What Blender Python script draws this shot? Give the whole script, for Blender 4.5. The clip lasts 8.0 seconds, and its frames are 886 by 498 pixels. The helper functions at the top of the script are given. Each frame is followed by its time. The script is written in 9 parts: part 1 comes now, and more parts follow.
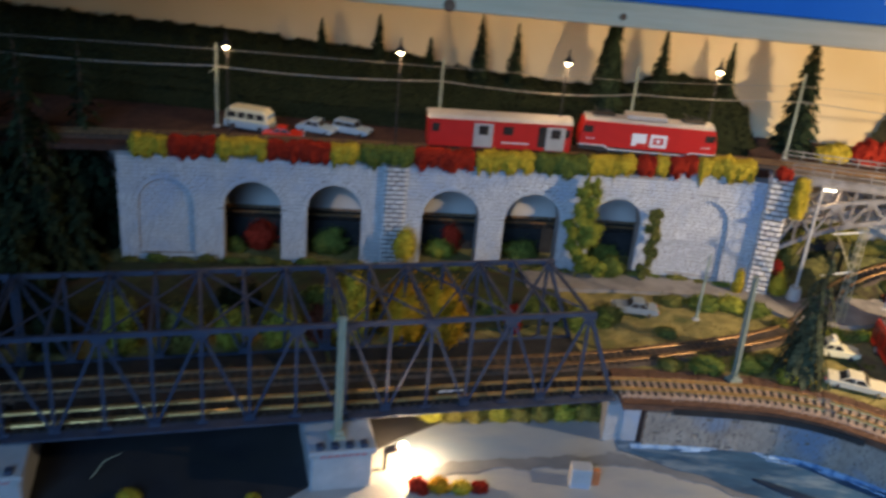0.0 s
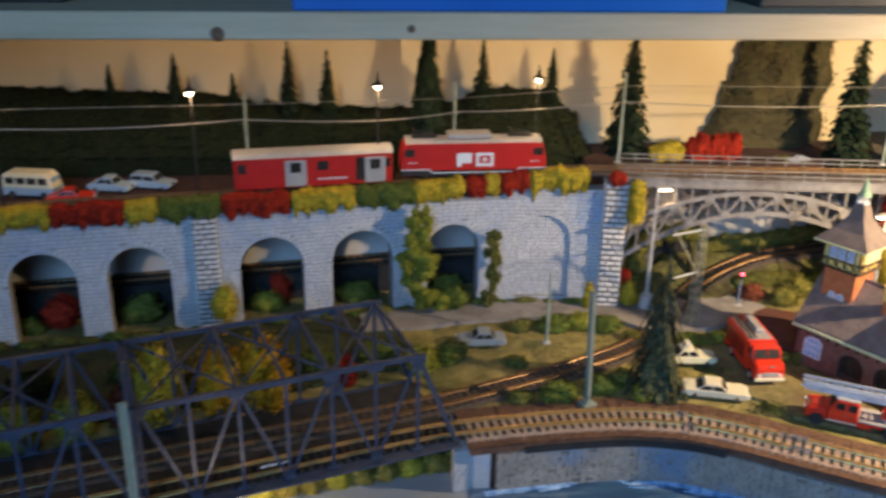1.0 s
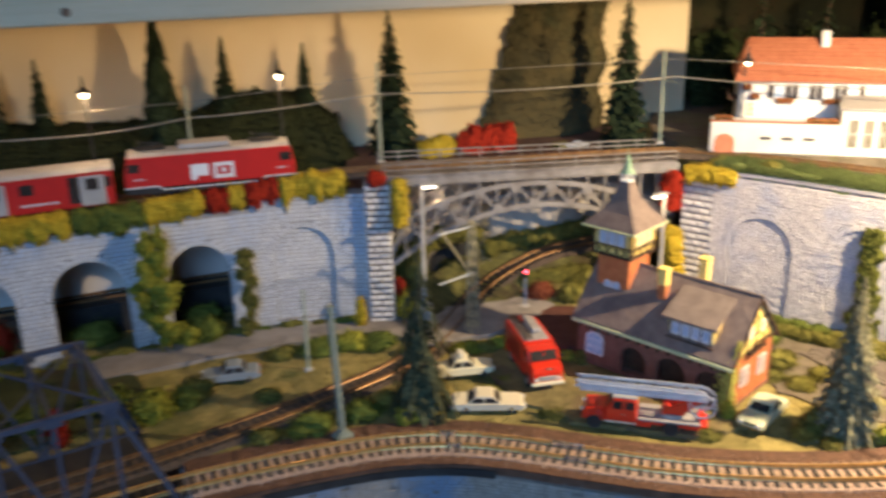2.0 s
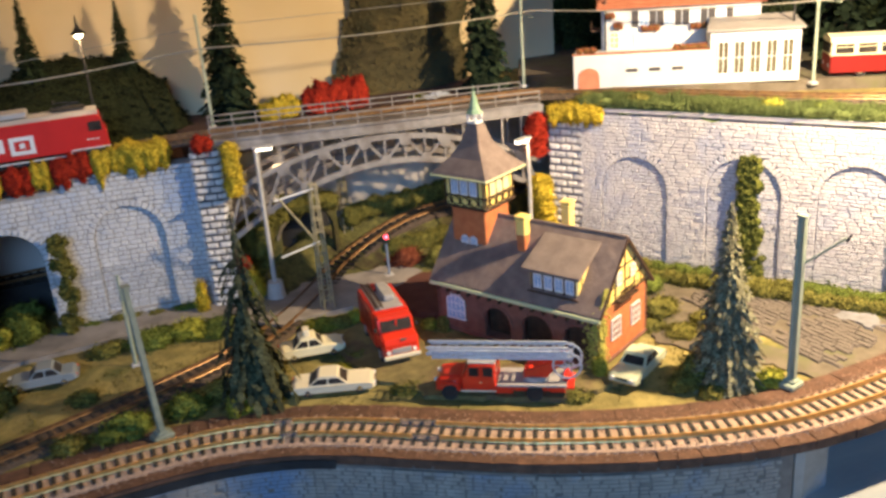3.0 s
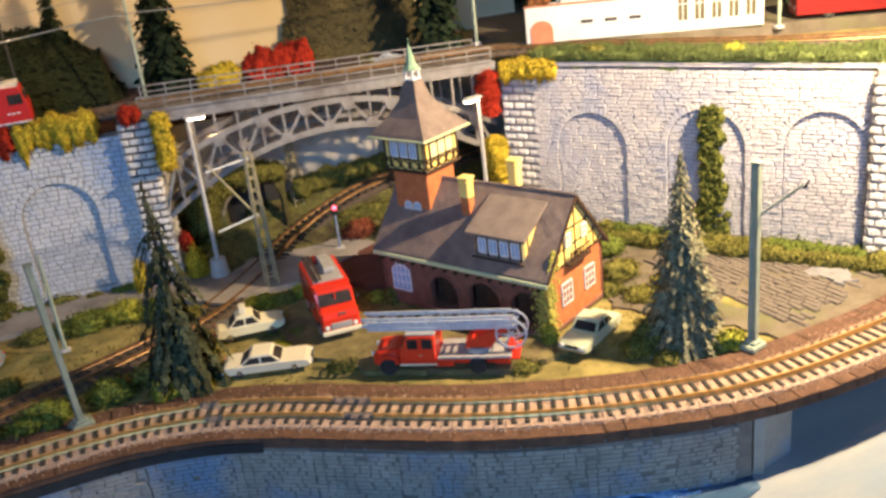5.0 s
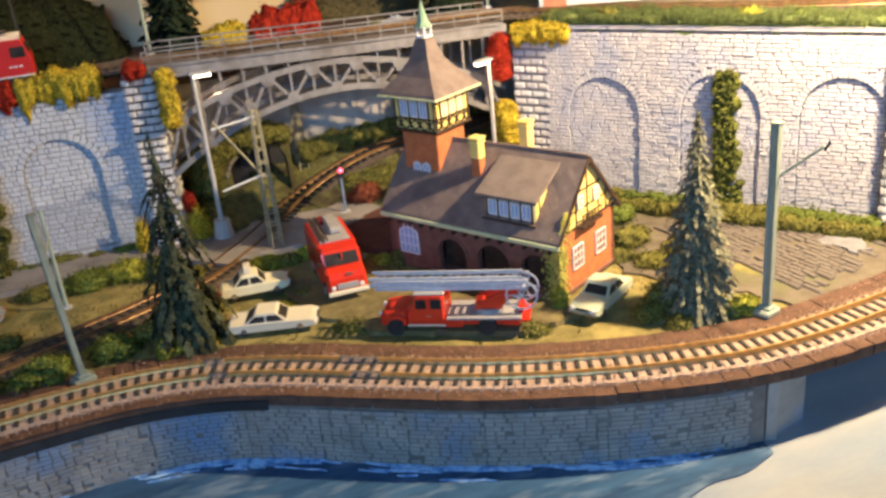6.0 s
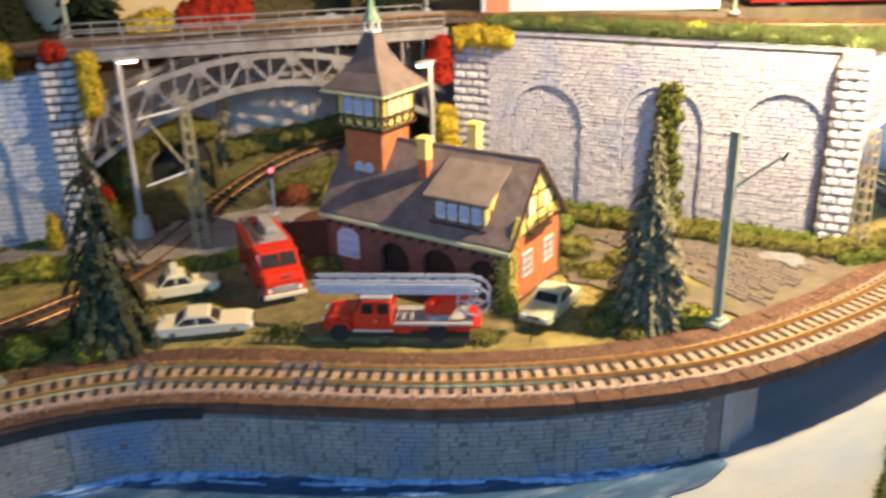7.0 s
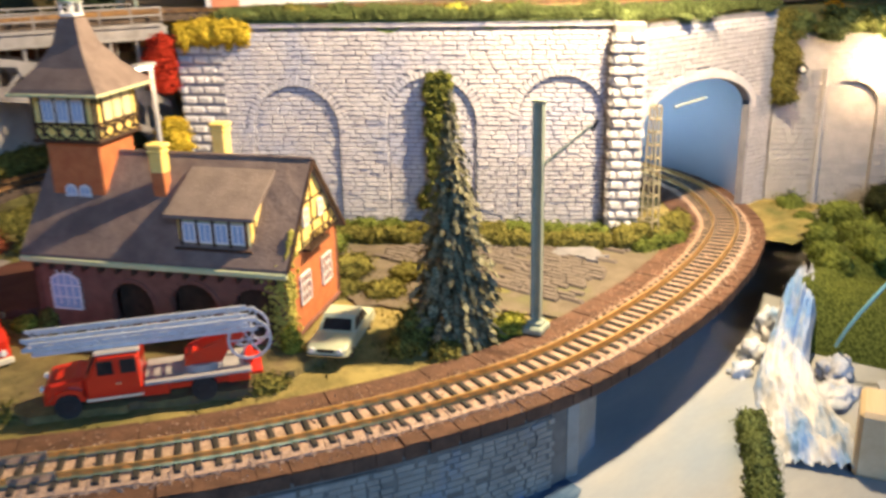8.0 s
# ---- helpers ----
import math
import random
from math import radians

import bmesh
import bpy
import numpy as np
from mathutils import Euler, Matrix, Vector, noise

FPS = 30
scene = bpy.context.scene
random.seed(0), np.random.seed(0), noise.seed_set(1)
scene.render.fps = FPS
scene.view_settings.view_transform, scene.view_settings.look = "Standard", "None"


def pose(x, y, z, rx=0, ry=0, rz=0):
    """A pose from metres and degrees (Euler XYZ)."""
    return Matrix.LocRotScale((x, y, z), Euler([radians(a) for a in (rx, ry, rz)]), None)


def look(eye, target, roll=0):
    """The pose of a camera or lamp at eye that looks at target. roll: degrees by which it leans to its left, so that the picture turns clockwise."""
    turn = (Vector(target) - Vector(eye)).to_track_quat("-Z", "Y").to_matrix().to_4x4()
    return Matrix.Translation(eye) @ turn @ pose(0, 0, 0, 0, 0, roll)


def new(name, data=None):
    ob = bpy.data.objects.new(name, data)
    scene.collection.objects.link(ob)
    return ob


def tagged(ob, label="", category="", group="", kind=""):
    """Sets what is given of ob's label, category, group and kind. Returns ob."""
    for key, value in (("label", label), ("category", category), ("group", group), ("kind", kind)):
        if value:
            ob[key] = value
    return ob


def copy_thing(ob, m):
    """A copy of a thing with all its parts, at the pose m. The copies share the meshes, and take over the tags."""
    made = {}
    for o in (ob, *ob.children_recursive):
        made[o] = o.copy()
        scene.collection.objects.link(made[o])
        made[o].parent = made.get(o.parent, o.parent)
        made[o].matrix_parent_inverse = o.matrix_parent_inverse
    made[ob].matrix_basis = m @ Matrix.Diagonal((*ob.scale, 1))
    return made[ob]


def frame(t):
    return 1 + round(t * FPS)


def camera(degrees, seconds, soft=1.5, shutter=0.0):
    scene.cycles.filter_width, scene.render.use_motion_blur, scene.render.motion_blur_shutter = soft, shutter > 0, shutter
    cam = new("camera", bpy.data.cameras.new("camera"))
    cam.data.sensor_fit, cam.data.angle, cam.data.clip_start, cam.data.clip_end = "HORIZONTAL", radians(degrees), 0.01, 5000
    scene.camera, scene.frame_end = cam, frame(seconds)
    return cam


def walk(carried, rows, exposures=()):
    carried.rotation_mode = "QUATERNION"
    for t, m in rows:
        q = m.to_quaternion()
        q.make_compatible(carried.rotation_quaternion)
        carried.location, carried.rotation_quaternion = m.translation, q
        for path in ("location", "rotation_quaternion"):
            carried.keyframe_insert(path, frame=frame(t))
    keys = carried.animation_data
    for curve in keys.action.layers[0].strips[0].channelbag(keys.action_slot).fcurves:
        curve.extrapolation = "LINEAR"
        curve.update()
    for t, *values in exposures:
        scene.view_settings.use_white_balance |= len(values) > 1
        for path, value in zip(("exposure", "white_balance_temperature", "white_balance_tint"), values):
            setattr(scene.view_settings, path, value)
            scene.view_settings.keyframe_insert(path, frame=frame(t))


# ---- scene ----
cam = camera(52.4, 8.0, soft=2.9, shutter=0.5)
PATH = [
    (0, (0.047, 0.031, 0.514), (0.033, 1.853, -0.31), 5.4),
    (0.5, (0.082, 0.076, 0.501), (0.185, 1.923, -0.26), 3.3),
    (1, (0.12, 0.106, 0.493), (0.335, 1.949, -0.252), 1.1),
    (1.5, (0.188, 0.141, 0.484), (0.515, 1.977, -0.239), 0.0),
    (2, (0.252, 0.173, 0.441), (0.738, 1.988, -0.244), -1.3),
    (2.2, (0.266, 0.189, 0.434), (0.841, 1.967, -0.279), -1.1),
    (3.3, (0.361, 0.226, 0.377), (0.968, 2.001, -0.316), -5.0),
    (3.5, (0.362, 0.231, 0.377), (0.967, 2.013, -0.3), -5.1),
    (4, (0.38, 0.24, 0.365), (0.94, 2.021, -0.352), -6.1),
    (4.5, (0.393, 0.239, 0.358), (0.987, 2.0, -0.382), -5.9),
    (5, (0.4, 0.237, 0.356), (0.989, 1.995, -0.394), -6.8),
    (5.2, (0.399, 0.239, 0.353), (0.986, 1.994, -0.425), -6.6),
    (6.3, (0.386, 0.25, 0.331), (0.99, 1.983, -0.464), -5.0),
    (6.5, (0.38, 0.262, 0.325), (1.054, 1.952, -0.506), -3.4),
    (7, (0.367, 0.275, 0.322), (1.178, 1.939, -0.436), -1.4),
    (7.5, (0.38, 0.326, 0.298), (1.513, 1.823, -0.392), -0.1),
    (8, (0.392, 0.368, 0.265), (1.718, 1.711, -0.395), -1.3),
]
walk(cam, [(t, look(eye, target, roll)) for t, eye, target, roll in PATH],
     [(0, 0.02), (1, -0.02), (2, -0.15), (3.5, -0.1), (5, -0.06), (6.5, -0.08), (8, -0.2)])
# ---- light ----
# one warm clamp lamp beside the layout, cool daylight from a window of the room, small bulbs of the layout itself
def lamp(name, kind, at, energy, colour, size=0.01, target=None):
    data = bpy.data.lights.new(name, kind)
    data.energy, data.color = energy, colour
    if kind == "AREA":
        data.shape, data.size, data.size_y = "RECTANGLE", size, size
    else:
        data.shadow_soft_size = size
    ob = new(name, data)
    ob.matrix_world = look(at, target) if target else pose(*at)
    return ob


WARM, COOL = (1.0, 0.755, 0.455), (0.25, 0.53, 1.0)
clamp_lamp = lamp("warm_lamp", "SPOT", (0.85, 0.597, 0.402), 27, WARM, 0.009, (0.74, 0.86, 0.08))
clamp_lamp.data.spot_size, clamp_lamp.data.spot_blend = radians(150), 0.95
window_light = lamp("window_daylight", "AREA", (-0.30, -1.29, 1.05), 8.8, COOL, 1.0, (0.60, 0.75, 0.08))
window_light.data.spread = radians(84)
for at, watts in (((-0.024, 0.975, 0.303), 0.18), ((0.156, 1.008, 0.301), 0.17), ((0.326, 1.030, 0.303), 0.17), ((-0.205, 0.960, 0.297), 0.17), ((1.078, 0.604, 0.172), 0.42),
                  ((0.462, 0.985, 0.192), 0.035), ((0.664, 0.918, 0.180), 0.035), ((0.032, 0.662, 0.038), 0.50)):
    lamp("bulb_light", "POINT", at, watts, (1.0, 0.66, 0.34), 0.004)
# added fill lamp hidden in the tunnel, brightens its lining with cool blue
lamp("tunnel_fill_lamp", "AREA", (0.985, 0.845, 0.135), 0.13, (0.50, 0.72, 1.0), 0.06, (1.07, 0.735, 0.11))

world = bpy.data.worlds.new("world")
scene.world = world
world.use_nodes = True
world.node_tree.nodes["Background"].inputs["Color"].default_value = (0.45, 0.65, 1.0, 1)
world.node_tree.nodes["Background"].inputs["Strength"].default_value = 0.3


# ---- materials ----
def mat(name, base, second=None, scale=60.0, rough=0.7, metal=0.0, bump=0.0, bscale=None, detail=6.0, grain=0.0, lo=0.35, hi=0.65,
        spec=0.4, emit=None, strength=0.0, vary=0.0, island=False, stretch=(1, 1, 1), alpha=None, third=None, tscale=9.0, coat=0.0):
    m = bpy.data.materials.new(name)
    m.use_nodes = True
    nt = m.node_tree
    bsdf = nt.nodes["Principled BSDF"]
    bsdf.inputs["Roughness"].default_value = rough
    bsdf.inputs["Metallic"].default_value = metal
    bsdf.inputs["Specular IOR Level"].default_value = spec
    bsdf.inputs["Coat Weight"].default_value = coat
    tex = nt.nodes.new("ShaderNodeTexCoord")
    mapping = nt.nodes.new("ShaderNodeMapping")
    mapping.inputs["Scale"].default_value = stretch
    nt.links.new(tex.outputs["Object"], mapping.inputs["Vector"])

    def noise_node(s, d=detail, r=0.6):
        n = nt.nodes.new("ShaderNodeTexNoise")
        n.inputs["Scale"].default_value, n.inputs["Detail"].default_value, n.inputs["Roughness"].default_value = s, d, r
        nt.links.new(mapping.outputs["Vector"], n.inputs["Vector"])
        return n

    def mix(fac, a, b):
        x = nt.nodes.new("ShaderNodeMix")
        x.data_type = "RGBA"
        for sock, val in ((x.inputs[0], fac), (x.inputs[6], a), (x.inputs[7], b)):
            if isinstance(val, tuple):
                sock.default_value = (*val, 1)
            else:
                nt.links.new(val, sock)
        return x.outputs[2]

    def ramp(socket, a, b):
        r = nt.nodes.new("ShaderNodeMapRange")
        r.inputs["From Min"].default_value, r.inputs["From Max"].default_value = a, b
        nt.links.new(socket, r.inputs["Value"])
        return r.outputs[0]

    colour = base
    if second:
        colour = mix(ramp(noise_node(scale).outputs[0], lo, hi), base, second)
    if third:
        colour = mix(ramp(noise_node(tscale, 3.0).outputs[0], 0.5, 0.66), colour, third)
    if vary or grain:
        val = None
        if vary:
            if island:
                g = nt.nodes.new("ShaderNodeNewGeometry")
                val = g.outputs["Random Per Island"]
            else:
                g = nt.nodes.new("ShaderNodeObjectInfo")
                val = g.outputs["Random"]
            r = nt.nodes.new("ShaderNodeMapRange")
            r.inputs["To Min"].default_value, r.inputs["To Max"].default_value = 1 - vary, 1 + vary
            nt.links.new(val, r.inputs["Value"])
            val = r.outputs[0]
        hsv = nt.nodes.new("ShaderNodeHueSaturation")
        if isinstance(colour, tuple):
            hsv.inputs["Color"].default_value = (*colour, 1)
        else:
            nt.links.new(colour, hsv.inputs["Color"])
        if grain:
            r = nt.nodes.new("ShaderNodeMapRange")
            r.inputs["To Min"].default_value, r.inputs["To Max"].default_value = 1 - grain, 1 + grain
            nt.links.new(noise_node((bscale or scale) * 4, 3.0).outputs[0], r.inputs["Value"])
            if val:
                mul = nt.nodes.new("ShaderNodeMath")
                mul.operation = "MULTIPLY"
                nt.links.new(val, mul.inputs[0])
                nt.links.new(r.outputs[0], mul.inputs[1])
                val = mul.outputs[0]
            else:
                val = r.outputs[0]
        nt.links.new(val, hsv.inputs["Value"])
        colour = hsv.outputs[0]
    if isinstance(colour, tuple):
        bsdf.inputs["Base Color"].default_value = (*colour, 1)
    else:
        nt.links.new(colour, bsdf.inputs["Base Color"])
    if bump:
        b = nt.nodes.new("ShaderNodeBump")
        b.inputs["Strength"].default_value, b.inputs["Distance"].default_value = bump, 0.0012
        nt.links.new(noise_node(bscale or scale * 3, 5.0).outputs[0], b.inputs["Height"])
        nt.links.new(b.outputs[0], bsdf.inputs["Normal"])
    if emit:
        bsdf.inputs["Emission Color"].default_value = (*emit, 1)
        bsdf.inputs["Emission Strength"].default_value = strength
    if alpha:
        bsdf.inputs["Transmission Weight"].default_value = alpha
        bsdf.inputs["IOR"].default_value = 1.3
    return m


STONE_R = mat("white_stone_warm", (0.50, 0.475, 0.50), (0.62, 0.595, 0.60), 90, 0.85, bump=0.7, bscale=420, vary=0.07, grain=0.12, third=(0.44, 0.45, 0.54), tscale=22)
MORTAR_R = mat("wall_joint", (0.19, 0.18, 0.20), (0.27, 0.26, 0.28), 70, 0.9, bump=0.5, bscale=600)
# cooler and darker than the warm stone: weaker lamplight put into its colour
STONE_L = mat("white_stone_cool", (0.46, 0.465, 0.49), (0.57, 0.57, 0.575), 80, 0.85, bump=0.5, bscale=500, vary=0.10, grain=0.12, third=(0.36, 0.43, 0.56), tscale=14)
MORTAR_L = mat("wall_joint_cool", (0.26, 0.245, 0.235), (0.36, 0.345, 0.34), 70, 0.9, bump=0.5, bscale=600)
STONE_P = mat("pier_stone", (0.62, 0.60, 0.60), (0.78, 0.76, 0.74), 120, 0.85, bump=0.6, bscale=500, vary=0.12, grain=0.14)
JOINT_P = mat("pier_joint", (0.075, 0.067, 0.065), (0.13, 0.115, 0.11), 120, 0.9, bump=0.4, bscale=500)
JOINT_W = mat("pale_pier_joint", (0.26, 0.24, 0.235), (0.36, 0.335, 0.33), 120, 0.9, bump=0.4, bscale=500)
QUAY = mat("quay_stone", (0.22, 0.205, 0.185), (0.31, 0.29, 0.26), 60, 0.75, bump=0.5, bscale=350, vary=0.08, grain=0.12, third=(0.17, 0.25, 0.36), tscale=16)
QUAY_BRICK = mat("quay_brick_print", (0.235, 0.212, 0.185), (0.33, 0.30, 0.26), 60, 0.75, bump=0.5, bscale=350, vary=0.06, island=True, grain=0.15, third=(0.16, 0.22, 0.31), tscale=16)
# greyer copy of the wall stone, the wing's shade put into its colour
STONE_W = mat("shade_grey_stone", (0.40, 0.375, 0.35), (0.50, 0.47, 0.44), 90, 0.9, bump=0.6, bscale=420, vary=0.08, grain=0.12)
QUAY_JOINT = mat("quay_joint", (0.125, 0.112, 0.10), (0.19, 0.172, 0.152), 90, 0.85)
WATER = mat("painted_water", (0.27, 0.29, 0.31), (0.38, 0.38, 0.37), 11, 0.5, bump=0.35, bscale=60, third=(0.20, 0.265, 0.35), tscale=7, grain=0.08, stretch=(0.6, 1.6, 1))
WATER_BLUE = mat("blue_painted_water", (0.018, 0.055, 0.125), (0.045, 0.115, 0.22), 22, 0.35, bump=0.4, bscale=70, stretch=(1, 3.5, 1), third=(0.14, 0.21, 0.30), tscale=26, spec=0.6)
WATER_DARK = mat("deep_blue_paint", (0.008, 0.016, 0.035), (0.016, 0.032, 0.07), 25, 0.35, bump=0.3, bscale=80, spec=0.6)
FOAM = mat("white_foam_paint", (0.34, 0.50, 0.70), (0.08, 0.20, 0.42), 160, 0.6, bump=1.0, bscale=140, lo=0.42, hi=0.62)
ROCK_BLUE = mat("white_blue_rock", (0.60, 0.61, 0.63), (0.16, 0.30, 0.54), 38, 0.7, bump=1.0, bscale=120, lo=0.5, hi=0.66, third=(0.30, 0.30, 0.33), tscale=30)
CORK = mat("brown_cork_roadbed", (0.080, 0.040, 0.025), (0.145, 0.073, 0.044), 140, 0.85, bump=0.7, bscale=700, grain=0.3, vary=0.10)
BALLAST = mat("pink_beige_ballast", (0.37, 0.245, 0.175), (0.55, 0.395, 0.295), 420, 0.9, bump=1.0, bscale=900, grain=0.3)
BALLAST_DARK = mat("brown_ballast", (0.065, 0.046, 0.034), (0.13, 0.092, 0.066), 420, 0.9, bump=1.0, bscale=900, grain=0.3)
SLEEPER = mat("dark_brown_sleeper", (0.020, 0.017, 0.015), (0.05, 0.042, 0.036), 300, 0.7, vary=0.25)
RAIL = mat("brass_rail", (0.82, 0.52, 0.19), (0.66, 0.41, 0.15), 200, 0.32, 0.75, spec=0.6)
# paler metal at the joints, the window's glint put into its colour
RAIL_JOINT = mat("glint_rail_joint", (0.62, 0.62, 0.62), (0.5, 0.5, 0.5), 300, 0.22, 0.9)
RAIL_RUST = mat("rusty_rail", (0.30, 0.17, 0.07), (0.16, 0.09, 0.05), 200, 0.42, 0.6)
GROUND = mat("scatter_ground", (0.17, 0.14, 0.045), (0.34, 0.27, 0.09), 70, 0.95, bump=1.0, bscale=600, grain=0.35, third=(0.11, 0.115, 0.032), tscale=20)
DARK_SOIL = mat("dark_soil", (0.045, 0.022, 0.016), (0.085, 0.042, 0.03), 80, 0.95, bump=0.8, bscale=500, grain=0.2)
ROAD = mat("grey_road", (0.24, 0.215, 0.20), (0.32, 0.285, 0.26), 55, 0.9, bump=0.4, bscale=700, grain=0.12, third=(0.19, 0.17, 0.16), tscale=24)
SAND = mat("sandy_path", (0.10, 0.080, 0.055), (0.16, 0.13, 0.095), 60, 0.9, bump=0.6, bscale=500, grain=0.15, third=(0.12, 0.115, 0.055), tscale=26)
COBBLE = mat("path_slab", (0.115, 0.092, 0.076), (0.165, 0.138, 0.116), 80, 0.9, bump=0.4, bscale=500, vary=0.1)
BACKDROP = mat("cream_backdrop_board", (0.60, 0.46, 0.26), (0.70, 0.58, 0.38), 3.0, 0.9, bump=0.1, bscale=200, third=(0.54, 0.40, 0.21), tscale=2.2)
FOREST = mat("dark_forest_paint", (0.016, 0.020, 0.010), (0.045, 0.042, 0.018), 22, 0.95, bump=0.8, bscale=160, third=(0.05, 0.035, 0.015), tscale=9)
HILL = mat("brown_green_hillside", (0.050, 0.043, 0.018), (0.095, 0.074, 0.028), 30, 0.95, bump=0.9, bscale=240, third=(0.03, 0.035, 0.014), tscale=14)
WOOD = mat("raw_pine_board", (0.56, 0.43, 0.26), (0.66, 0.53, 0.35), 14, 0.6, bump=0.2, bscale=60, stretch=(0.5, 6, 6), grain=0.06)
KNOT = mat("pine_knot", (0.13, 0.06, 0.03), (0.22, 0.11, 0.05), 200, 0.6)
BLUEBOX = mat("blue_cardboard", (0.010, 0.13, 0.48), (0.015, 0.16, 0.54), 12, 0.4, bump=0.1, bscale=90)
WHITE_LABEL = mat("white_print", (0.72, 0.74, 0.76), (0.62, 0.64, 0.66), 30, 0.5)
GREYBOX = mat("grey_stored_things", (0.03, 0.03, 0.032), (0.06, 0.055, 0.055), 8, 0.7)
ROOMWALL = mat("room_plaster", (0.34, 0.33, 0.31), (0.42, 0.40, 0.37), 3, 0.9, bump=0.2, bscale=60)
ROOMFLOOR = mat("room_floor_boards", (0.20, 0.14, 0.09), (0.28, 0.20, 0.13), 5, 0.6, stretch=(1, 8, 1))
STEEL = mat("grey_bridge_steel", (0.20, 0.19, 0.19), (0.27, 0.255, 0.25), 120, 0.55, 0.1, bump=0.2, bscale=500, third=(0.15, 0.13, 0.12), tscale=40)
# blue-grey steel, darkened so that the spans' shade sits in the colour
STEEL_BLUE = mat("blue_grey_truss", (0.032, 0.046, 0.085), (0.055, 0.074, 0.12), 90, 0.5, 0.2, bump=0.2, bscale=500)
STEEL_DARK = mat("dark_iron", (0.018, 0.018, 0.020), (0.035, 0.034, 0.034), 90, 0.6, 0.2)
MAST = mat("pale_green_mast", (0.27, 0.32, 0.25), (0.36, 0.40, 0.31), 120, 0.5, bump=0.15, bscale=500)
# darker copy of the mast green, shade of one mast put into the colour
MAST_SHADED = mat("shaded_green_mast", (0.17, 0.205, 0.17), (0.24, 0.27, 0.22), 120, 0.6, bump=0.15, bscale=500)
LATTICE = mat("ochre_lattice", (0.40, 0.35, 0.21), (0.30, 0.26, 0.17), 120, 0.6)
POST_GREY = mat("light_grey_post", (0.50, 0.49, 0.48), (0.42, 0.41, 0.40), 120, 0.45)
WIRE = mat("catenary_wire", (0.42, 0.38, 0.30), (0.34, 0.31, 0.25), 200, 0.4, 0.5)
BULB = mat("lit_bulb", (0.9, 0.8, 0.6), emit=(1.0, 0.80, 0.52), strength=14)
TUBE = mat("lit_lamp_head", (0.9, 0.85, 0.75), emit=(1.0, 0.86, 0.66), strength=7)
REDLIGHT = mat("red_signal_light", (0.8, 0.1, 0.1), emit=(1.0, 0.06, 0.10), strength=9)
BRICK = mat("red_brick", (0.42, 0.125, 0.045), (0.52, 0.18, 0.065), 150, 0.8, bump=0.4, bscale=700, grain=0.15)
# darker copy of the brick, shade of the unlit walls put into its colour
BRICK_SHADED = mat("shaded_red_brick", (0.155, 0.066, 0.048), (0.215, 0.095, 0.068), 150, 0.85, bump=0.4, bscale=700, grain=0.15)
PLASTER_Y = mat("yellow_plaster", (0.84, 0.60, 0.15), (0.88, 0.68, 0.24), 120, 0.8, bump=0.2, bscale=600)
TIMBER = mat("dark_timber", (0.035, 0.018, 0.010), (0.07, 0.035, 0.02), 200, 0.7)
ROOF_BROWN = mat("brown_roof", (0.165, 0.120, 0.104), (0.22, 0.165, 0.142), 120, 0.75, bump=0.4, bscale=600, grain=0.1, third=(0.135, 0.10, 0.092), tscale=40)
TRIM_GREEN = mat("pale_green_trim", (0.46, 0.52, 0.28), (0.58, 0.60, 0.36), 150, 0.7)
COPPER = mat("green_copper", (0.20, 0.32, 0.20), (0.28, 0.40, 0.26), 200, 0.6)
WINDOW_W = mat("white_window_frame", (0.78, 0.78, 0.78), (0.70, 0.70, 0.70), 200, 0.5)
PANE = mat("window_glass", (0.27, 0.40, 0.58), (0.34, 0.47, 0.64), 200, 0.2, spec=0.4)
# yellow-cream tint puts lamplight on the tower's side panes into the colour
PANE_LIT = mat("lit_side_pane_tint", (0.80, 0.66, 0.34), (0.86, 0.74, 0.44), 200, 0.6)
PANE_BROWN = mat("brown_window_glass", (0.20, 0.08, 0.035), (0.28, 0.12, 0.05), 200, 0.3)
PANE_DARK = mat("dark_window_glass", (0.020, 0.018, 0.017), (0.045, 0.036, 0.032), 100, 0.45, spec=0.12)
IVY = mat("ivy_patch", (0.34, 0.32, 0.06), (0.48, 0.42, 0.09), 200, 0.9, bump=1.0, bscale=600, vary=0.2, island=True)
HOTEL_W = mat("white_render", (0.56, 0.56, 0.555), (0.50, 0.50, 0.495), 40, 0.8, bump=0.1, bscale=400)
HOTEL_ROOF = mat("red_tile_roof", (0.27, 0.088, 0.042), (0.34, 0.12, 0.06), 150, 0.75, bump=0.5, bscale=500)
SHUTTER = mat("dark_shutter", (0.03, 0.03, 0.035), (0.06, 0.05, 0.05), 200, 0.6)
FLOWERS_R = mat("red_flower_box", (0.30, 0.06, 0.03), (0.16, 0.12, 0.03), 400, 0.9, bump=1.0, bscale=800, vary=0.3, island=True)
RED = mat("fire_red_paint", (0.64, 0.034, 0.014), (0.58, 0.030, 0.013), 60, 0.28, coat=0.3)
RED_TRAIN = mat("red_coach_paint", (0.50, 0.022, 0.018), (0.44, 0.02, 0.016), 60, 0.35)
DARKRED = mat("dark_red_paint", (0.22, 0.014, 0.011), (0.18, 0.012, 0.010), 60, 0.35)
CREAM = mat("cream_paint", (0.80, 0.72, 0.48), (0.74, 0.66, 0.42), 60, 0.3, coat=0.3)
# white paint turned cream, the warm lamp's tint put into it
WHITEPAINT = mat("lamp_tinted_white_paint", (0.74, 0.66, 0.48), (0.68, 0.60, 0.43), 60, 0.28, coat=0.3)
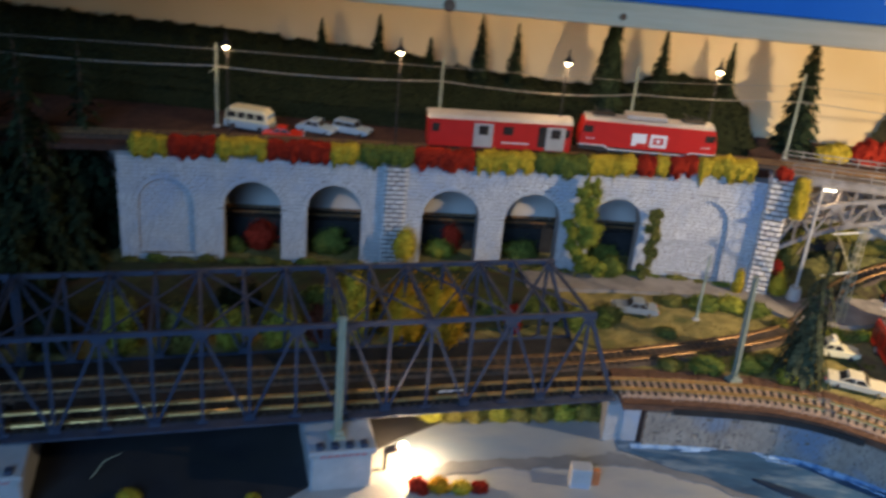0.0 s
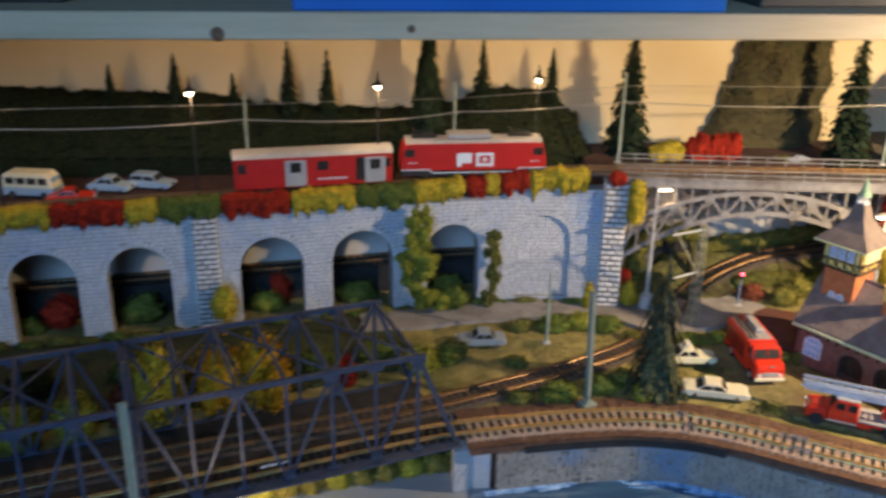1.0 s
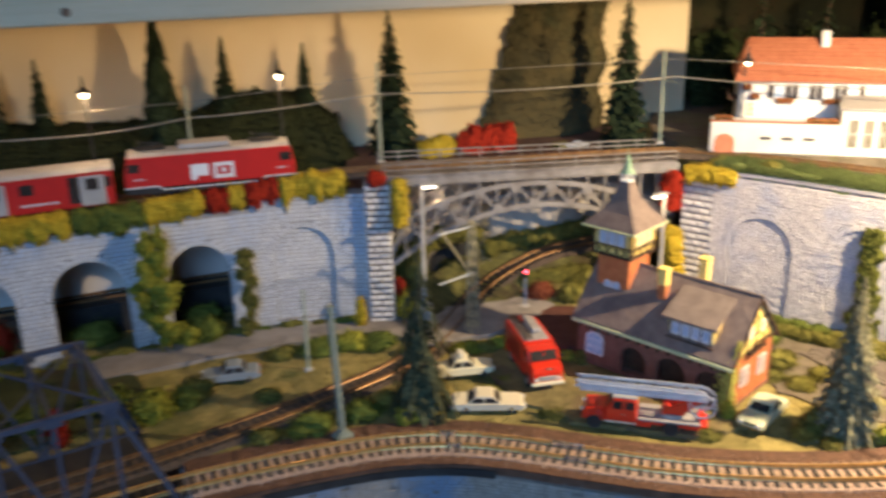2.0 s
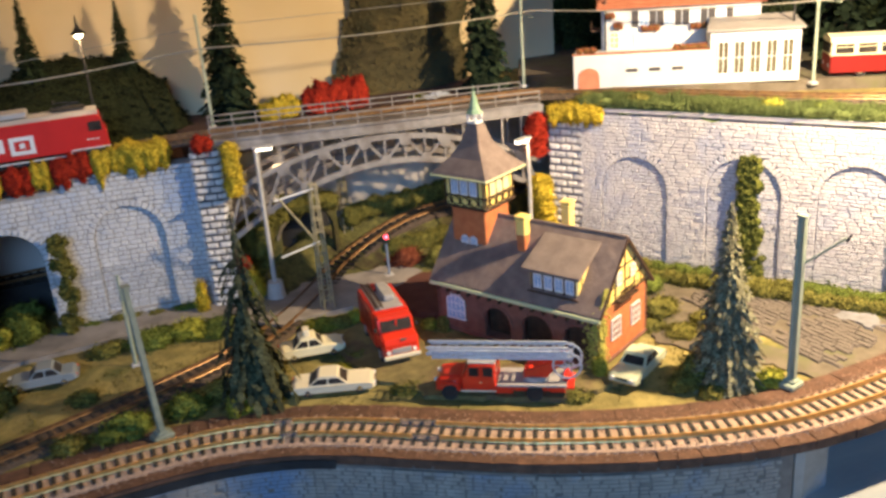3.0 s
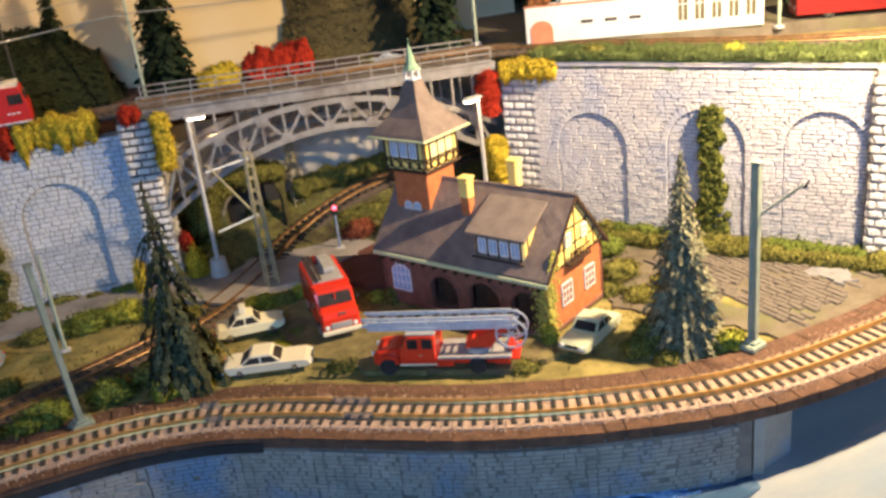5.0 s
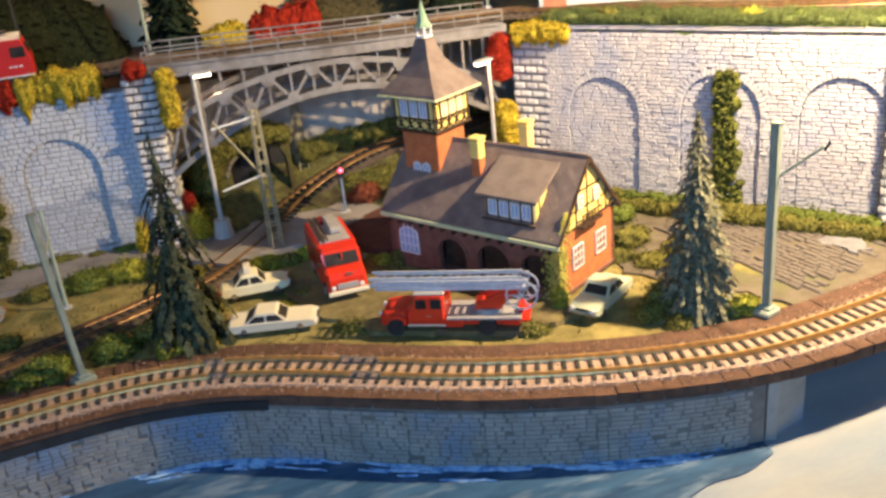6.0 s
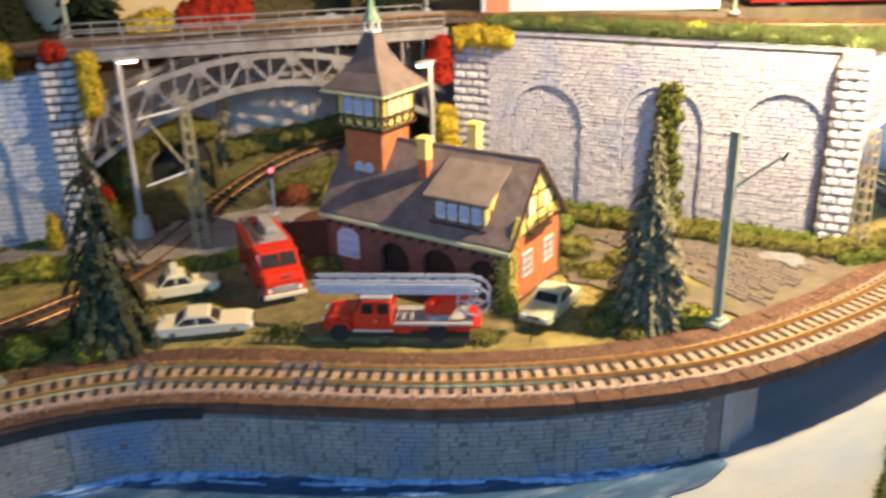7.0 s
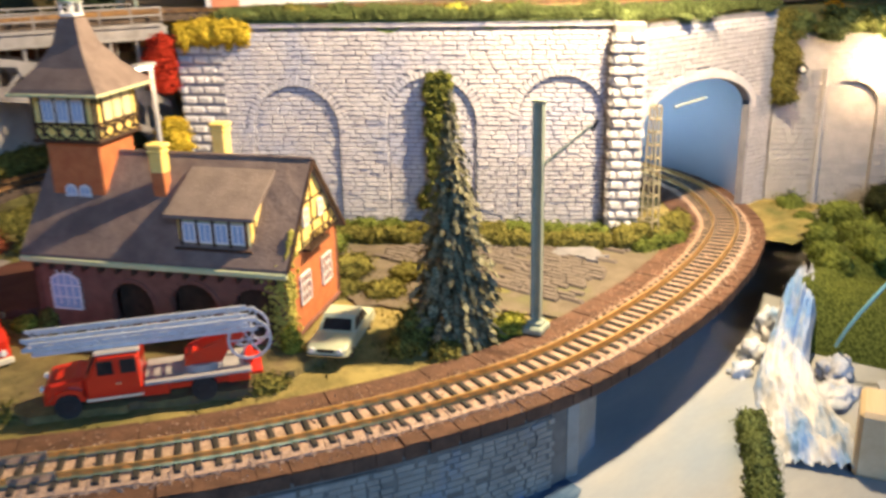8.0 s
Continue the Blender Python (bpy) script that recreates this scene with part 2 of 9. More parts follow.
GREENCAR = mat("pale_green_paint", (0.50, 0.52, 0.36), (0.44, 0.46, 0.32), 60, 0.28, coat=0.3)
LIGHTBLUE = mat("pale_blue_paint", (0.40, 0.50, 0.56), (0.34, 0.44, 0.50), 60, 0.3, coat=0.3)
SILVERCAR = mat("silver_grey_paint", (0.20, 0.235, 0.26), (0.26, 0.29, 0.31), 60, 0.3, coat=0.3)
BLACKPAINT = mat("black_paint", (0.02, 0.02, 0.022), (0.03, 0.03, 0.03), 60, 0.3)
TRAIN_GREEN = mat("dark_green_paint", (0.012, 0.045, 0.030), (0.018, 0.055, 0.038), 60, 0.35)
SILVER = mat("silver_roof", (0.40, 0.38, 0.36), (0.48, 0.46, 0.43), 90, 0.5, 0.3)
ROOF_GREY = mat("grey_coach_roof", (0.24, 0.22, 0.21), (0.30, 0.28, 0.26), 60, 0.6)
TYRE = mat("black_tyre", (0.015, 0.015, 0.015), (0.03, 0.03, 0.03), 200, 0.8)
CHROME = mat("chrome", (0.70, 0.70, 0.70), (0.6, 0.6, 0.6), 200, 0.2, 0.9)
LADDER = mat("silver_ladder", (0.60, 0.63, 0.68), (0.50, 0.53, 0.58), 200, 0.45, 0.3)
LENS = mat("lamp_lens", (0.8, 0.78, 0.7), (0.7, 0.68, 0.6), 200, 0.15)
GREYBED = mat("grey_truck_bed", (0.26, 0.25, 0.25), (0.34, 0.32, 0.31), 90, 0.6)
CONCRETE = mat("pale_concrete", (0.36, 0.37, 0.38), (0.46, 0.46, 0.46), 50, 0.8, bump=0.4, bscale=300, third=(0.34, 0.40, 0.50), tscale=26)
PINK_PRINT = mat("faded_red_print", (0.55, 0.22, 0.22), (0.5, 0.2, 0.2), 200, 0.7)
TRUNK = mat("tree_bark", (0.06, 0.04, 0.025), (0.11, 0.075, 0.05), 200, 0.9, bump=0.8, bscale=500)
TUNNEL_BACK = mat("blue_tunnel_lining", (0.62, 0.72, 0.86), (0.68, 0.78, 0.90), 12, 0.7)
CABLE = mat("pale_blue_cable", (0.20, 0.48, 0.60), (0.18, 0.44, 0.56), 60, 0.4)


def leaf(name, a, b, v=0.48):
    return mat(name, tuple(0.42 * q for q in a), tuple(1.12 * q for q in b), 620, 0.95, bump=1.0, bscale=1100, vary=v, island=True, spec=0.1, detail=3.0, lo=0.36, hi=0.60)


L_YELLOW = leaf("yellow_foliage", (0.52, 0.36, 0.02), (0.66, 0.48, 0.05))
L_ORANGE = leaf("orange_foliage", (0.52, 0.22, 0.010), (0.60, 0.32, 0.02))
L_RED = leaf("red_foliage", (0.36, 0.022, 0.012), (0.46, 0.04, 0.018))
L_GREEN = leaf("green_foliage", (0.080, 0.115, 0.022), (0.16, 0.19, 0.04))
L_LIME = leaf("lime_foliage", (0.24, 0.25, 0.03), (0.34, 0.33, 0.05))
L_OLIVE = leaf("olive_foliage", (0.125, 0.118, 0.030), (0.21, 0.190, 0.046))
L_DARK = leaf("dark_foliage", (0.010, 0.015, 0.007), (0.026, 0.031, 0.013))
L_BROWN = leaf("red_brown_foliage", (0.13, 0.03, 0.018), (0.20, 0.06, 0.03))
L_FIR = leaf("grey_green_needles", (0.225, 0.215, 0.130), (0.27, 0.255, 0.160), 0.3)
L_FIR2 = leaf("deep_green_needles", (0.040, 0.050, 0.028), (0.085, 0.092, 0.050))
# near-black greens put the rear and corner firs' shade into the needles
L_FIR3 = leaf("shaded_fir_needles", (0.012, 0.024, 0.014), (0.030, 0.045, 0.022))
L_GRASS = leaf("meadow_grass", (0.095, 0.13, 0.038), (0.155, 0.19, 0.068))


# ---- building tools ----
class Mesh:
    """Gathers faces for one mesh."""

    def __init__(self):
        self.v, self.f = [], []

    def add(self, verts, faces):
        n = len(self.v)
        self.v.extend([tuple(p) for p in verts])
        self.f.extend([tuple(i + n for i in face) for face in faces])
        return self

    def box(self, c, s, b=0.0, m=None):
        hx, hy, hz = s[0] / 2, s[1] / 2, s[2] / 2
        b = min(b, hx * 0.9, hy * 0.9, hz * 0.9)
        vs, fs = [], []
        if b <= 0:
            vs = [(x, y, z) for x in (-hx, hx) for y in (-hy, hy) for z in (-hz, hz)]
            fs = [(0, 1, 3, 2), (4, 6, 7, 5), (0, 4, 5, 1), (2, 3, 7, 6), (0, 2, 6, 4), (1, 5, 7, 3)]
        else:
            idx = {}
            for sx in (-1, 1):
                for sy in (-1, 1):
                    for sz in (-1, 1):
                        for ax in range(3):
                            p = [sx * (hx - b), sy * (hy - b), sz * (hz - b)]
                            p[ax] += (sx, sy, sz)[ax] * b
                            idx[(sx, sy, sz, ax)] = len(vs)
                            vs.append(tuple(p))
            for ax in range(3):
                for sg in (-1, 1):
                    ring = []
                    for a, c2 in ((-1, -1), (1, -1), (1, 1), (-1, 1)):
                        key = [a, c2]
                        key.insert(ax, sg)
                        ring.append(idx[(*key, ax)])
                    flip = (sg > 0) == (ax == 1)
                    fs.append(tuple(reversed(ring)) if flip else tuple(ring))
                    if sg < 0 and ax != 1:
                        fs[-1] = tuple(reversed(ring))
            for ax in range(3):
                o1, o2 = [a for a in range(3) if a != ax]
                for s1 in (-1, 1):
                    for s2 in (-1, 1):
                        quad = []
                        for sg, face_ax in ((-1, o1), (1, o1), (1, o2), (-1, o2)):
                            key = [0, 0, 0]
                            key[ax], key[o1], key[o2] = sg, s1, s2
                            quad.append(idx[(*key, face_ax)])
                        fs.append(tuple(quad))
            for sx in (-1, 1):
                for sy in (-1, 1):
                    for sz in (-1, 1):
                        fs.append(tuple(idx[(sx, sy, sz, a)] for a in range(3)))
        out = []
        for p in vs:
            q = Vector(p) + Vector((0, 0, 0))
            if m is not None:
                q = m.to_3x3() @ q
            out.append((q.x + c[0], q.y + c[1], q.z + c[2]))
        return self.add(out, fs)

    def rod(self, p0, p1, r0, r1=None, n=8, caps=True):
        r1 = r0 if r1 is None else r1
        a, b = Vector(p0), Vector(p1)
        q = (b - a).to_track_quat("Z", "Y").to_matrix()
        vs = []
        for base, r in ((a, r0), (b, r1)):
            for i in range(n):
                t = 2 * math.pi * i / n
                vs.append(base + q @ Vector((r * math.cos(t), r * math.sin(t), 0)))
        fs = [(i, (i + 1) % n, n + (i + 1) % n, n + i) for i in range(n)]
        if caps:
            fs += [tuple(reversed(range(n))), tuple(range(n, 2 * n))]
        return self.add(vs, fs)

    def bar(self, p0, p1, w, h):
        """A straight bar with a rectangular section, h upright."""
        a, b = Vector(p0), Vector(p1)
        d = (b - a).normalized()
        side = d.cross(Vector((0, 0, 1)))
        if side.length < 1e-4:
            side = Vector((1, 0, 0))
        side.normalize()
        up = side.cross(d)
        vs = []
        for base in (a, b):
            for x, y in ((-1, -1), (1, -1), (1, 1), (-1, 1)):
                vs.append(base + side * (x * w / 2) + up * (y * h / 2))
        return self.add(vs, [(3, 2, 1, 0), (4, 5, 6, 7), (0, 1, 5, 4), (1, 2, 6, 5), (2, 3, 7, 6), (3, 0, 4, 7)])

    def slab(self, outline, z0, z1):
        """An upright prism over a plan outline."""
        n = len(outline)
        vs = [(x, y, z0) for x, y in outline] + [(x, y, z1) for x, y in outline]
        fs = [tuple(reversed(range(n))), tuple(range(n, 2 * n))] + [(i, (i + 1) % n, n + (i + 1) % n, n + i) for i in range(n)]
        return self.add(vs, fs)

    def loft(self, rings, close=True):
        n = len(rings[0])
        vs = [p for ring in rings for p in ring]
        fs = []
        for k in range(len(rings) - 1):
            for i in range(n):
                j = (i + 1) % n
                fs.append((k * n + i, k * n + j, (k + 1) * n + j, (k + 1) * n + i))
        if close:
            fs += [tuple(reversed(range(n))), tuple(range((len(rings) - 1) * n, len(rings) * n))]
        return self.add(vs, fs)

    def profile(self, pts, half, edge=0.0012, taper=0.0):
        """A side outline (x, z) carried across y, with rounded flanks."""
        cx = sum(p[0] for p in pts) / len(pts)
        cz = sum(p[1] for p in pts) / len(pts)
        zmin = min(p[1] for p in pts)
        zmax = max(p[1] for p in pts)
        rings = []
        for y, k in ((-half, 1), (-half + edge, 0), (half - edge, 0), (half, 1)):
            ring = []
            for x, z in pts:
                lean = 1 - taper * (z - zmin) / (zmax - zmin + 1e-9)
                dx, dz = x - cx, z - cz
                length = math.hypot(dx, dz) + 1e-9
                ring.append((x - k * edge * dx / length, y * lean, z - k * edge * dz / length))
            rings.append(ring)
        return self.loft(rings)

    def strip(self, line, left, right, z):
        """A flat band along a plan line, between two offsets."""
        a, b = offset(line, left), offset(line, right)
        vs = [(x, y, z) for x, y in a] + [(x, y, z) for x, y in b]
        n = len(line)
        return self.add(vs, [(i, n + i, n + i + 1, i + 1) for i in range(n - 1)])

    def band(self, line, left, right, z0, z1, bev=0.0):
        """A thick band along a plan line."""
        rings = []
        a, b = offset(line, left), offset(line, right)
        a2, b2 = offset(line, left - bev), offset(line, right + bev)
        for p, q, p2, q2 in zip(a, b, a2, b2):
            rings.append([(*p, z0), (*q, z0), (*q, z1 - bev), (*q2, z1), (*p2, z1), (*p, z1 - bev)])
        return self.loft(rings)

    def data(self, name, material, smooth=False):
        me = bpy.data.meshes.new(name)
        me.from_pydata(self.v, [], self.f)
        me.materials.append(material)
        me.validate()
        bm = bmesh.new()
        bm.from_mesh(me)
        bmesh.ops.recalc_face_normals(bm, faces=bm.faces)
        bm.to_mesh(me)
        bm.free()
        if smooth:
            me.polygons.foreach_set("use_smooth", [True] * len(me.polygons))
        return me


def part(name, mesh, material, parent=None, label="", smooth=False, at=None):
    me = mesh.data(name, material, smooth) if isinstance(mesh, Mesh) else mesh
    ob = new(name, me)
    if parent is not None:
        ob.parent = parent
    if at is not None:
        ob.matrix_basis = at
    return tagged(ob, label)


def thing(name, m, label, category, group=""):
    ob = new(name)
    ob.empty_display_size = 0.01
    ob.matrix_basis = m
    return tagged(ob, label, category, group)


def structure(name, mesh, material, label, category="", smooth=False):
    ob = part(name, mesh, material, None, "", smooth)
    return tagged(ob, label, category or name.split("_")[0], "", "structure")


def smooth_line(points, step=0.006):
    """A smooth plan line through some corner points, in even steps."""
    pts = [Vector(p).to_2d() for p in points]
    pts = [2 * pts[0] - pts[1]] + pts + [2 * pts[-1] - pts[-2]]
    out = []
    for i in range(1, len(pts) - 2):
        p0, p1, p2, p3 = pts[i - 1:i + 3]
        n = max(2, int((p2 - p1).length / 0.0015))
        for k in range(n):
            t = k / n
            out.append(0.5 * ((2 * p1) + (p2 - p0) * t + (2 * p0 - 5 * p1 + 4 * p2 - p3) * t * t + (3 * p1 - p0 - 3 * p2 + p3) * t ** 3))
    out.append(pts[-2])
    line, left = [tuple(out[0])], step
    for a, b in zip(out, out[1:]):
        d = (b - a).length
        while left <= d:
            a = a + (b - a) * (left / d)
            line.append(tuple(a))
            d = (b - a).length
            left = step
            if d < 1e-9:
                break
        left -= d
    return line


def tangents(line):
    t = []
    for i in range(len(line)):
        a, b = line[max(0, i - 1)], line[min(len(line) - 1, i + 1)]
        d = math.hypot(b[0] - a[0], b[1] - a[1]) or 1
        t.append(((b[0] - a[0]) / d, (b[1] - a[1]) / d))
    return t


def offset(line, d):
    """Moves a plan line to its left by d."""
    return [(x - ty * d, y + tx * d) for (x, y), (tx, ty) in zip(line, tangents(line))]


def rng(seed):
    return random.Random(seed)


def clump(mesh, centre, radii, r, leaves=260, size=0.0024, core=True, rows=16, cols=24):
    """Foam foliage: an uneven core with many small flakes standing off it."""
    seeds = (r.uniform(0, 50), r.uniform(0, 50), r.uniform(0, 50))

    def push(d):
        q = Vector((d.x * 2.2 + seeds[0], d.y * 2.2 + seeds[1], d.z * 2.2 + seeds[2]))
        return 0.86 + 0.34 * noise.noise(q) + 0.22 * noise.noise(q * 2.7) + 0.16 * noise.noise(q * 6) + 0.12 * noise.noise(q * 13)

    if core:
        vs, fs = [], []
        for i in range(rows + 1):
            th = math.pi * i / rows
            for j in range(cols):
                ph = 2 * math.pi * j / cols
                d = Vector((math.sin(th) * math.cos(ph), math.sin(th) * math.sin(ph), math.cos(th)))
                k = push(d) * 0.80
                vs.append((centre[0] + d.x * radii[0] * k, centre[1] + d.y * radii[1] * k, centre[2] + d.z * radii[2] * k))
        for i in range(rows):
            for j in range(cols):
                k = (j + 1) % cols
                fs.append((i * cols + j, i * cols + k, (i + 1) * cols + k, (i + 1) * cols + j))
        mesh.add(vs, fs)
    for _ in range(int(leaves * 3.0)):
        d = Vector((r.gauss(0, 1), r.gauss(0, 1), r.gauss(0, 1))).normalized()
        k = push(d) * r.uniform(0.80, 1.0) * (1.0 if r.random() < 0.7 else r.uniform(1.0, 1.28))
        p = Vector((centre[0] + d.x * radii[0] * k, centre[1] + d.y * radii[1] * k, centre[2] + d.z * radii[2] * k))
        s = size * r.uniform(0.40, 1.05)
        a = Vector((r.gauss(0, 1), r.gauss(0, 1), r.gauss(0, 1))).normalized()
        b = a.cross(d)
        if b.length < 0.1:
            continue
        b.normalize()
        lift = d * s * r.uniform(-0.4, 0.7)
        mesh.add([p + a * s * 0.6 + lift, p + b * s * 0.5, p - a * s * 0.6, p - b * s * 0.5 + lift * 0.5], [(0, 1, 2), (0, 2, 3)])


def bush(at, radii, material, seed, label, leaves=420, size=0.0019, lumps=3, group="", name="bush"):
    """A foam bush of a few lumps, at rest on the ground."""
    r = rng(seed)
    m = Mesh()
    for i in range(lumps):
        k = 1 if i == 0 else r.uniform(0.5, 0.75)
        c = (0, 0, radii[2] * 0.8) if i == 0 else (r.uniform(-0.6, 0.6) * radii[0], r.uniform(-0.5, 0.5) * radii[1], radii[2] * r.uniform(0.4, 1.0))
        clump(m, c, [q * k for q in radii], r, leaves=int(leaves * k * 1.3), size=size)
    ob = part(name, m, material, smooth=True)
    ob.matrix_basis = pose(*at)
    return tagged(ob, label, "bush", group)


def fir(at, height, width, material, seed, label, whorls=22, per=13, droop=0.35, bare=0.06, group="", needles=5, stem=TRUNK, wide=0.20):
    """A model fir: a stem with whorls of drooping twigs, each of many needle tufts."""
    r = rng(seed)
    tree = thing("fir_tree", pose(*at, 0, 0, r.uniform(0, 360)), label, "tree", group)
    t = Mesh()
    t.rod((0, 0, -0.002), (0, 0, height * 0.96), width * 0.055, 0.0003, 7)
    part("trunk", t, stem, tree)
    m = Mesh()
    for i in range(whorls):
        f = bare + (1 - bare) * i / whorls
        z = height * f
        reach = width * 0.5 * (1 - f) ** 0.82 * r.uniform(0.86, 1.1) + 0.0012
        for j in range(max(5, int(per * (1 - 0.55 * f)))):
            an = r.uniform(0, 2 * math.pi)
            ln = reach * r.uniform(0.62, 1.15)
            if r.random() < 0.05:
                continue
            dr = droop * r.uniform(0.5, 1.4)
            dirx, diry = math.cos(an), math.sin(an)
            zz = z + r.uniform(-0.5, 0.5) * height / whorls
            for k in range(needles):
                u0, u1 = k / needles * 0.95, (k + 1.35) / needles
                w = ln * wide * (1.15 - 0.6 * u0) + 0.0005
                p0 = Vector((dirx * ln * u0, diry * ln * u0, zz - ln * dr * u0 * u0 * 1.6))
                p1 = Vector((dirx * ln * u1, diry * ln * u1, zz - ln * dr * u1 * u1 * 1.6))
                side = Vector((-diry, dirx, r.uniform(-0.7, 0.7))) * w
                tip = (p1 - p0) * 0.5
                m.add([p0, p0 + side + tip, p1 + Vector((0, 0, r.uniform(-0.3, 0.5) * w)), p0 - side + tip], [(0, 1, 2), (0, 2, 3)])
    clump(m, (0, 0, height * 0.97), (0.0012, 0.0012, height * 0.04), r, leaves=8, size=0.0015, core=False)
    part("crown", m, material, tree)
    return tree


# ---- the plan: lines seen from above, metres ----
GROUND_Z, WATER_Z = 0.066, 0.020
MAIN = smooth_line([(-0.75, 0.46), (-0.5, 0.542), (-0.3, 0.602), (-0.13, 0.654), (0.04, 0.703), (0.16, 0.738), (0.22, 0.750), (0.30, 0.757), (0.36, 0.757),
                    (0.41, 0.746), (0.45, 0.727), (0.49, 0.702), (0.54, 0.671), (0.584, 0.649), (0.633, 0.630), (0.69, 0.615), (0.739, 0.6115),
                    (0.79, 0.614), (0.84, 0.620), (0.90, 0.634), (0.955, 0.656), (0.997, 0.690), (1.03, 0.73), (1.05, 0.78), (1.06, 0.86)])
SECOND = smooth_line([(-0.75, 0.51), (-0.5, 0.592), (-0.3, 0.651), (-0.13, 0.702), (0.04, 0.750), (0.125, 0.772), (0.205, 0.796), (0.289, 0.828), (0.37, 0.864),
                      (0.42, 0.896), (0.455, 0.934), (0.485, 0.974), (0.51, 1.004), (0.54, 1.023), (0.575, 1.033), (0.61, 1.039), (0.65, 1.047), (0.70, 1.060), (0.76, 1.076)])


def second_z(x):
    """The second line climbs behind the level crossing."""
    f = min(1, max(0, (x - 0.470) / 0.150))
    return 0.0672 + 0.031 * f * f * (3 - 2 * f)


VL_LONG = smooth_line([(-0.72, 0.82), (-0.5, 0.872), (-0.32, 0.912), (-0.208, 0.934), (-0.044, 0.957), (0.088, 0.977), (0.185, 0.992), (0.28, 1.001), (0.35, 0.998), (0.394, 0.988)], 0.002)
VL = [p for p in VL_LONG if p[0] >= -0.311]
VR = smooth_line([(0.722, 0.912), (0.765, 0.859), (0.818, 0.787), (0.876, 0.712), (0.884, 0.702)], 0.002)
PORTAL = smooth_line([(0.893, 0.690), (0.95, 0.683), (1.042, 0.672)], 0.002)
WING = smooth_line([(1.045, 0.672), (1.072, 0.640), (1.11, 0.585), (1.14, 0.52)], 0.002)


def upper_z(x):
    # level along the viaduct, rising to the arch bridge
    t = min(1, max(0, (x - 0.16) / 0.25))
    u = min(1, max(0, (x - 0.41) / 0.31))
    return 0.1985 + 0.0160 * t * t * (3 - 2 * t) + 0.0015 * u


def part_of_line(line, x0, x1):
    return [p for p in line if x0 <= p[0] <= x1]


# ---- room shell ----
def room():
    structure("floor", Mesh().box((0.2, 0.3, -0.93), (4.0, 3.4, 0.06)), ROOMFLOOR, "worn brown boarded floor of the room", "floor")
    structure("ceiling", Mesh().box((0.2, 0.3, 1.53), (4.0, 3.4, 0.06)), ROOMWALL, "plain plastered ceiling of the room", "ceiling")
    structure("wall_north", Mesh().box((0.2, 1.95, 0.3), (4.0, 0.1, 2.4)), ROOMWALL, "plain plastered wall behind the layout", "wall")
    structure("wall_east", Mesh().box((2.15, 0.3, 0.3), (0.1, 3.2, 2.4)), ROOMWALL, "plain plastered side wall", "wall")
    structure("wall_west", Mesh().box((-1.75, 0.3, 0.3), (0.1, 3.2, 2.4)), ROOMWALL, "plain plastered side wall", "wall")
    m = Mesh()
    m.box((-1.325, -1.35, 0.3), (0.95, 0.1, 2.4)).box((1.225, -1.35, 0.3), (1.95, 0.1, 2.4)).box((-0.30, -1.35, -0.20), (1.1, 0.1, 1.4)).box((-0.30, -1.35, 1.55), (1.1, 0.1, 0.1))
    structure("wall_south", m, ROOMWALL, "plastered wall with the window of the room", "wall")
    t = Mesh()
    t.box((0.25, 0.72, -0.08), (2.5, 1.3, 0.03), 0.003)
    table = thing("layout_table", pose(0, 0, 0), "wooden baseboard table that carries the model railway", "table")
    part("board", t, WOOD, table)
    for x in (-0.9, 1.4):
        for y in (0.14, 1.3):
            part("leg", Mesh().box((x, y, -0.4975), (0.06, 0.06, 0.804), 0.003), WOOD, table)


room()

# shelf over the back of the layout
shelf = thing("wall_shelf", pose(0, 0, 0), "raw pine board shelf above the layout with dark knots", "shelf")
part("board", Mesh().box((0.15, 1.02, 0.3925), (2.1, 0.406, 0.021), 0.0012), WOOD, shelf)
for i, (x, s) in enumerate(((0.027, 0.006), (0.175, 0.0035), (0.60, 0.003), (-0.30, 0.004))):
    part("knot", Mesh().rod((x, 0.8175, 0.3865 + 0.004 * (i % 2)), (x, 0.8162, 0.3865 + 0.004 * (i % 2)), s, s * 0.8, 10), KNOT, shelf, "dark pine knot")
for x in (-0.82, 1.12):
    part("bracket", Mesh().box((x, 1.11, 0.25), (0.03, 0.04, 0.25), 0.002), STEEL_DARK, shelf)

# backdrop boards
structure("backdrop", Mesh().box((0.0525, 1.146, 0.16), (1.525, 0.012, 0.46)), BACKDROP, "cream painted backdrop board behind the layout", "backdrop")
structure("backdrop_side", Mesh().box((1.10, 1.31, 0.20), (0.80, 0.012, 0.50)), FOREST, "dark green painted forest backdrop board", "backdrop")


# ---- terrain ----
def inner_edge(x):
    """The front edge of the town ground at x."""
    best = None
    for px, py in MAIN:
        if best is None or abs(px - x) < abs(best[0] - x):
            best = (px, py)
    return best[1]


EDGE = {round(i * 0.006, 4): inner_edge(i * 0.006) for i in range(-130, 180)}


def ground_height(x, y):
    h = GROUND_Z - 0.0015 + 0.0022 * noise.noise(Vector((x * 22, y * 22, 3.0))) + 0.001 * noise.noise(Vector((x * 70, y * 70, 1.0)))
    for cx, cy, r, a in ((0.42, 0.815, 0.05, 0.004), (0.62, 1.0, 0.09, 0.012), (0.33, 0.905, 0.05, 0.003)):
        d = math.hypot(x - cx, y - cy) / r
        if d < 1:
            h += a * (1 - d * d) ** 2
    return h


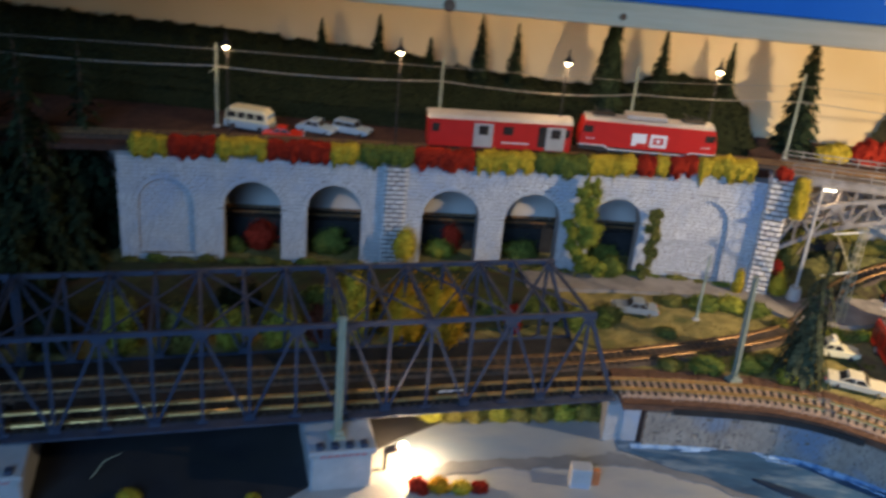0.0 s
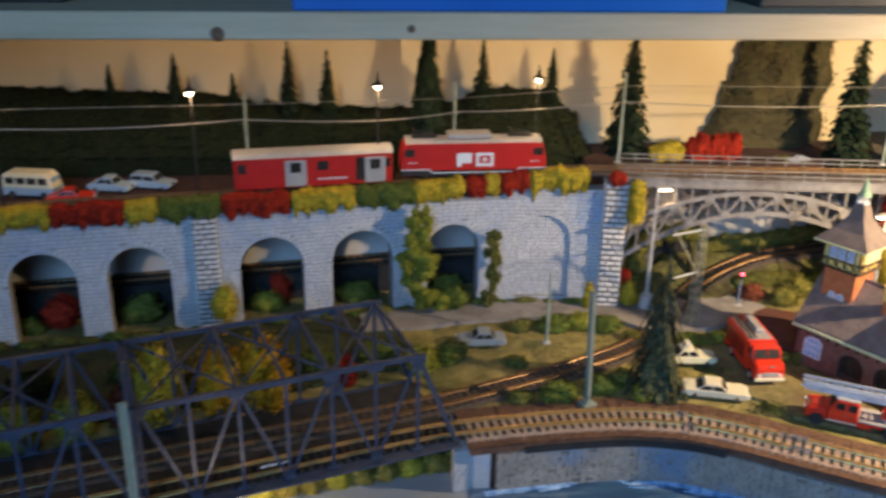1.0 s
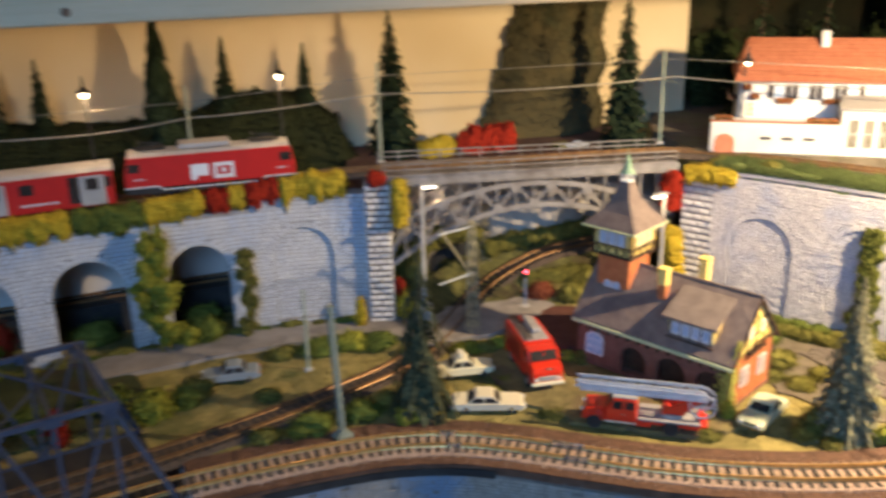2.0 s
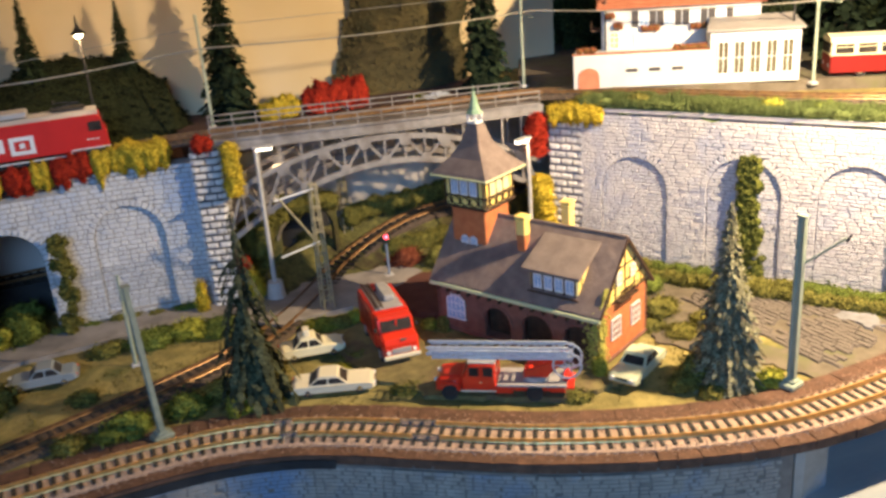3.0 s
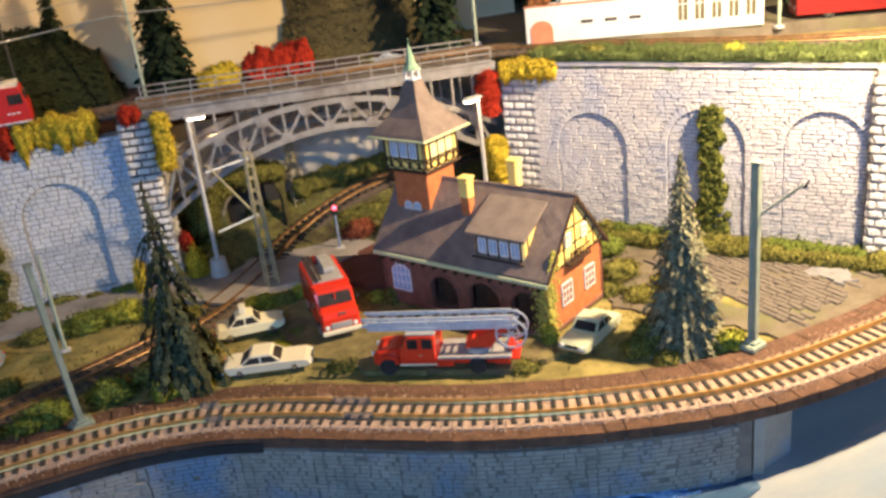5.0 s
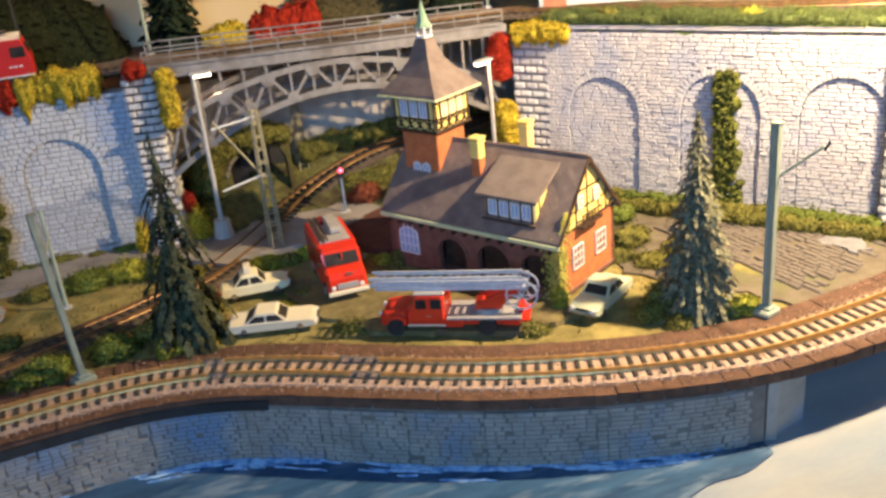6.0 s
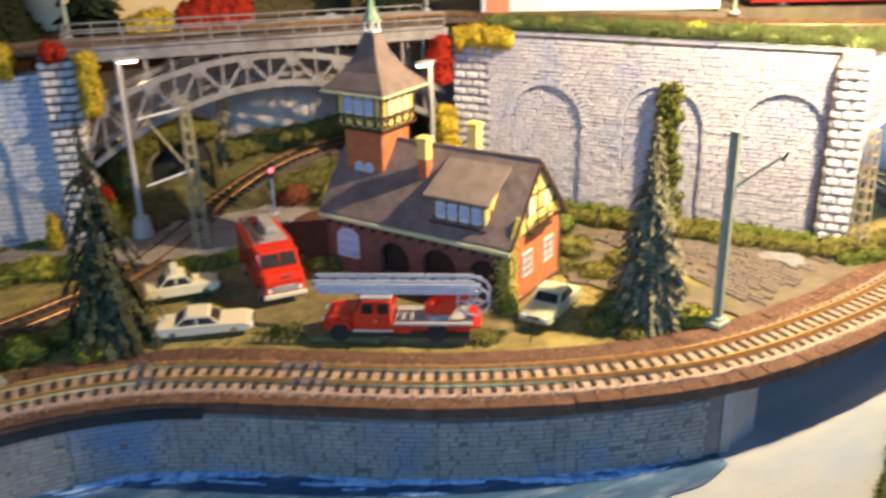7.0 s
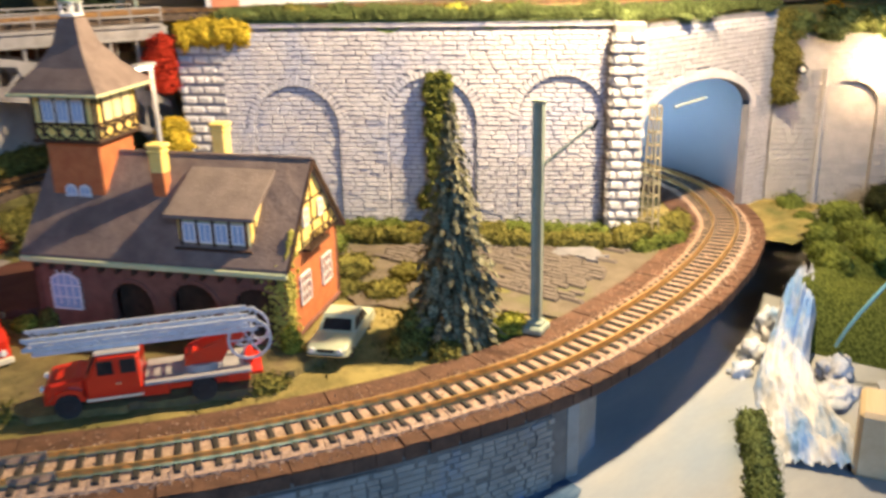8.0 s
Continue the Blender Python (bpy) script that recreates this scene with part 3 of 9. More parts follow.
def terrain():
    m = Mesh()
    step = 0.006
    ids = {}
    cells = []
    for i in range(-126, 176):
        for j in range(80, 192):
            x, y = i * step, j * step
            front = EDGE[round(x, 4)] + (0.004 if x > 0.215 else 0.055)
            if x > 0.95:
                front = 0.60 + (x - 0.95) * 0.3
            if y < front or y > 1.139:
                continue
            cells.append((i, j))
    for i, j in cells:
        quad = []
        for a, b in ((i, j), (i + 1, j), (i + 1, j + 1), (i, j + 1)):
            if (a, b) not in ids:
                ids[(a, b)] = len(m.v)
                m.v.append((a * step, b * step, ground_height(a * step, b * step)))
            quad.append(ids[(a, b)])
        m.f.append(tuple(quad))
    # closed below, so that the ground has depth
    structure("ground", m, GROUND, "brown and olive scatter ground of the little town", "ground", smooth=True)
    base = Mesh().slab(part_of_line(offset(MAIN, -0.021), 0.235, 0.689) + [(0.700, 0.612), (0.704, 0.660), (0.80, 0.668), (0.90, 0.676), (0.97, 0.70), (1.2, 0.70), (1.2, 1.138), (-0.8, 1.138), (-0.8, 0.60), (0.06, 0.822), (0.20, 0.835), (0.222, 0.80)], -0.06, 0.060)
    structure("ground_base", base, DARK_SOIL, "dark soil body beneath the town ground", "ground")


terrain()
structure("water", Mesh().slab([(-0.9, 0.10), (1.36, 0.10), (1.36, 0.72), (0.2, 0.80), (-0.9, 0.82)], -0.06, WATER_Z), WATER, "pale painted plaster river bed", "water")

# dark sheet whose colour stands for the shade over this river corner
structure("water_shade", Mesh().slab([(-0.9, 0.45), (-0.25, 0.50), (-0.10, 0.56), (-0.06, 0.61), (-0.02, 0.66), (0.02, 0.70), (0.06, 0.735), (-0.3, 0.72), (-0.9, 0.62)], 0.0, WATER_Z + 0.0018), mat("shade_dark_river_bed", (0.018, 0.020, 0.026), (0.045, 0.045, 0.05), 14, 0.6, bump=0.4, bscale=60, third=(0.035, 0.034, 0.034), tscale=10), "dark sheet over the river bed, corner shade put into its colour", "water")
# deep blue paint along the quay, foam at the foot of the wall
foot = part_of_line(offset(MAIN, -0.026), 0.215, 0.93)


def frayed(outline, amount):
    """A plan outline with torn, wandering edges."""
    out = []
    for (x0, y0), (x1, y1) in zip(outline, outline[1:] + outline[:1]):
        n = max(2, int(math.hypot(x1 - x0, y1 - y0) / 0.003))
        for k in range(n):
            x, y = x0 + (x1 - x0) * k / n, y0 + (y1 - y0) * k / n
            out.append((x + amount * noise.noise(Vector((x * 60, y * 60, 1.5))) + amount * 0.5 * noise.noise(Vector((x * 190, y * 190, 4.5))),
                        y + amount * noise.noise(Vector((x * 60, y * 60, 7.5))) + amount * 0.5 * noise.noise(Vector((x * 190, y * 190, 9.5)))))
    return out


def ribbon(line, inner, outer, z, r, wob):
    a, b = [], []
    for k, ((x, y), (tx, ty)) in enumerate(zip(line, tangents(line))):
        f = k / (len(line) - 1)
        o = outer(f) + wob * noise.noise(Vector((x * 30, y * 30, r)))
        i = inner(f) + wob * 0.4 * noise.noise(Vector((x * 60, y * 60, r + 9)))
        a.append((x + ty * i, y - tx * i, z))
        b.append((x + ty * o, y - tx * o, z + 0.0))
    n = len(line)
    return Mesh().add(a + b, [(i, i + 1, n + i + 1, n + i) for i in range(n - 1)])


cut = min(range(len(foot)), key=lambda k: abs(foot[k][0] - 0.688))
structure("water_blue", ribbon(foot[:cut + 1], lambda f: -0.004, lambda f: 0.012 + 0.079 * math.sin(min(1, f) * math.pi), WATER_Z + 0.0012, 2.0, 0.010), WATER_BLUE,
          "blue painted river water with pale brush strokes", "water")
structure("river_current", Mesh().slab(frayed([(0.030, 0.655), (0.10, 0.683), (0.17, 0.697), (0.225, 0.709), (0.29, 0.695), (0.35, 0.660), (0.35, 0.646), (0.29, 0.680), (0.225, 0.693), (0.17, 0.681), (0.10, 0.666), (0.030, 0.636)], 0.006), 0.0, WATER_Z + 0.0008), mat("grey_current_paint", (0.13, 0.145, 0.17), (0.20, 0.215, 0.24), 24, 0.5, bump=0.35, bscale=70), "dark grey brushed current in the painted river", "water")
structure("water_deep", Mesh().slab([(0.425 + 0.085 * math.cos(t) - 0.03 * math.sin(t), 0.645 + 0.022 * math.sin(t) - 0.04 * math.cos(t)) for t in [k * math.pi / 14 for k in range(28)]], WATER_Z - 0.004, WATER_Z + 0.0024), WATER_DARK,
          "dark blue painted patch of deep water", "water")


def foam():
    """Uneven brush strokes of pale paint along the foot of the quay."""
    r = rng(5)
    m = Mesh()
    tan = tangents(foot)
    k = 2
    while k < cut - 8:
        n = r.randint(2, 6)
        if noise.noise(Vector((foot[k][0] * 14, 3, 1))) > -0.25:
            d0, wid = abs(r.gauss(0.002, 0.004)), r.uniform(0.0004, 0.0015)
            top, bot = [], []
            for i in range(k, k + n + 1):
                (x, y), (tx, ty) = foot[i], tan[i]
                f = (i - k) / n
                w = wid * (0.15 + math.sin(math.pi * f)) * r.uniform(0.6, 1.3)
                d = d0 + 0.002 * noise.noise(Vector((x * 90, y * 90, k)))
                top.append((x + ty * (d - w), y - tx * (d - w), WATER_Z + 0.0014))
                bot.append((x + ty * (d + w), y - tx * (d + w), WATER_Z + 0.0014))
            mid = [((a[0] + b[0]) / 2, (a[1] + b[1]) / 2, WATER_Z + 0.0024) for a, b in zip(top, bot)]
            m.add(top + mid + bot, [(g * (n + 1) + i, g * (n + 1) + i + 1, (g + 1) * (n + 1) + i + 1, (g + 1) * (n + 1) + i) for g in (0, 1) for i in range(n)])
        k += r.randint(0, 1)
    tagged(structure("water_foam", m, FOAM, "pale blue foam strokes along the foot of the quay", "water"), kind="stuff")


foam()


# ---- masonry ----
def stone_mesh(name, material, seed, inset=0.12):
    r = rng(seed)
    i = inset
    front = [(-0.5 + i * r.uniform(0.4, 1.4), -1, -0.5 + i * r.uniform(0.6, 1.8)), (0.5 - i * r.uniform(0.4, 1.4), -1, -0.5 + i * r.uniform(0.6, 1.8)),
             (0.5 - i * r.uniform(0.4, 1.4), -1, 0.5 - i * r.uniform(0.6, 1.8)), (-0.5 + i * r.uniform(0.4, 1.4), -1, 0.5 - i * r.uniform(0.6, 1.8))]
    back = [(-0.5, 0.15, -0.5), (0.5, 0.15, -0.5), (0.5, 0.15, 0.5), (-0.5, 0.15, 0.5)]
    m = Mesh().add(front + back, [(0, 1, 2, 3), (0, 4, 5, 1), (1, 5, 6, 2), (2, 6, 7, 3), (3, 7, 4, 0)])
    return m.data(name, material)


def rise(a):
    """The rise of an arch: half its width, or given as a sixth number for a flat arch."""
    return a[5] if len(a) > 5 else a[1]


def arch_top(a, s):
    """The height of an arch's opening at s, or None outside it."""
    c, half, spring = a[0], a[1], a[2]
    d = abs(s - c)
    return None if d >= half else spring + rise(a) * math.sqrt(1 - (d / half) ** 2)


def wall_layer(m, line, z0, z1, near, far, arches):
    """A wall between two depths behind its face line, with real openings."""
    tan = tangents(line)
    n = len(line)
    step = math.hypot(line[1][0] - line[0][0], line[1][1] - line[0][1])

    def at(i, depth, z):
        (x, y), (tx, ty) = line[i], tan[i]
        return (x - ty * depth, y + tx * depth, z)

    def block(i, lo0, lo1, hi):
        j = i + 1
        vs = [at(i, near, lo0), at(j, near, lo1), at(j, near, hi), at(i, near, hi), at(i, far, lo0), at(j, far, lo1), at(j, far, hi), at(i, far, hi)]
        m.add(vs, [(0, 1, 2, 3), (5, 4, 7, 6), (4, 5, 1, 0), (3, 2, 6, 7)])

    state = []
    for i in range(n - 1):
        s0, s1 = i * step, (i + 1) * step
        inside = [a for a in arches if a[0] - a[1] < (s0 + s1) / 2 < a[0] + a[1]]
        state.append(bool(inside))
        if inside:
            a = inside[0]
            t0, t1 = arch_top(a, s0) or a[2], arch_top(a, s1) or a[2]
            block(i, t0, t1, z1)
            if a[3] > z0:
                block(i, z0, z0, a[3])
        else:
            block(i, z0, z0, z1)
    for i in range(1, n - 1):
        if state[i] != state[i - 1]:
            a = min(arches, key=lambda q: min(abs(q[0] - q[1] - i * step), abs(q[0] + q[1] - i * step)))
            m.add([at(i, near, max(z0, a[3])), at(i, far, max(z0, a[3])), at(i, far, a[2] + 0.002), at(i, near, a[2] + 0.002)], [(0, 1, 2, 3)])
    for i in (0, n - 1):
        m.add([at(i, near, z0), at(i, far, z0), at(i, far, z1), at(i, near, z1)], [(0, 1, 2, 3)])


def lay_stones(wall, line, z0, z1, course, length, depth, arches, material, seed, pick, ring=0.0055, recess=0.0035, top=None, share=300, inset=0.12, rough=0.3, tilt=0, fill=0.86):
    """Courses of separate stones on the face of a wall; the stretch picked is made of single stones, the rest is joined."""
    r = rng(seed)
    meshes = [stone_mesh("stone", material, seed + k, inset) for k in range(4)]
    tan = tangents(line)
    step = math.hypot(line[1][0] - line[0][0], line[1][1] - line[0][1])
    total = (len(line) - 1) * step
    found = []

    def spot(s, back):
        f = min(max(s / step, 0), len(line) - 1.001)
        i = int(f)
        k = f - i
        x = line[i][0] * (1 - k) + line[i + 1][0] * k
        y = line[i][1] * (1 - k) + line[i + 1][1] * k
        tx, ty = tan[i]
        return x - ty * back, y + tx * back, math.degrees(math.atan2(ty, tx))

    rows = int((z1 - z0) / course)
    for row in range(rows):
        z = z0 + (row + 0.5) * course
        cuts = []
        for a in arches:
            t = z - a[2]
            if z < a[3]:
                continue
            for grow, tag in ((ring, 1), (0, 2)):
                h = a[1] + (grow if t > 0 else 0)
                v = rise(a) + grow
                h = h if t <= 0 else (h * math.sqrt(1 - (t / v) ** 2) if t < v else 0)
                if h > 0:
                    cuts.append((a[0] - h, a[0] + h, tag, a))
        s = -r.uniform(0, length)
        edges = []
        while s < total:
            ln = length * r.uniform(1 - rough * 1.4, 1 + rough * 1.4)
            edges.append((max(s, 0), min(s + ln, total)))
            s += ln
        for a0, a1 in edges:
            pieces = [(a0, a1)]
            for c0, c1, tag, a in cuts:
                nxt = []
                for p0, p1 in pieces:
                    for q0, q1 in ((p0, min(p1, c0)), (max(p0, c0), min(p1, c1)), (max(p0, c1), p1)):
                        if q1 - q0 > length * 0.12:
                            nxt.append((q0, q1))
                pieces = nxt
            for p0, p1 in pieces:
                mid = (p0 + p1) / 2
                back, skip = 0.0, False
                for c0, c1, tag, a in cuts:
                    if c0 < mid < c1:
                        if tag == 1:
                            inner = [q for q in cuts if q[2] == 2 and q[3] is a and q[0] < mid < q[1]]
                            if not inner:
                                skip = True
                            elif a[4]:
                                skip = True
                            else:
                                back = recess
                if skip:
                    continue
                x, y, turn = spot(mid, back)
                found.append((mid, pose(x, y, z + r.uniform(-0.035, 0.035) * course, tilt + r.uniform(-0.6, 0.6), r.uniform(-0.5, 0.5), turn), (p1 - p0 - course * (1 - fill), depth * r.uniform(0.5, 1.3), course * r.uniform(fill - 0.05, fill + 0.05))))
    for a in arches:
        k = max(7, int(math.pi * (a[1] + ring / 2) / (course * 1.15)))
        for i in range(k):
            an = math.pi * (i + 0.5) / k
            s = a[0] - math.cos(an) * (a[1] + ring / 2)
            z = a[2] + math.sin(an) * (rise(a) + ring / 2)
            if z > z1:
                continue
            x, y, turn = spot(s, 0)
            found.append((s, pose(x, y, z, 0, 0, turn) @ pose(0, 0, 0, 0, math.degrees(math.atan2(math.sin(an) * (a[1] + ring), math.cos(an) * (rise(a) + ring))) - 180, 0), (ring * 0.94, depth * 1.25, math.pi * (a[1] + ring / 2) / k * 0.88)))
    single, joined, count = [], Mesh(), 0
    for s, m, size in found:
        if pick[0] <= s <= pick[1] and count < share:
            ob = new("stone", meshes[count % 4])
            ob.parent = wall
            ob.matrix_basis = m @ Matrix.Diagonal((*size, 1))
            count += 1
        else:
            me = meshes[r.randrange(4)]
            mm = m @ Matrix.Diagonal((*size, 1))
            joined.add([mm @ v.co for v in me.vertices], [tuple(p.vertices) for p in me.polygons])
    if joined.v:
        tagged(part("stones", joined, material, wall), kind="stuff")


def pier(name, at, turn, width, depth, z0, z1, course, length, stone, joint, seed, label):
    """A square stone pier with separate blocks on its three seen faces."""
    ob = structure(name, Mesh().box((0, depth / 2, (z0 + z1) / 2), (width, depth, z1 - z0), 0.001), joint, label, "pier")
    ob.matrix_basis = pose(at[0], at[1], 0, 0, 0, turn)
    r = rng(seed)
    meshes = [stone_mesh("stone", stone, seed + k, 0.16) for k in range(4)]
    rows = int((z1 - z0) / course)
    for row in range(rows):
        z = z0 + (row + 0.5) * course
        for face, (wide, m) in enumerate(((width, pose(0, 0, 0)), (depth, pose(-width / 2, depth / 2, 0, 0, 0, -90)), (depth, pose(width / 2, depth / 2, 0, 0, 0, 90)))):
            n = max(2, round(wide / length))
            shift = 0.5 * (row % 2)
            for k in range(n + 1):
                s0, s1 = max(0, (k - shift) / n), min(1, (k + 1 - shift) / n)
                if s1 - s0 < 0.08:
                    continue
                st = new("stone", meshes[r.randrange(4)])
                st.parent = ob
                st.matrix_basis = m @ pose((s0 + s1 - 1) / 2 * wide, 0, z, r.uniform(-3, 3), 0, r.uniform(-2, 2)) @ Matrix.Diagonal(((s1 - s0) * wide * 0.93, r.uniform(0.0010, 0.0020), course * 0.74, 1))
    return ob


# left viaduct: three blind arches and five open ones, in the order of the wall
def s_at(line, x):
    step = math.hypot(line[1][0] - line[0][0], line[1][1] - line[0][1])
    return min(range(len(line)), key=lambda i: abs(line[i][0] - x)) * step


ARCH_L = []
for x0, x1, is_open in ((-0.292, -0.234, 0), (-0.203, -0.142, 1), (-0.113, -0.054, 1), (0.014, 0.077, 1), (0.107, 0.169, 1), (0.207, 0.262, 1), (0.304, 0.362, 0)):
    a, b = s_at(VL, x0), s_at(VL, x1)
    ARCH_L.append(((a + b) / 2, (b - a) / 2, 0.1265 + 0.031 - (b - a) / 2 + (0.010 if x0 > 0.3 else 0.003), 0.074 if not is_open else 0.060, is_open))
m = Mesh()
wall_layer(m, VL, 0.055, 0.1905, 0.0, 0.0035, ARCH_L)
wall_layer(m, VL, 0.055, 0.1905, 0.0035, 0.018, [a for a in ARCH_L if a[4]])
VL_END = part_of_line(VL, 0.285, 0.394)
wall_layer(m, VL_END, 0.1905, 0.1985, 0.0, 0.018, [])
viaduct = structure("wall_viaduct", m, MORTAR_L, "blue-white stone viaduct wall with open and blind arches", "wall")


lay_stones(viaduct, VL, 0.056, 0.190, 0.0042, 0.0066, 0.0007, ARCH_L, STONE_L, 11, (s_at(VL, 0.24), s_at(VL, 0.394)), inset=0.09, rough=0.4)
lay_stones(viaduct, VL_END, 0.1862, 0.1990, 0.0042, 0.0066, 0.0007, [], STONE_L, 12, (1, 2), inset=0.09, rough=0.4)

ARCH_R = []
for c, h, spring in ((0.058 - 0.009, 0.0295, 0.140), (0.152 - 0.009, 0.0300, 0.1455), (0.2385 - 0.009, 0.0285, 0.148)):
    ARCH_R.append((c, h, spring, 0.076, 0))
m = Mesh()
wall_layer(m, VR, 0.055, 0.2085, 0.0, 0.0017, ARCH_R)
wall_layer(m, VR, 0.055, 0.2085, 0.0017, 0.018, [])
retaining = structure("wall_retaining", m, MORTAR_R, "white stone retaining wall with three blind arches", "wall")
lay_stones(retaining, VR, 0.060, 0.208, 0.0031, 0.0088, 0.00085, ARCH_R, STONE_R, 21, (0.15, 0.30), inset=0.07, recess=0.0017, rough=0.22, tilt=-2, fill=0.86)
part("coping", Mesh().band(VR, -0.0015, 0.018, 0.2085, 0.2112, 0.0006), STONE_R, retaining, "pale coping of the wall")

ARCH_P = [(0.0625, 0.0605, 0.140, 0.05, 1, 0.0270)]
m = Mesh()
wall_layer(m, PORTAL, 0.055, 0.2085, 0.0, 0.006, ARCH_P)
portal = structure("wall_portal", m, MORTAR_R, "white stone tunnel portal with a round arch", "wall")
lay_stones(portal, PORTAL, 0.060, 0.208, 0.0033, 0.0092, 0.0008, ARCH_P, STONE_R, 31, (0, 1), inset=0.07, ring=0.007, tilt=-2, rough=0.25, fill=0.87)
m = Mesh()
ARCH_W = [(0.055, 0.021, 0.135, 0.06, 0)]
wall_layer(m, WING, 0.030, 0.190, 0.0, 0.003, ARCH_W)
wall_layer(m, WING, 0.030, 0.190, 0.003, 0.016, [])
wing = structure("wall_wing", m, STONE_W, "stone wing wall beside the tunnel with a blind arch, shade in its grey", "wall")
lay_stones(wing, WING, 0.032, 0.189, 0.0040, 0.0100, 0.0008, ARCH_W, STONE_W, 41, (0, 1), inset=0.04, tilt=-5, fill=0.95)

pier("pier_left", (0.404, 0.978), -13, 0.022, 0.03, 0.060, 0.213, 0.0062, 0.0105, STONE_P, JOINT_P, 51, "tall pier of white stone blocks with dark joints")
pier("pier_middle", (-0.018, 0.955), 9, 0.023, 0.012, 0.058, 0.190, 0.0054, 0.010, STONE_P, JOINT_P, 52, "stone block pier on the viaduct")
pier("pier_right", (0.714, 0.924), -53, 0.034, 0.03, 0.062, 0.200, 0.0068, 0.0125, STONE_P, JOINT_W, 53, "broad pier of white stone blocks with dark joints")
pier("pier_tunnel", (0.8802, 0.6917), -50, 0.020, 0.020, 0.062, 0.2105, 0.0068, 0.0100, STONE_P, JOINT_W, 54, "stone block pier beside the tunnel")
# inside of the tunnel: a curved lining
m = Mesh()
lining = smooth_line([(1.022, 0.679), (1.055, 0.715), (1.078, 0.755), (1.082, 0.80), (1.070, 0.86)], 0.006)
m.band(lining, -0.004, 0.0, 0.05, 0.19)
structure("tunnel_lining", m, TUNNEL_BACK, "pale blue curved lining inside the tunnel", "tunnel", smooth=True)
# near-black panel closes the tunnel, its unlit depth put into the colour
structure("tunnel_back", Mesh().slab([(0.90, 0.87), (1.2, 0.87), (1.2, 0.90), (0.90, 0.90)], 0.05, 0.19), STEEL_DARK, "near-black panel with the tunnel's darkness in its colour", "tunnel")

# upper plateaus
structure("plateau_left", Mesh().slab(part_of_line(VL_LONG, -0.72, 0.392) + [(0.392, 1.139), (-0.72, 1.139)], 0.1905, 0.1965), DARK_SOIL, "dark soil shelf on top of the viaduct", "plateau")
structure("plateau_back", Mesh().slab([(0.392, 1.052), (0.72, 1.035), (0.72, 1.139), (0.392, 1.139)], 0.185, 0.209), DARK_SOIL, "dark soil ground behind the arch bridge", "plateau")
structure("plateau_right", Mesh().slab(offset(VR, 0.002) + offset(PORTAL, 0.002) + [(1.05, 0.69), (1.16, 0.545), (1.4, 0.55), (1.4, 1.30), (0.722, 1.30), (0.722, 0.95)], 0.190, 0.2095), GROUND, "scatter ground of the upper terrace", "plateau")
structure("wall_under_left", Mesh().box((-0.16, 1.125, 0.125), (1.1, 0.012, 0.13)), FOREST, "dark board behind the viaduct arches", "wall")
# shelf with the hidden line behind the arches
structure("hidden_ledge", Mesh().band(offset(part_of_line(VL_LONG, -0.72, 0.33), 0.075), -0.02, 0.02, 0.055, 0.0955), STEEL_DARK, "dark ledge of the hidden line behind the arches", "ledge")
structure("hidden_backing", Mesh().band(offset(part_of_line(VL_LONG, -0.72, 0.31), 0.085), 0.0, 0.004, 0.09, 0.19), mat("grey_back_board", (0.52, 0.48, 0.45), (0.62, 0.58, 0.54), 9, 0.9), "pale board behind the hidden line", "wall")

# rock face and dark hillside behind the arch bridge
def rough_panel(x0, x1, z0, z1, y, lean, amp, seed, nx=44, nz=22):
    vs, fs = [], []
    for i in range(nx + 1):
        for j in range(nz + 1):
            x, z = x0 + (x1 - x0) * i / nx, z0 + (z1 - z0) * j / nz
            d = amp * noise.noise(Vector((x * 26, z * 26, seed))) + amp * 0.5 * noise.noise(Vector((x * 70, z * 70, seed)))
            vs.append((x, y + 0.30 * max(0, x - 0.62) + lean * (z - z0) + d, z))
    for i in range(nx):
        for j in range(nz):
            a = i * (nz + 1) + j
            fs.append((a, a + nz + 1, a + nz + 2, a + 1))
    return Mesh().add(vs, fs)


RIM = mat("earthy_rim_stone", (0.20, 0.16, 0.11), (0.28, 0.23, 0.16), 90, 0.9, bump=0.6, bscale=400)
MOSS = mat("olive_moss", (0.055, 0.055, 0.016), (0.15, 0.135, 0.038), 150, 0.95, bump=1.0, bscale=500, third=(0.045, 0.032, 0.015), tscale=34)
ROCKFACE = mat("beige_rock_face", (0.44, 0.40, 0.35), (0.58, 0.53, 0.47), 26, 0.9, bump=0.8, bscale=160, third=(0.34, 0.32, 0.29), tscale=16)
structure("rock_face", rough_panel(0.40, 0.80, 0.055, 0.186, 1.069, 0.0, 0.008, 7.0, 90), ROCKFACE, "grey and beige plaster rock face under the bridge", "rock", smooth=True)

structure("bank_behind", rough_panel(0.36, 0.50, 0.058, 0.116, 1.042, 0.75, 0.008, 3.0, 40), HILL, "brown and olive overgrown bank under the bridge", "bank", smooth=True)


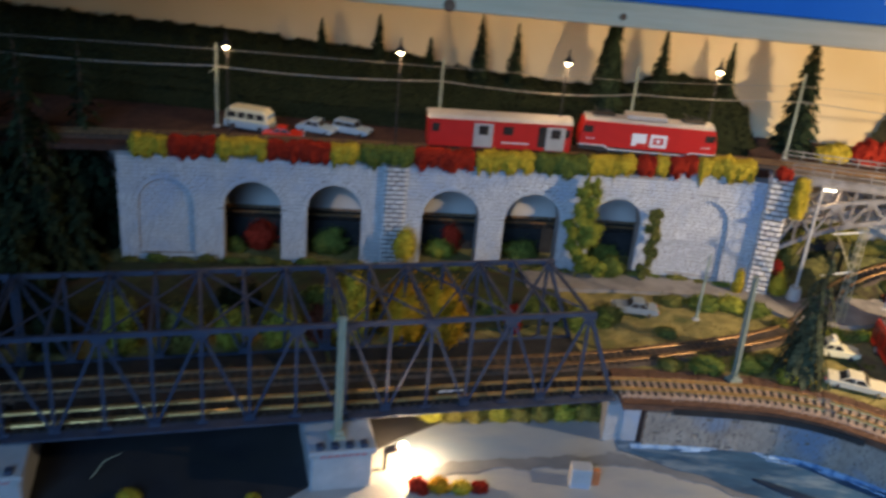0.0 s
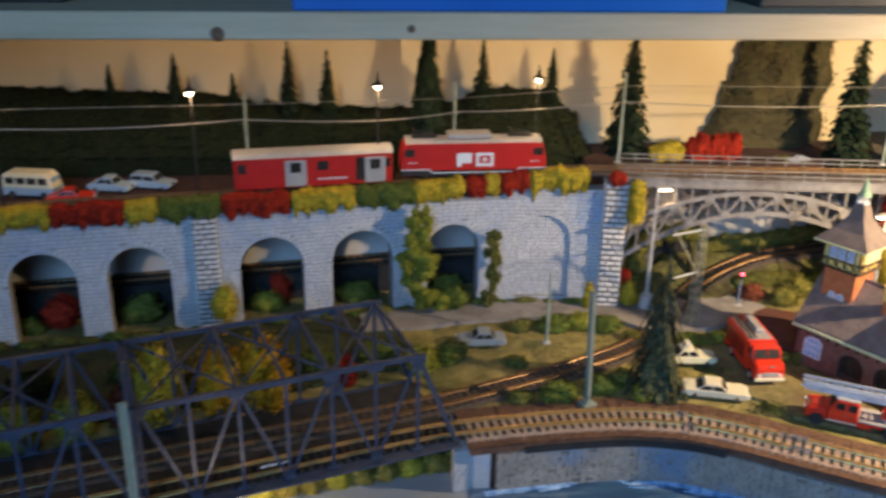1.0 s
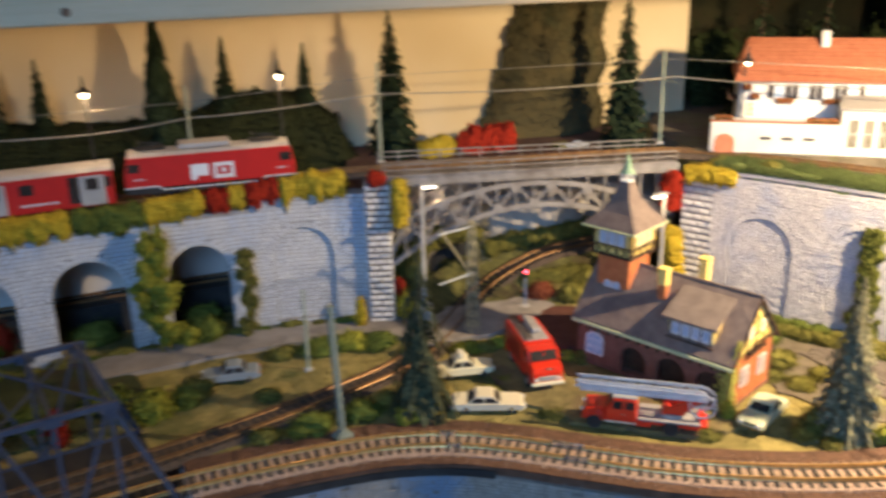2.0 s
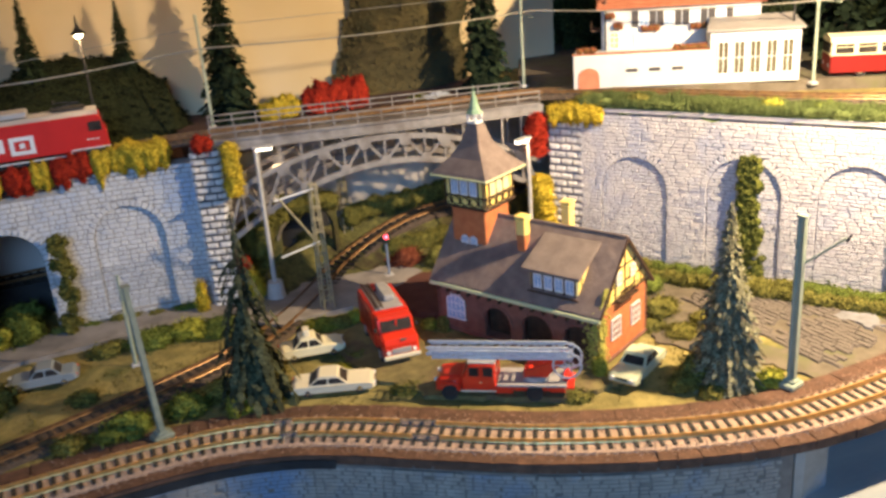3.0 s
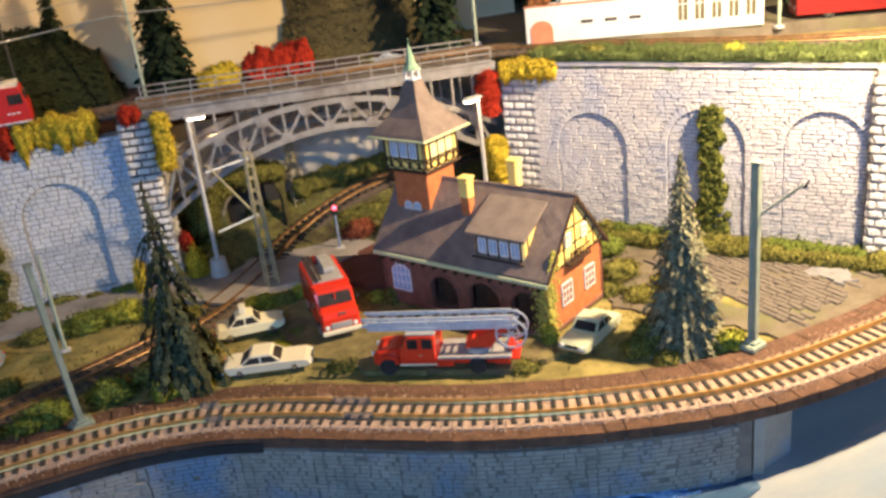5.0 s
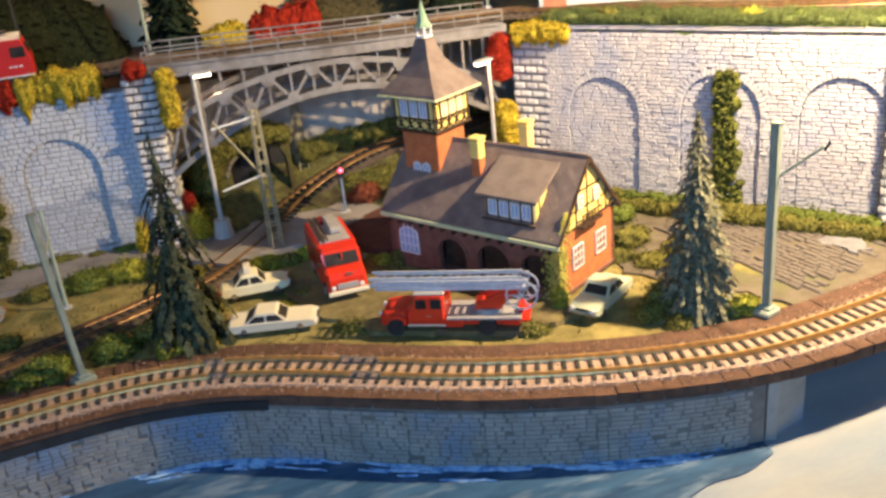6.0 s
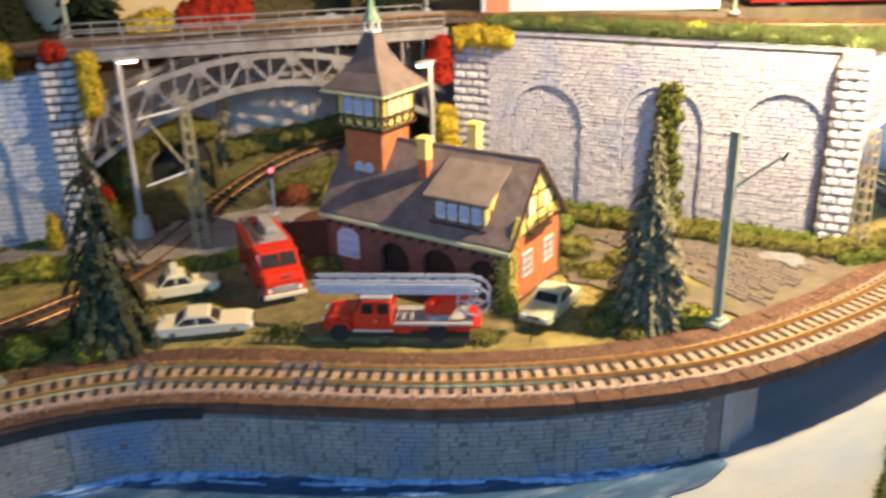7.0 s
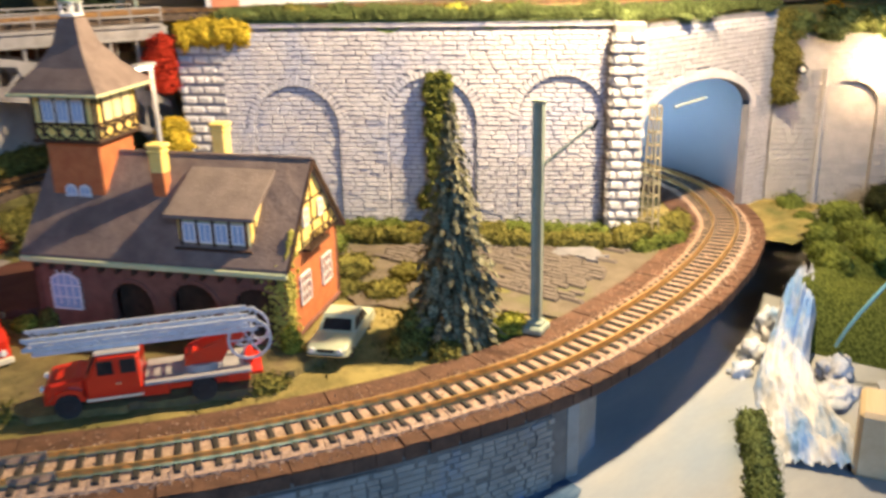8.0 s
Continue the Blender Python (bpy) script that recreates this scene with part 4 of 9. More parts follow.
def embankment():
    """The overgrown dam that carries the climbing second track up to the rock face."""
    line = part_of_line(SECOND, 0.468, 0.76)
    vs, n = [], 21
    for (x, y), (tx, ty) in zip(line, tangents(line)):
        top = second_z(x) - 0.0012
        for j in range(n):
            d = -0.052 + 0.100 * j / (n - 1)
            if d < -0.014:
                h = top - (top - 0.062) * min(1, (-d - 0.014) / 0.034)
            elif d > 0.015:
                h = top + 0.018 * min(1, (d - 0.015) / 0.028)
            else:
                h = top
            rag = 0.0 if -0.015 < d < 0.016 else 1.0
            h += rag * (0.0035 * noise.noise(Vector((x * 60, y * 60 + d * 60, 4))) + 0.0025 * noise.noise(Vector((x * 170, d * 170, 9))))
            vs.append((x - ty * d, y + tx * d, h))
    return Mesh().add(vs, [(i * n + j, (i + 1) * n + j, (i + 1) * n + j + 1, i * n + j + 1) for i in range(len(line) - 1) for j in range(n - 1)])


structure("embankment", embankment(), MOSS, "olive overgrown dam under the climbing second track", "bank", smooth=True)

# mouth of the hidden line behind the crossing
MOUTH = smooth_line([(0.452, 1.034), (0.486, 1.028), (0.522, 1.030)], 0.002)
m = Mesh()
ARCH_M = [(0.040, 0.0265, 0.102, 0.055, 1)]
wall_layer(m, MOUTH, 0.055, 0.128, 0.0, 0.010, ARCH_M)
mouth = structure("wall_mouth", m, MOSS, "earth-brown wall with a small dark tunnel mouth", "wall")
mouth_line = offset(MOUTH, 0.030)
# flat black panel paints the unlit depth behind the mouth
part("dark_inside", Mesh().band(mouth_line, 0.0, 0.004, 0.055, 0.128), STEEL_DARK, mouth, "near-black panel with the mouth's darkness in its colour")
# a few pale stones left of the broken rim
for k in range(4):
    a0, a1 = math.pi * k / 11 + 0.02, math.pi * (k + 1) / 11 - 0.02
    ring = []
    for back in (-0.0012, 0.003):
        for a, q in ((a0, 0.0200), (a1, 0.0200), (a1, 0.0225), (a0, 0.0225)):
            p = MOUTH[min(len(MOUTH) - 1, max(0, int((0.0335 - q * math.cos(a)) / 0.002)))]
            ring.append((p[0], p[1] + back, 0.100 + q * math.sin(a)))
    part("rim_stone", Mesh().add(ring, [(0, 1, 2, 3), (7, 6, 5, 4), (0, 4, 5, 1), (2, 6, 7, 3), (1, 5, 6, 2), (0, 3, 7, 4)]), RIM, mouth)

# road along the viaduct to the level crossing
ROAD_LINE = smooth_line([(0.135, 0.956), (0.185, 0.963), (0.28, 0.975), (0.35, 0.975), (0.42, 0.966), (0.48, 0.955), (0.535, 0.962), (0.58, 0.985)])
structure("road", Mesh().band(ROAD_LINE, -0.021, 0.021, 0.055, 0.0695, 0.001), ROAD, "grey-brown model road in front of the viaduct", "road")
structure("road_branch", Mesh().slab([(0.40, 0.945), (0.435, 0.912), (0.50, 0.915), (0.56, 0.945), (0.55, 0.985), (0.47, 0.99)], 0.055, 0.0701), ROAD, "grey road surface at the level crossing", "road")
structure("yard", Mesh().slab(frayed([(0.495, 0.885), (0.545, 0.80), (0.56, 0.80), (0.60, 0.76), (0.635, 0.70), (0.60, 0.695), (0.52, 0.735), (0.48, 0.79), (0.47, 0.85)], 0.006), 0.055, 0.0683), mat("yard_soil", (0.13, 0.105, 0.042), (0.24, 0.19, 0.075), 80, 0.95, bump=1.0, bscale=600, grain=0.3, third=(0.13, 0.085, 0.052), tscale=26), "trodden brown yard in front of the fire station", "yard")
# green overlay, made dark to carry the left corner's shade as well
structure("meadow_left", Mesh().slab(frayed([(-0.72, 0.66), (-0.30, 0.745), (-0.05, 0.80), (0.10, 0.838), (0.19, 0.868), (0.170, 0.930), (0.150, 0.980), (0.05, 0.965), (-0.06, 0.950), (-0.21, 0.928), (-0.32, 0.905), (-0.72, 0.80)], 0.008), 0.055, 0.0676), mat("dark_meadow", (0.022, 0.030, 0.010), (0.055, 0.066, 0.020), 90, 0.95, bump=1.0, bscale=600, grain=0.3, third=(0.05, 0.035, 0.016), tscale=24), "green meadow behind the truss bridge, corner shade in its dark tone", "ground")
# red-brown soil, darkened to hold the shade beside the station
structure("maroon_ground", Mesh().slab(frayed([(0.525, 0.90), (0.565, 0.86), (0.60, 0.90), (0.625, 0.955), (0.56, 0.96), (0.535, 0.93)], 0.004), 0.055, 0.0692), mat("maroon_soil", (0.085, 0.030, 0.022), (0.12, 0.045, 0.032), 60, 0.95, bump=0.6, bscale=500, grain=0.15), "red-brown ground beside the fire station, shade in its dark tone", "ground")
structure("path", Mesh().slab(frayed([(0.69, 0.745), (0.722, 0.698), (0.755, 0.640), (0.80, 0.636), (0.860, 0.646), (0.885, 0.67), (0.84, 0.75), (0.785, 0.83), (0.745, 0.84), (0.715, 0.80)], 0.007), 0.055, 0.0659), SAND, "pale sandy forecourt with worn slabs", "path")


# ---- quay wall ----
def quay():
    line = part_of_line(offset(MAIN, -0.0225), 0.236, 0.693)
    q = structure("wall_quay", Mesh().band(line, -0.0035, 0.003, 0.005, 0.0605), QUAY_JOINT, "grey stone quay wall of printed slabs over the river", "wall")
    dense = smooth_line(line[::4], 0.002)
    face = offset(dense, -0.0036)
    r = rng(77)
    step, i = 0.002, 0
    slabs = []
    while i < len(face) - 4:
        n = min(len(face) - 1 - i, r.choice((22, 26, 31, 38)))
        slabs.append((i, i + n))
        i += n
    for a, b in slabs:
        seg = face[a:b]
        if len(seg) < 4:
            continue
        top = 0.0585 + r.uniform(-0.001, 0.001)
        part("slab", Mesh().band(seg, -0.0006, 0.0012, 0.012, top, 0.0003), QUAY_JOINT, q)
    bricks = Mesh()
    proto = stone_mesh("stone", QUAY_BRICK, 3, 0.05)
    for a, b in slabs:
        kind = r.random()
        for row in range(13):
            z = 0.021 + row * 0.0029
            s = a + r.uniform(0.1, 0.3)
            while s < b - 0.6:
                ln = min(r.uniform(0.0042, 0.0072), (b - s) * step)
                k = int(s + ln / step / 2)
                if k >= len(face) - 1:
                    break
                if r.random() < 0.97:
                    (x, y), (nx, ny) = face[k], face[k + 1]
                    mm = pose(x, y, z, 0, 0, math.degrees(math.atan2(ny - y, nx - x))) @ pose(0, -0.0007, 0) @ Matrix.Diagonal((ln * 0.94, r.uniform(0.0004, 0.0007), 0.0027, 1))
                    bricks.add([mm @ v.co for v in proto.vertices], [tuple(p.vertices) for p in proto.polygons])
                s += ln / step
    tagged(part("bricks", bricks, QUAY_BRICK, q), kind="stuff")
    # loose slab leaning at the wall's end, black tape under the roadbed's edge
    part("end_slab", Mesh().slab([(0.6905, 0.5905), (0.6960, 0.5880), (0.7080, 0.6100), (0.7040, 0.6130)], 0.014, 0.0580), QUAY, q, "loose grey end slab")
    part("leaning_slab", Mesh().slab([(0.6985, 0.5915), (0.7230, 0.5975), (0.7260, 0.6030), (0.7010, 0.5965)], 0.016, 0.0560), QUAY, q, "loose dark slab leaning at the quay's end")
    tape = part_of_line(offset(MAIN, -0.0268), 0.262, 0.432)
    part("black_tape", Mesh().band(tape, -0.0008, 0.0008, 0.0560, 0.0625, 0.0003), STEEL_DARK, q, "black tape under the roadbed edge")
    # brick abutment under the bridge end
    ab = structure("abutment", Mesh().slab([(0.205, 0.728), (0.222, 0.733), (0.236, 0.729), (0.25, 0.79), (0.21, 0.80)], -0.01, 0.0600), CONCRETE, "pale blue stone bridge abutment", "abutment")
    lay_stones(ab, smooth_line([(0.205, 0.7275), (0.222, 0.7325)], 0.002), 0.012, 0.060, 0.0040, 0.008, 0.0006, [], CONCRETE, 61, (0, 1))


quay()


# ---- railway tracks ----
SLEEPER_MESH = Mesh().box((0, 0, 0), (0.0028, 0.0290, 0.0017), 0.0004).data("sleeper", SLEEPER)
SLEEPER_SMALL = Mesh().box((0, 0, 0), (0.0026, 0.0225, 0.0014), 0.0004).data("sleeper", SLEEPER)


def track(name, line, z, gauge, rail, label, pitch=0.0076, bed=None, bed_half=0.0172, sleeper=SLEEPER_MESH, joints=(), height=0.0030):
    """Two rails on separate sleepers; z is the foot of the sleepers, a number or a function of x."""
    zf = z if callable(z) else (lambda x: z)
    t = thing(name, pose(0, 0, 0), label, "track")
    if bed:
        rings = []
        a, b, c, d = offset(line, bed_half), offset(line, -bed_half), offset(line, -bed_half + 0.003), offset(line, bed_half - 0.003)
        for p, q, r1, r2 in zip(a, b, c, d):
            w = 0.0006 * noise.noise(Vector((p[0] * 200, p[1] * 200, 0)))
            zz = zf(p[0])
            rings.append([(*p, zz - 0.0035), (*q, zz - 0.0035), (*q, zz - 0.0012 + w), (*r1, zz + 0.0009), (*r2, zz + 0.0009), (*p, zz - 0.0012 - w)])
        part("ballast_bed", Mesh().loft(rings), bed, t, "pink-beige ballast bed" if bed is BALLAST else "")
    for side in (-1, 1):
        mid = offset(line, side * gauge / 2)
        rings = []
        for (x, y), (tx, ty) in zip(mid, tangents(mid)):
            zz = zf(x) + 0.0016
            nx, ny = -ty, tx
            prof = ((-0.0009, 0), (0.0009, 0), (0.0004, 0.0007), (0.0004, height * 0.6), (0.00058, height * 0.7), (0.00055, height), (-0.00055, height), (-0.00058, height * 0.7), (-0.0004, height * 0.6), (-0.0004, 0.0007))
            rings.append([(x + nx * o, y + ny * o, zz + h) for o, h in prof])
        part("rail", Mesh().loft(rings), rail, t)
        for x0, x1 in joints:
            seg = part_of_line(mid, x0, x1)
            if len(seg) > 1:
                part("rail_joint", Mesh().band(seg, -0.0008, 0.0008, zf(x0) + 0.0018, zf(x0) + 0.0048, 0.0002), RAIL_JOINT, t, "rail joint in bright metal, its glint put into the colour")
    fine = smooth_line(line[::3] + [line[-1]], pitch)
    r = rng(len(line))
    for (x, y), (tx, ty) in zip(fine, tangents(fine)):
        s = new("sleeper", sleeper)
        s.parent = t
        s.matrix_basis = pose(x, y, zf(x) + 0.0009, 0, 0, math.degrees(math.atan2(ty, tx)) + r.uniform(-1.5, 1.5))
    return t


main_town = part_of_line(MAIN, 0.212, 2)
roadbed = structure("roadbed", Mesh().band(main_town, -0.0258, 0.0323, 0.0585, 0.0656, 0.0012), CORK, "brown cork roadbed strip of short cut blocks under the curved track", "roadbed")
fine_town = smooth_line(main_town[::3], 0.001)
r = rng(19)
for lo, hi in ((-0.0265, -0.0140), (0.0140, 0.033)):
    k = 0
    while k < len(fine_town) - 6:
        n = min(r.randint(9, 13), len(fine_town) - 1 - k)
        w = r.uniform(-0.0004, 0.0004)
        part("cork_block", Mesh().band([fine_town[k], fine_town[k + n // 2], fine_town[k + n]], lo + (w if lo < 0 else 0), hi + (w if lo > 0 else 0), 0.0590, 0.0663 + r.uniform(-0.0002, 0.0002), 0.0006), CORK, roadbed)
        k += n + (1 if r.random() < 0.4 else 0)
track("railway_track", MAIN, 0.0672, 0.0165, RAIL, "curved brass-railed track on pink-beige ballast", bed=None, joints=((0.398, 0.418), (0.478, 0.500)))
bal = thing("ballast_bed", pose(0, 0, 0), "pink-beige crushed ballast shoulder under the curved track", "ballast")
rings = []
for (x, y), (ax, ay), (bx, by), (cx, cy) in zip(offset(main_town, 0.0168), offset(main_town, -0.0168), offset(main_town, -0.0135), offset(main_town, 0.0135)):
    w = 0.0008 * noise.noise(Vector((x * 220, y * 220, 0)))
    u = 0.0012 * noise.noise(Vector((x * 150, y * 150, 7)))
    rings.append([(x, y, 0.0655), (ax, ay + u, 0.0655), (ax, ay + u, 0.0670 + w), (bx, by, 0.0679), (cx, cy, 0.0679), (x, y, 0.0670 - w)])
part("bed", Mesh().loft(rings), BALLAST, bal)
grit = Mesh()
r = rng(9)
for _ in range(5200):
    i = r.randrange(len(main_town) - 1)
    (x, y), (tx, ty) = main_town[i], tangents(main_town[max(0, i - 1):i + 2])[1 if i else 0]
    d = r.choice((-1, 1)) * r.uniform(0.0120, 0.0185)
    if r.random() < 0.12:
        d = r.uniform(-0.012, 0.012)
    s = r.uniform(0.0005, 0.0011)
    grit.box((x - ty * d, y + tx * d, 0.0680 - max(0, abs(d) - 0.0135) * 0.4), (s * 1.3, s, s), 0, pose(0, 0, 0, r.uniform(0, 60), r.uniform(0, 60), r.uniform(0, 180)))
tagged(part("gravel", grit, BALLAST, bal), kind="stuff")
track("second_track", SECOND, second_z, 0.0165, RAIL_RUST, "rust-coloured straight track crossing the road", bed=BALLAST_DARK)

UPPER = smooth_line([(-0.70, 0.855), (-0.5, 0.905), (-0.32, 0.945), (-0.208, 0.965), (-0.044, 0.988), (0.088, 1.006), (0.185, 1.018), (0.28, 1.022), (0.36, 1.015), (0.45, 1.002),
                     (0.56, 0.99), (0.66, 0.980), (0.715, 0.966), (0.76, 0.928), (0.81, 0.872), (0.862, 0.812), (0.91, 0.765), (0.98, 0.72), (1.08, 0.68), (1.3, 0.62)])
track("upper_track", UPPER, lambda x: upper_z(x), 0.0120, RAIL_RUST, "narrow gauge track along the viaduct and over the arch bridge", bed=BALLAST_DARK, bed_half=0.0125, sleeper=SLEEPER_SMALL, height=0.0026)
HIDDEN = offset(VL_LONG, 0.075)[::3]
track("hidden_track", part_of_line(HIDDEN, -0.6, 0.36), 0.0955, 0.0165, RAIL_RUST, "half hidden track behind the viaduct arches", height=0.0026)

# level crossing boards between the rails
structure("crossing_boards", Mesh().band(part_of_line(SECOND, 0.432, 0.492), -0.0066, 0.0066, 0.066, 0.0712, 0.0004), ROAD, "grey road infill between the rails of the crossing", "crossing")


# ---- arch bridge with trussed arch ----
def arch_bridge():
    a, b = Vector((0.412, 0.981, 0)), Vector((0.702, 0.953, 0))
    span = (b - a).length
    turn = math.degrees(math.atan2(b.y - a.y, b.x - a.x))
    br = thing("arch_bridge", pose(a.x, a.y, 0, 0, 0, turn), "grey steel arch bridge with lattice spandrel and open railing", "bridge")

    def top(s):
        return 0.2060 - 0.0045 * s / span

    def chord_u(s):
        return 0.1995 - 0.0365 * ((s - 0.14) / 0.14) ** 2

    def chord_l(s):
        return 0.1770 - 0.0470 * ((s - 0.15) / 0.14) ** 2

    n = 8
    for y in (0.0, 0.040):
        for name, curve, h in (("upper_chord", chord_u, 0.0024), ("lower_chord", chord_l, 0.0026)):
            part(name, Mesh().loft([[(i / 24 * span, y + a, curve(i / 24 * span) + b) for a, b in ((-0.0019, -h), (0.0019, -h), (0.0019, h), (-0.0019, h))] for i in range(25)]), STEEL, br)
        part("girder", Mesh().bar((-0.004, y, top(0) + 0.0042), (span + 0.004, y, top(span) + 0.0042), 0.0036, 0.0084).bar((-0.004, y - 0.0012, top(0) + 0.0006), (span + 0.004, y - 0.0012, top(span) + 0.0006), 0.0052, 0.0012), STEEL, br)
        for i in range(n):
            s0, s1 = (i + 0.02) / n * span, (i + 1.02) / n * span
            mid = (s0 + s1) / 2
            for p, q in ((s0, mid), (s1, mid)):
                part("diagonal", Mesh().bar((p, y, chord_l(p)), (q, y, chord_u(q)), 0.0018, 0.0024), STEEL, br)
            for q in (s0, mid):
                part("lattice_post", Mesh().bar((q, y, chord_l(q)), (q, y, chord_u(q)), 0.0018, 0.0016), STEEL, br)
            part("gusset", Mesh().add([(mid + a, y + b, chord_u(mid) + c) for b in (-0.0022, 0.0022) for a, c in ((-0.0075, 0.001), (0.0075, 0.001), (0.0032, -0.0085), (-0.0032, -0.0085))], [(0, 1, 2, 3), (7, 6, 5, 4), (0, 4, 5, 1), (1, 5, 6, 2), (2, 6, 7, 3), (3, 7, 4, 0)]), STEEL, br)
            part("gusset", Mesh().add([(s1 + a, y + b, chord_l(s1) + c) for b in (-0.0022, 0.0022) for a, c in ((-0.0065, -0.001), (0.0065, -0.001), (0.0030, 0.0065), (-0.0030, 0.0065))], [(0, 1, 2, 3), (7, 6, 5, 4), (0, 4, 5, 1), (1, 5, 6, 2), (2, 6, 7, 3), (3, 7, 4, 0)]), STEEL, br)
            for q in (s0, mid):
                if top(q) - chord_u(q) > 0.005:
                    part("spandrel_post", Mesh().bar((q, y, chord_u(q)), (q, y, top(q) + 0.001), 0.0018, 0.0020), STEEL, br)
    for i in range(0, 2 * n + 1, 2):
        s = i / (2 * n) * span
        part("cross_brace", Mesh().bar((s, 0, chord_l(s)), (s, 0.040, chord_l(s)), 0.0018, 0.0018), STEEL, br)
        part("cross_brace", Mesh().bar((s, 0, chord_u(s)), (s, 0.040, chord_u(s)), 0.0016, 0.0016), STEEL, br)
    deck = Mesh().loft([[(q, -0.004, top(q) + 0.0085), (q, 0.050, top(q) + 0.0085), (q, 0.050, top(q) + 0.0106), (q, -0.004, top(q) + 0.0106)] for q in (0, span)])
    part("deck", deck, STEEL, br)
    for y in (-0.0035, 0.049):
        for h in (0.0160, 0.0210):
            part("handrail", Mesh().bar((0, y, top(0) + h), (span, y, top(span) + h), 0.0009, 0.0011), STEEL, br)
        for i in range(15):
            s = i / 14 * span
            part("railing_post", Mesh().bar((s, y, top(s) + 0.0100), (s, y, top(s) + 0.0214), 0.0010, 0.0010), STEEL, br)


arch_bridge()


# ---- through-truss bridge over the river ----
def truss_bridge(x0, x1, end, label):
    """A parallel-chord truss span; end: the sloping end post stands at its right."""
    d = Vector((0.958, 0.286, 0))
    a = Vector((-0.044, 0.661, 0)) + d * ((x0 + 0.044) / 0.958)
    length = (x1 - x0) / 0.958
    br = thing("truss_bridge", pose(a.x, a.y, 0, 0, 0, math.degrees(math.atan2(d.y, d.x))), label, "bridge", "truss spans over the river")
    n = round(length / 0.0355)
    zb, h = 0.0635, 0.0885
    pts = [length * i / n for i in range(n + 1)]
    tops = list(range(0, n)) if end else list(range(0, n + 1))
    for y in (0.0, 0.106):
        part("bottom_chord", Mesh().bar((0, y, zb), (length, y, zb), 0.0036, 0.0066), STEEL_BLUE, br)
        part("top_chord", Mesh().bar((0, y, zb + h), (pts[tops[-1]], y, zb + h), 0.0036, 0.0038), STEEL_BLUE, br)
        if end:
            part("end_post", Mesh().bar((pts[n - 1], y, zb + h), (pts[n], y, zb), 0.0034, 0.0036), STEEL_BLUE, br)
        for i in tops:
            part("vertical", Mesh().bar((pts[i], y, zb), (pts[i], y, zb + h), 0.0026, 0.0026), STEEL_BLUE, br)
            if i % 2 == 0 or i >= n - 2:
                part("gusset", Mesh().box((pts[i], y, zb + h - 0.002), (0.013, 0.0044, 0.0072), 0.0008), STEEL_BLUE, br)
            part("gusset", Mesh().box((pts[i], y, zb + 0.003), (0.010, 0.0044, 0.005), 0.0008), STEEL_BLUE, br)
            if i + 1 <= tops[-1]:
                lo, hi = ((i, i + 1) if i % 2 else (i + 1, i))
                part("diagonal", Mesh().bar((pts[lo], y, zb), (pts[hi], y, zb + h), 0.0018, 0.0024), STEEL_BLUE, br)
    for i in tops:
        part("wind_brace", Mesh().bar((pts[i], 0, zb + h), (pts[i], 0.106, zb + h), 0.0022, 0.0030), STEEL_BLUE, br)
        if i + 2 in tops and i % 2 == 0:
            part("wind_diagonal", Mesh().bar((pts[i], 0, zb + h), (pts[i + 2], 0.106, zb + h), 0.0012, 0.0016), STEEL_BLUE, br)
            part("wind_diagonal", Mesh().bar((pts[i + 2], 0, zb + h + 0.0017), (pts[i], 0.106, zb + h + 0.0017), 0.0012, 0.0016), STEEL_BLUE, br)
    part("deck", Mesh().box((length / 2, 0.053, 0.0650), (length, 0.100, 0.0030), 0.0004), STEEL_DARK, br, "dark bridge deck")
    for i in range(n + 1):
        part("floor_beam", Mesh().box((pts[i], 0.053, 0.0605), (0.003, 0.106, 0.0055), 0.0005), STEEL_DARK, br)
    part("walkway", Mesh().box((length / 2, -0.0060, 0.0662), (length, 0.0080, 0.0016), 0.0004), STEEL_BLUE, br)
    if end:
        part("white_strip", Mesh().box((length * 0.40, 0.0185, 0.0685), (0.024, 0.0022, 0.0012), 0.0003), WHITE_LABEL, br, "small white strip on the deck")
    return br


truss_bridge(-0.028, 0.208, True, "blue-grey steel through-truss bridge span, shade put into its dark colour")
truss_bridge(-0.282, -0.032, False, "blue-grey steel through-truss bridge span, shade put into its dark colour")
truss_bridge(-0.536, -0.286, False, "blue-grey steel through-truss bridge span, shade put into its dark colour")
bp = thing("bridge_pier", pose(-0.028, 0.642, -0.005, 0, 0, 16.6), "pale concrete bridge pier with a faded red inscription strip", "pier")
part("shaft", Mesh().box((0, 0.042, 0.030), (0.052, 0.120, 0.060), 0.002), CONCRETE, bp)
part("cap", Mesh().box((0, 0.042, 0.0620), (0.056, 0.126, 0.0055), 0.001), CONCRETE, bp)
for k in range(4):
    part("bearing", Mesh().box((-0.018 + 0.012 * k, -0.014, 0.0655), (0.006, 0.008, 0.0045), 0.0008), STEEL_BLUE, bp)
for k in range(7):
    part("print_bar", Mesh().box((-0.0165 + 0.0056 * k, -0.0216, 0.0610), (0.0040, 0.0006, 0.0018)), PINK_PRINT, bp)
copy_thing(bp, pose(-0.284, 0.566, -0.005, 0, 0, 16.6))


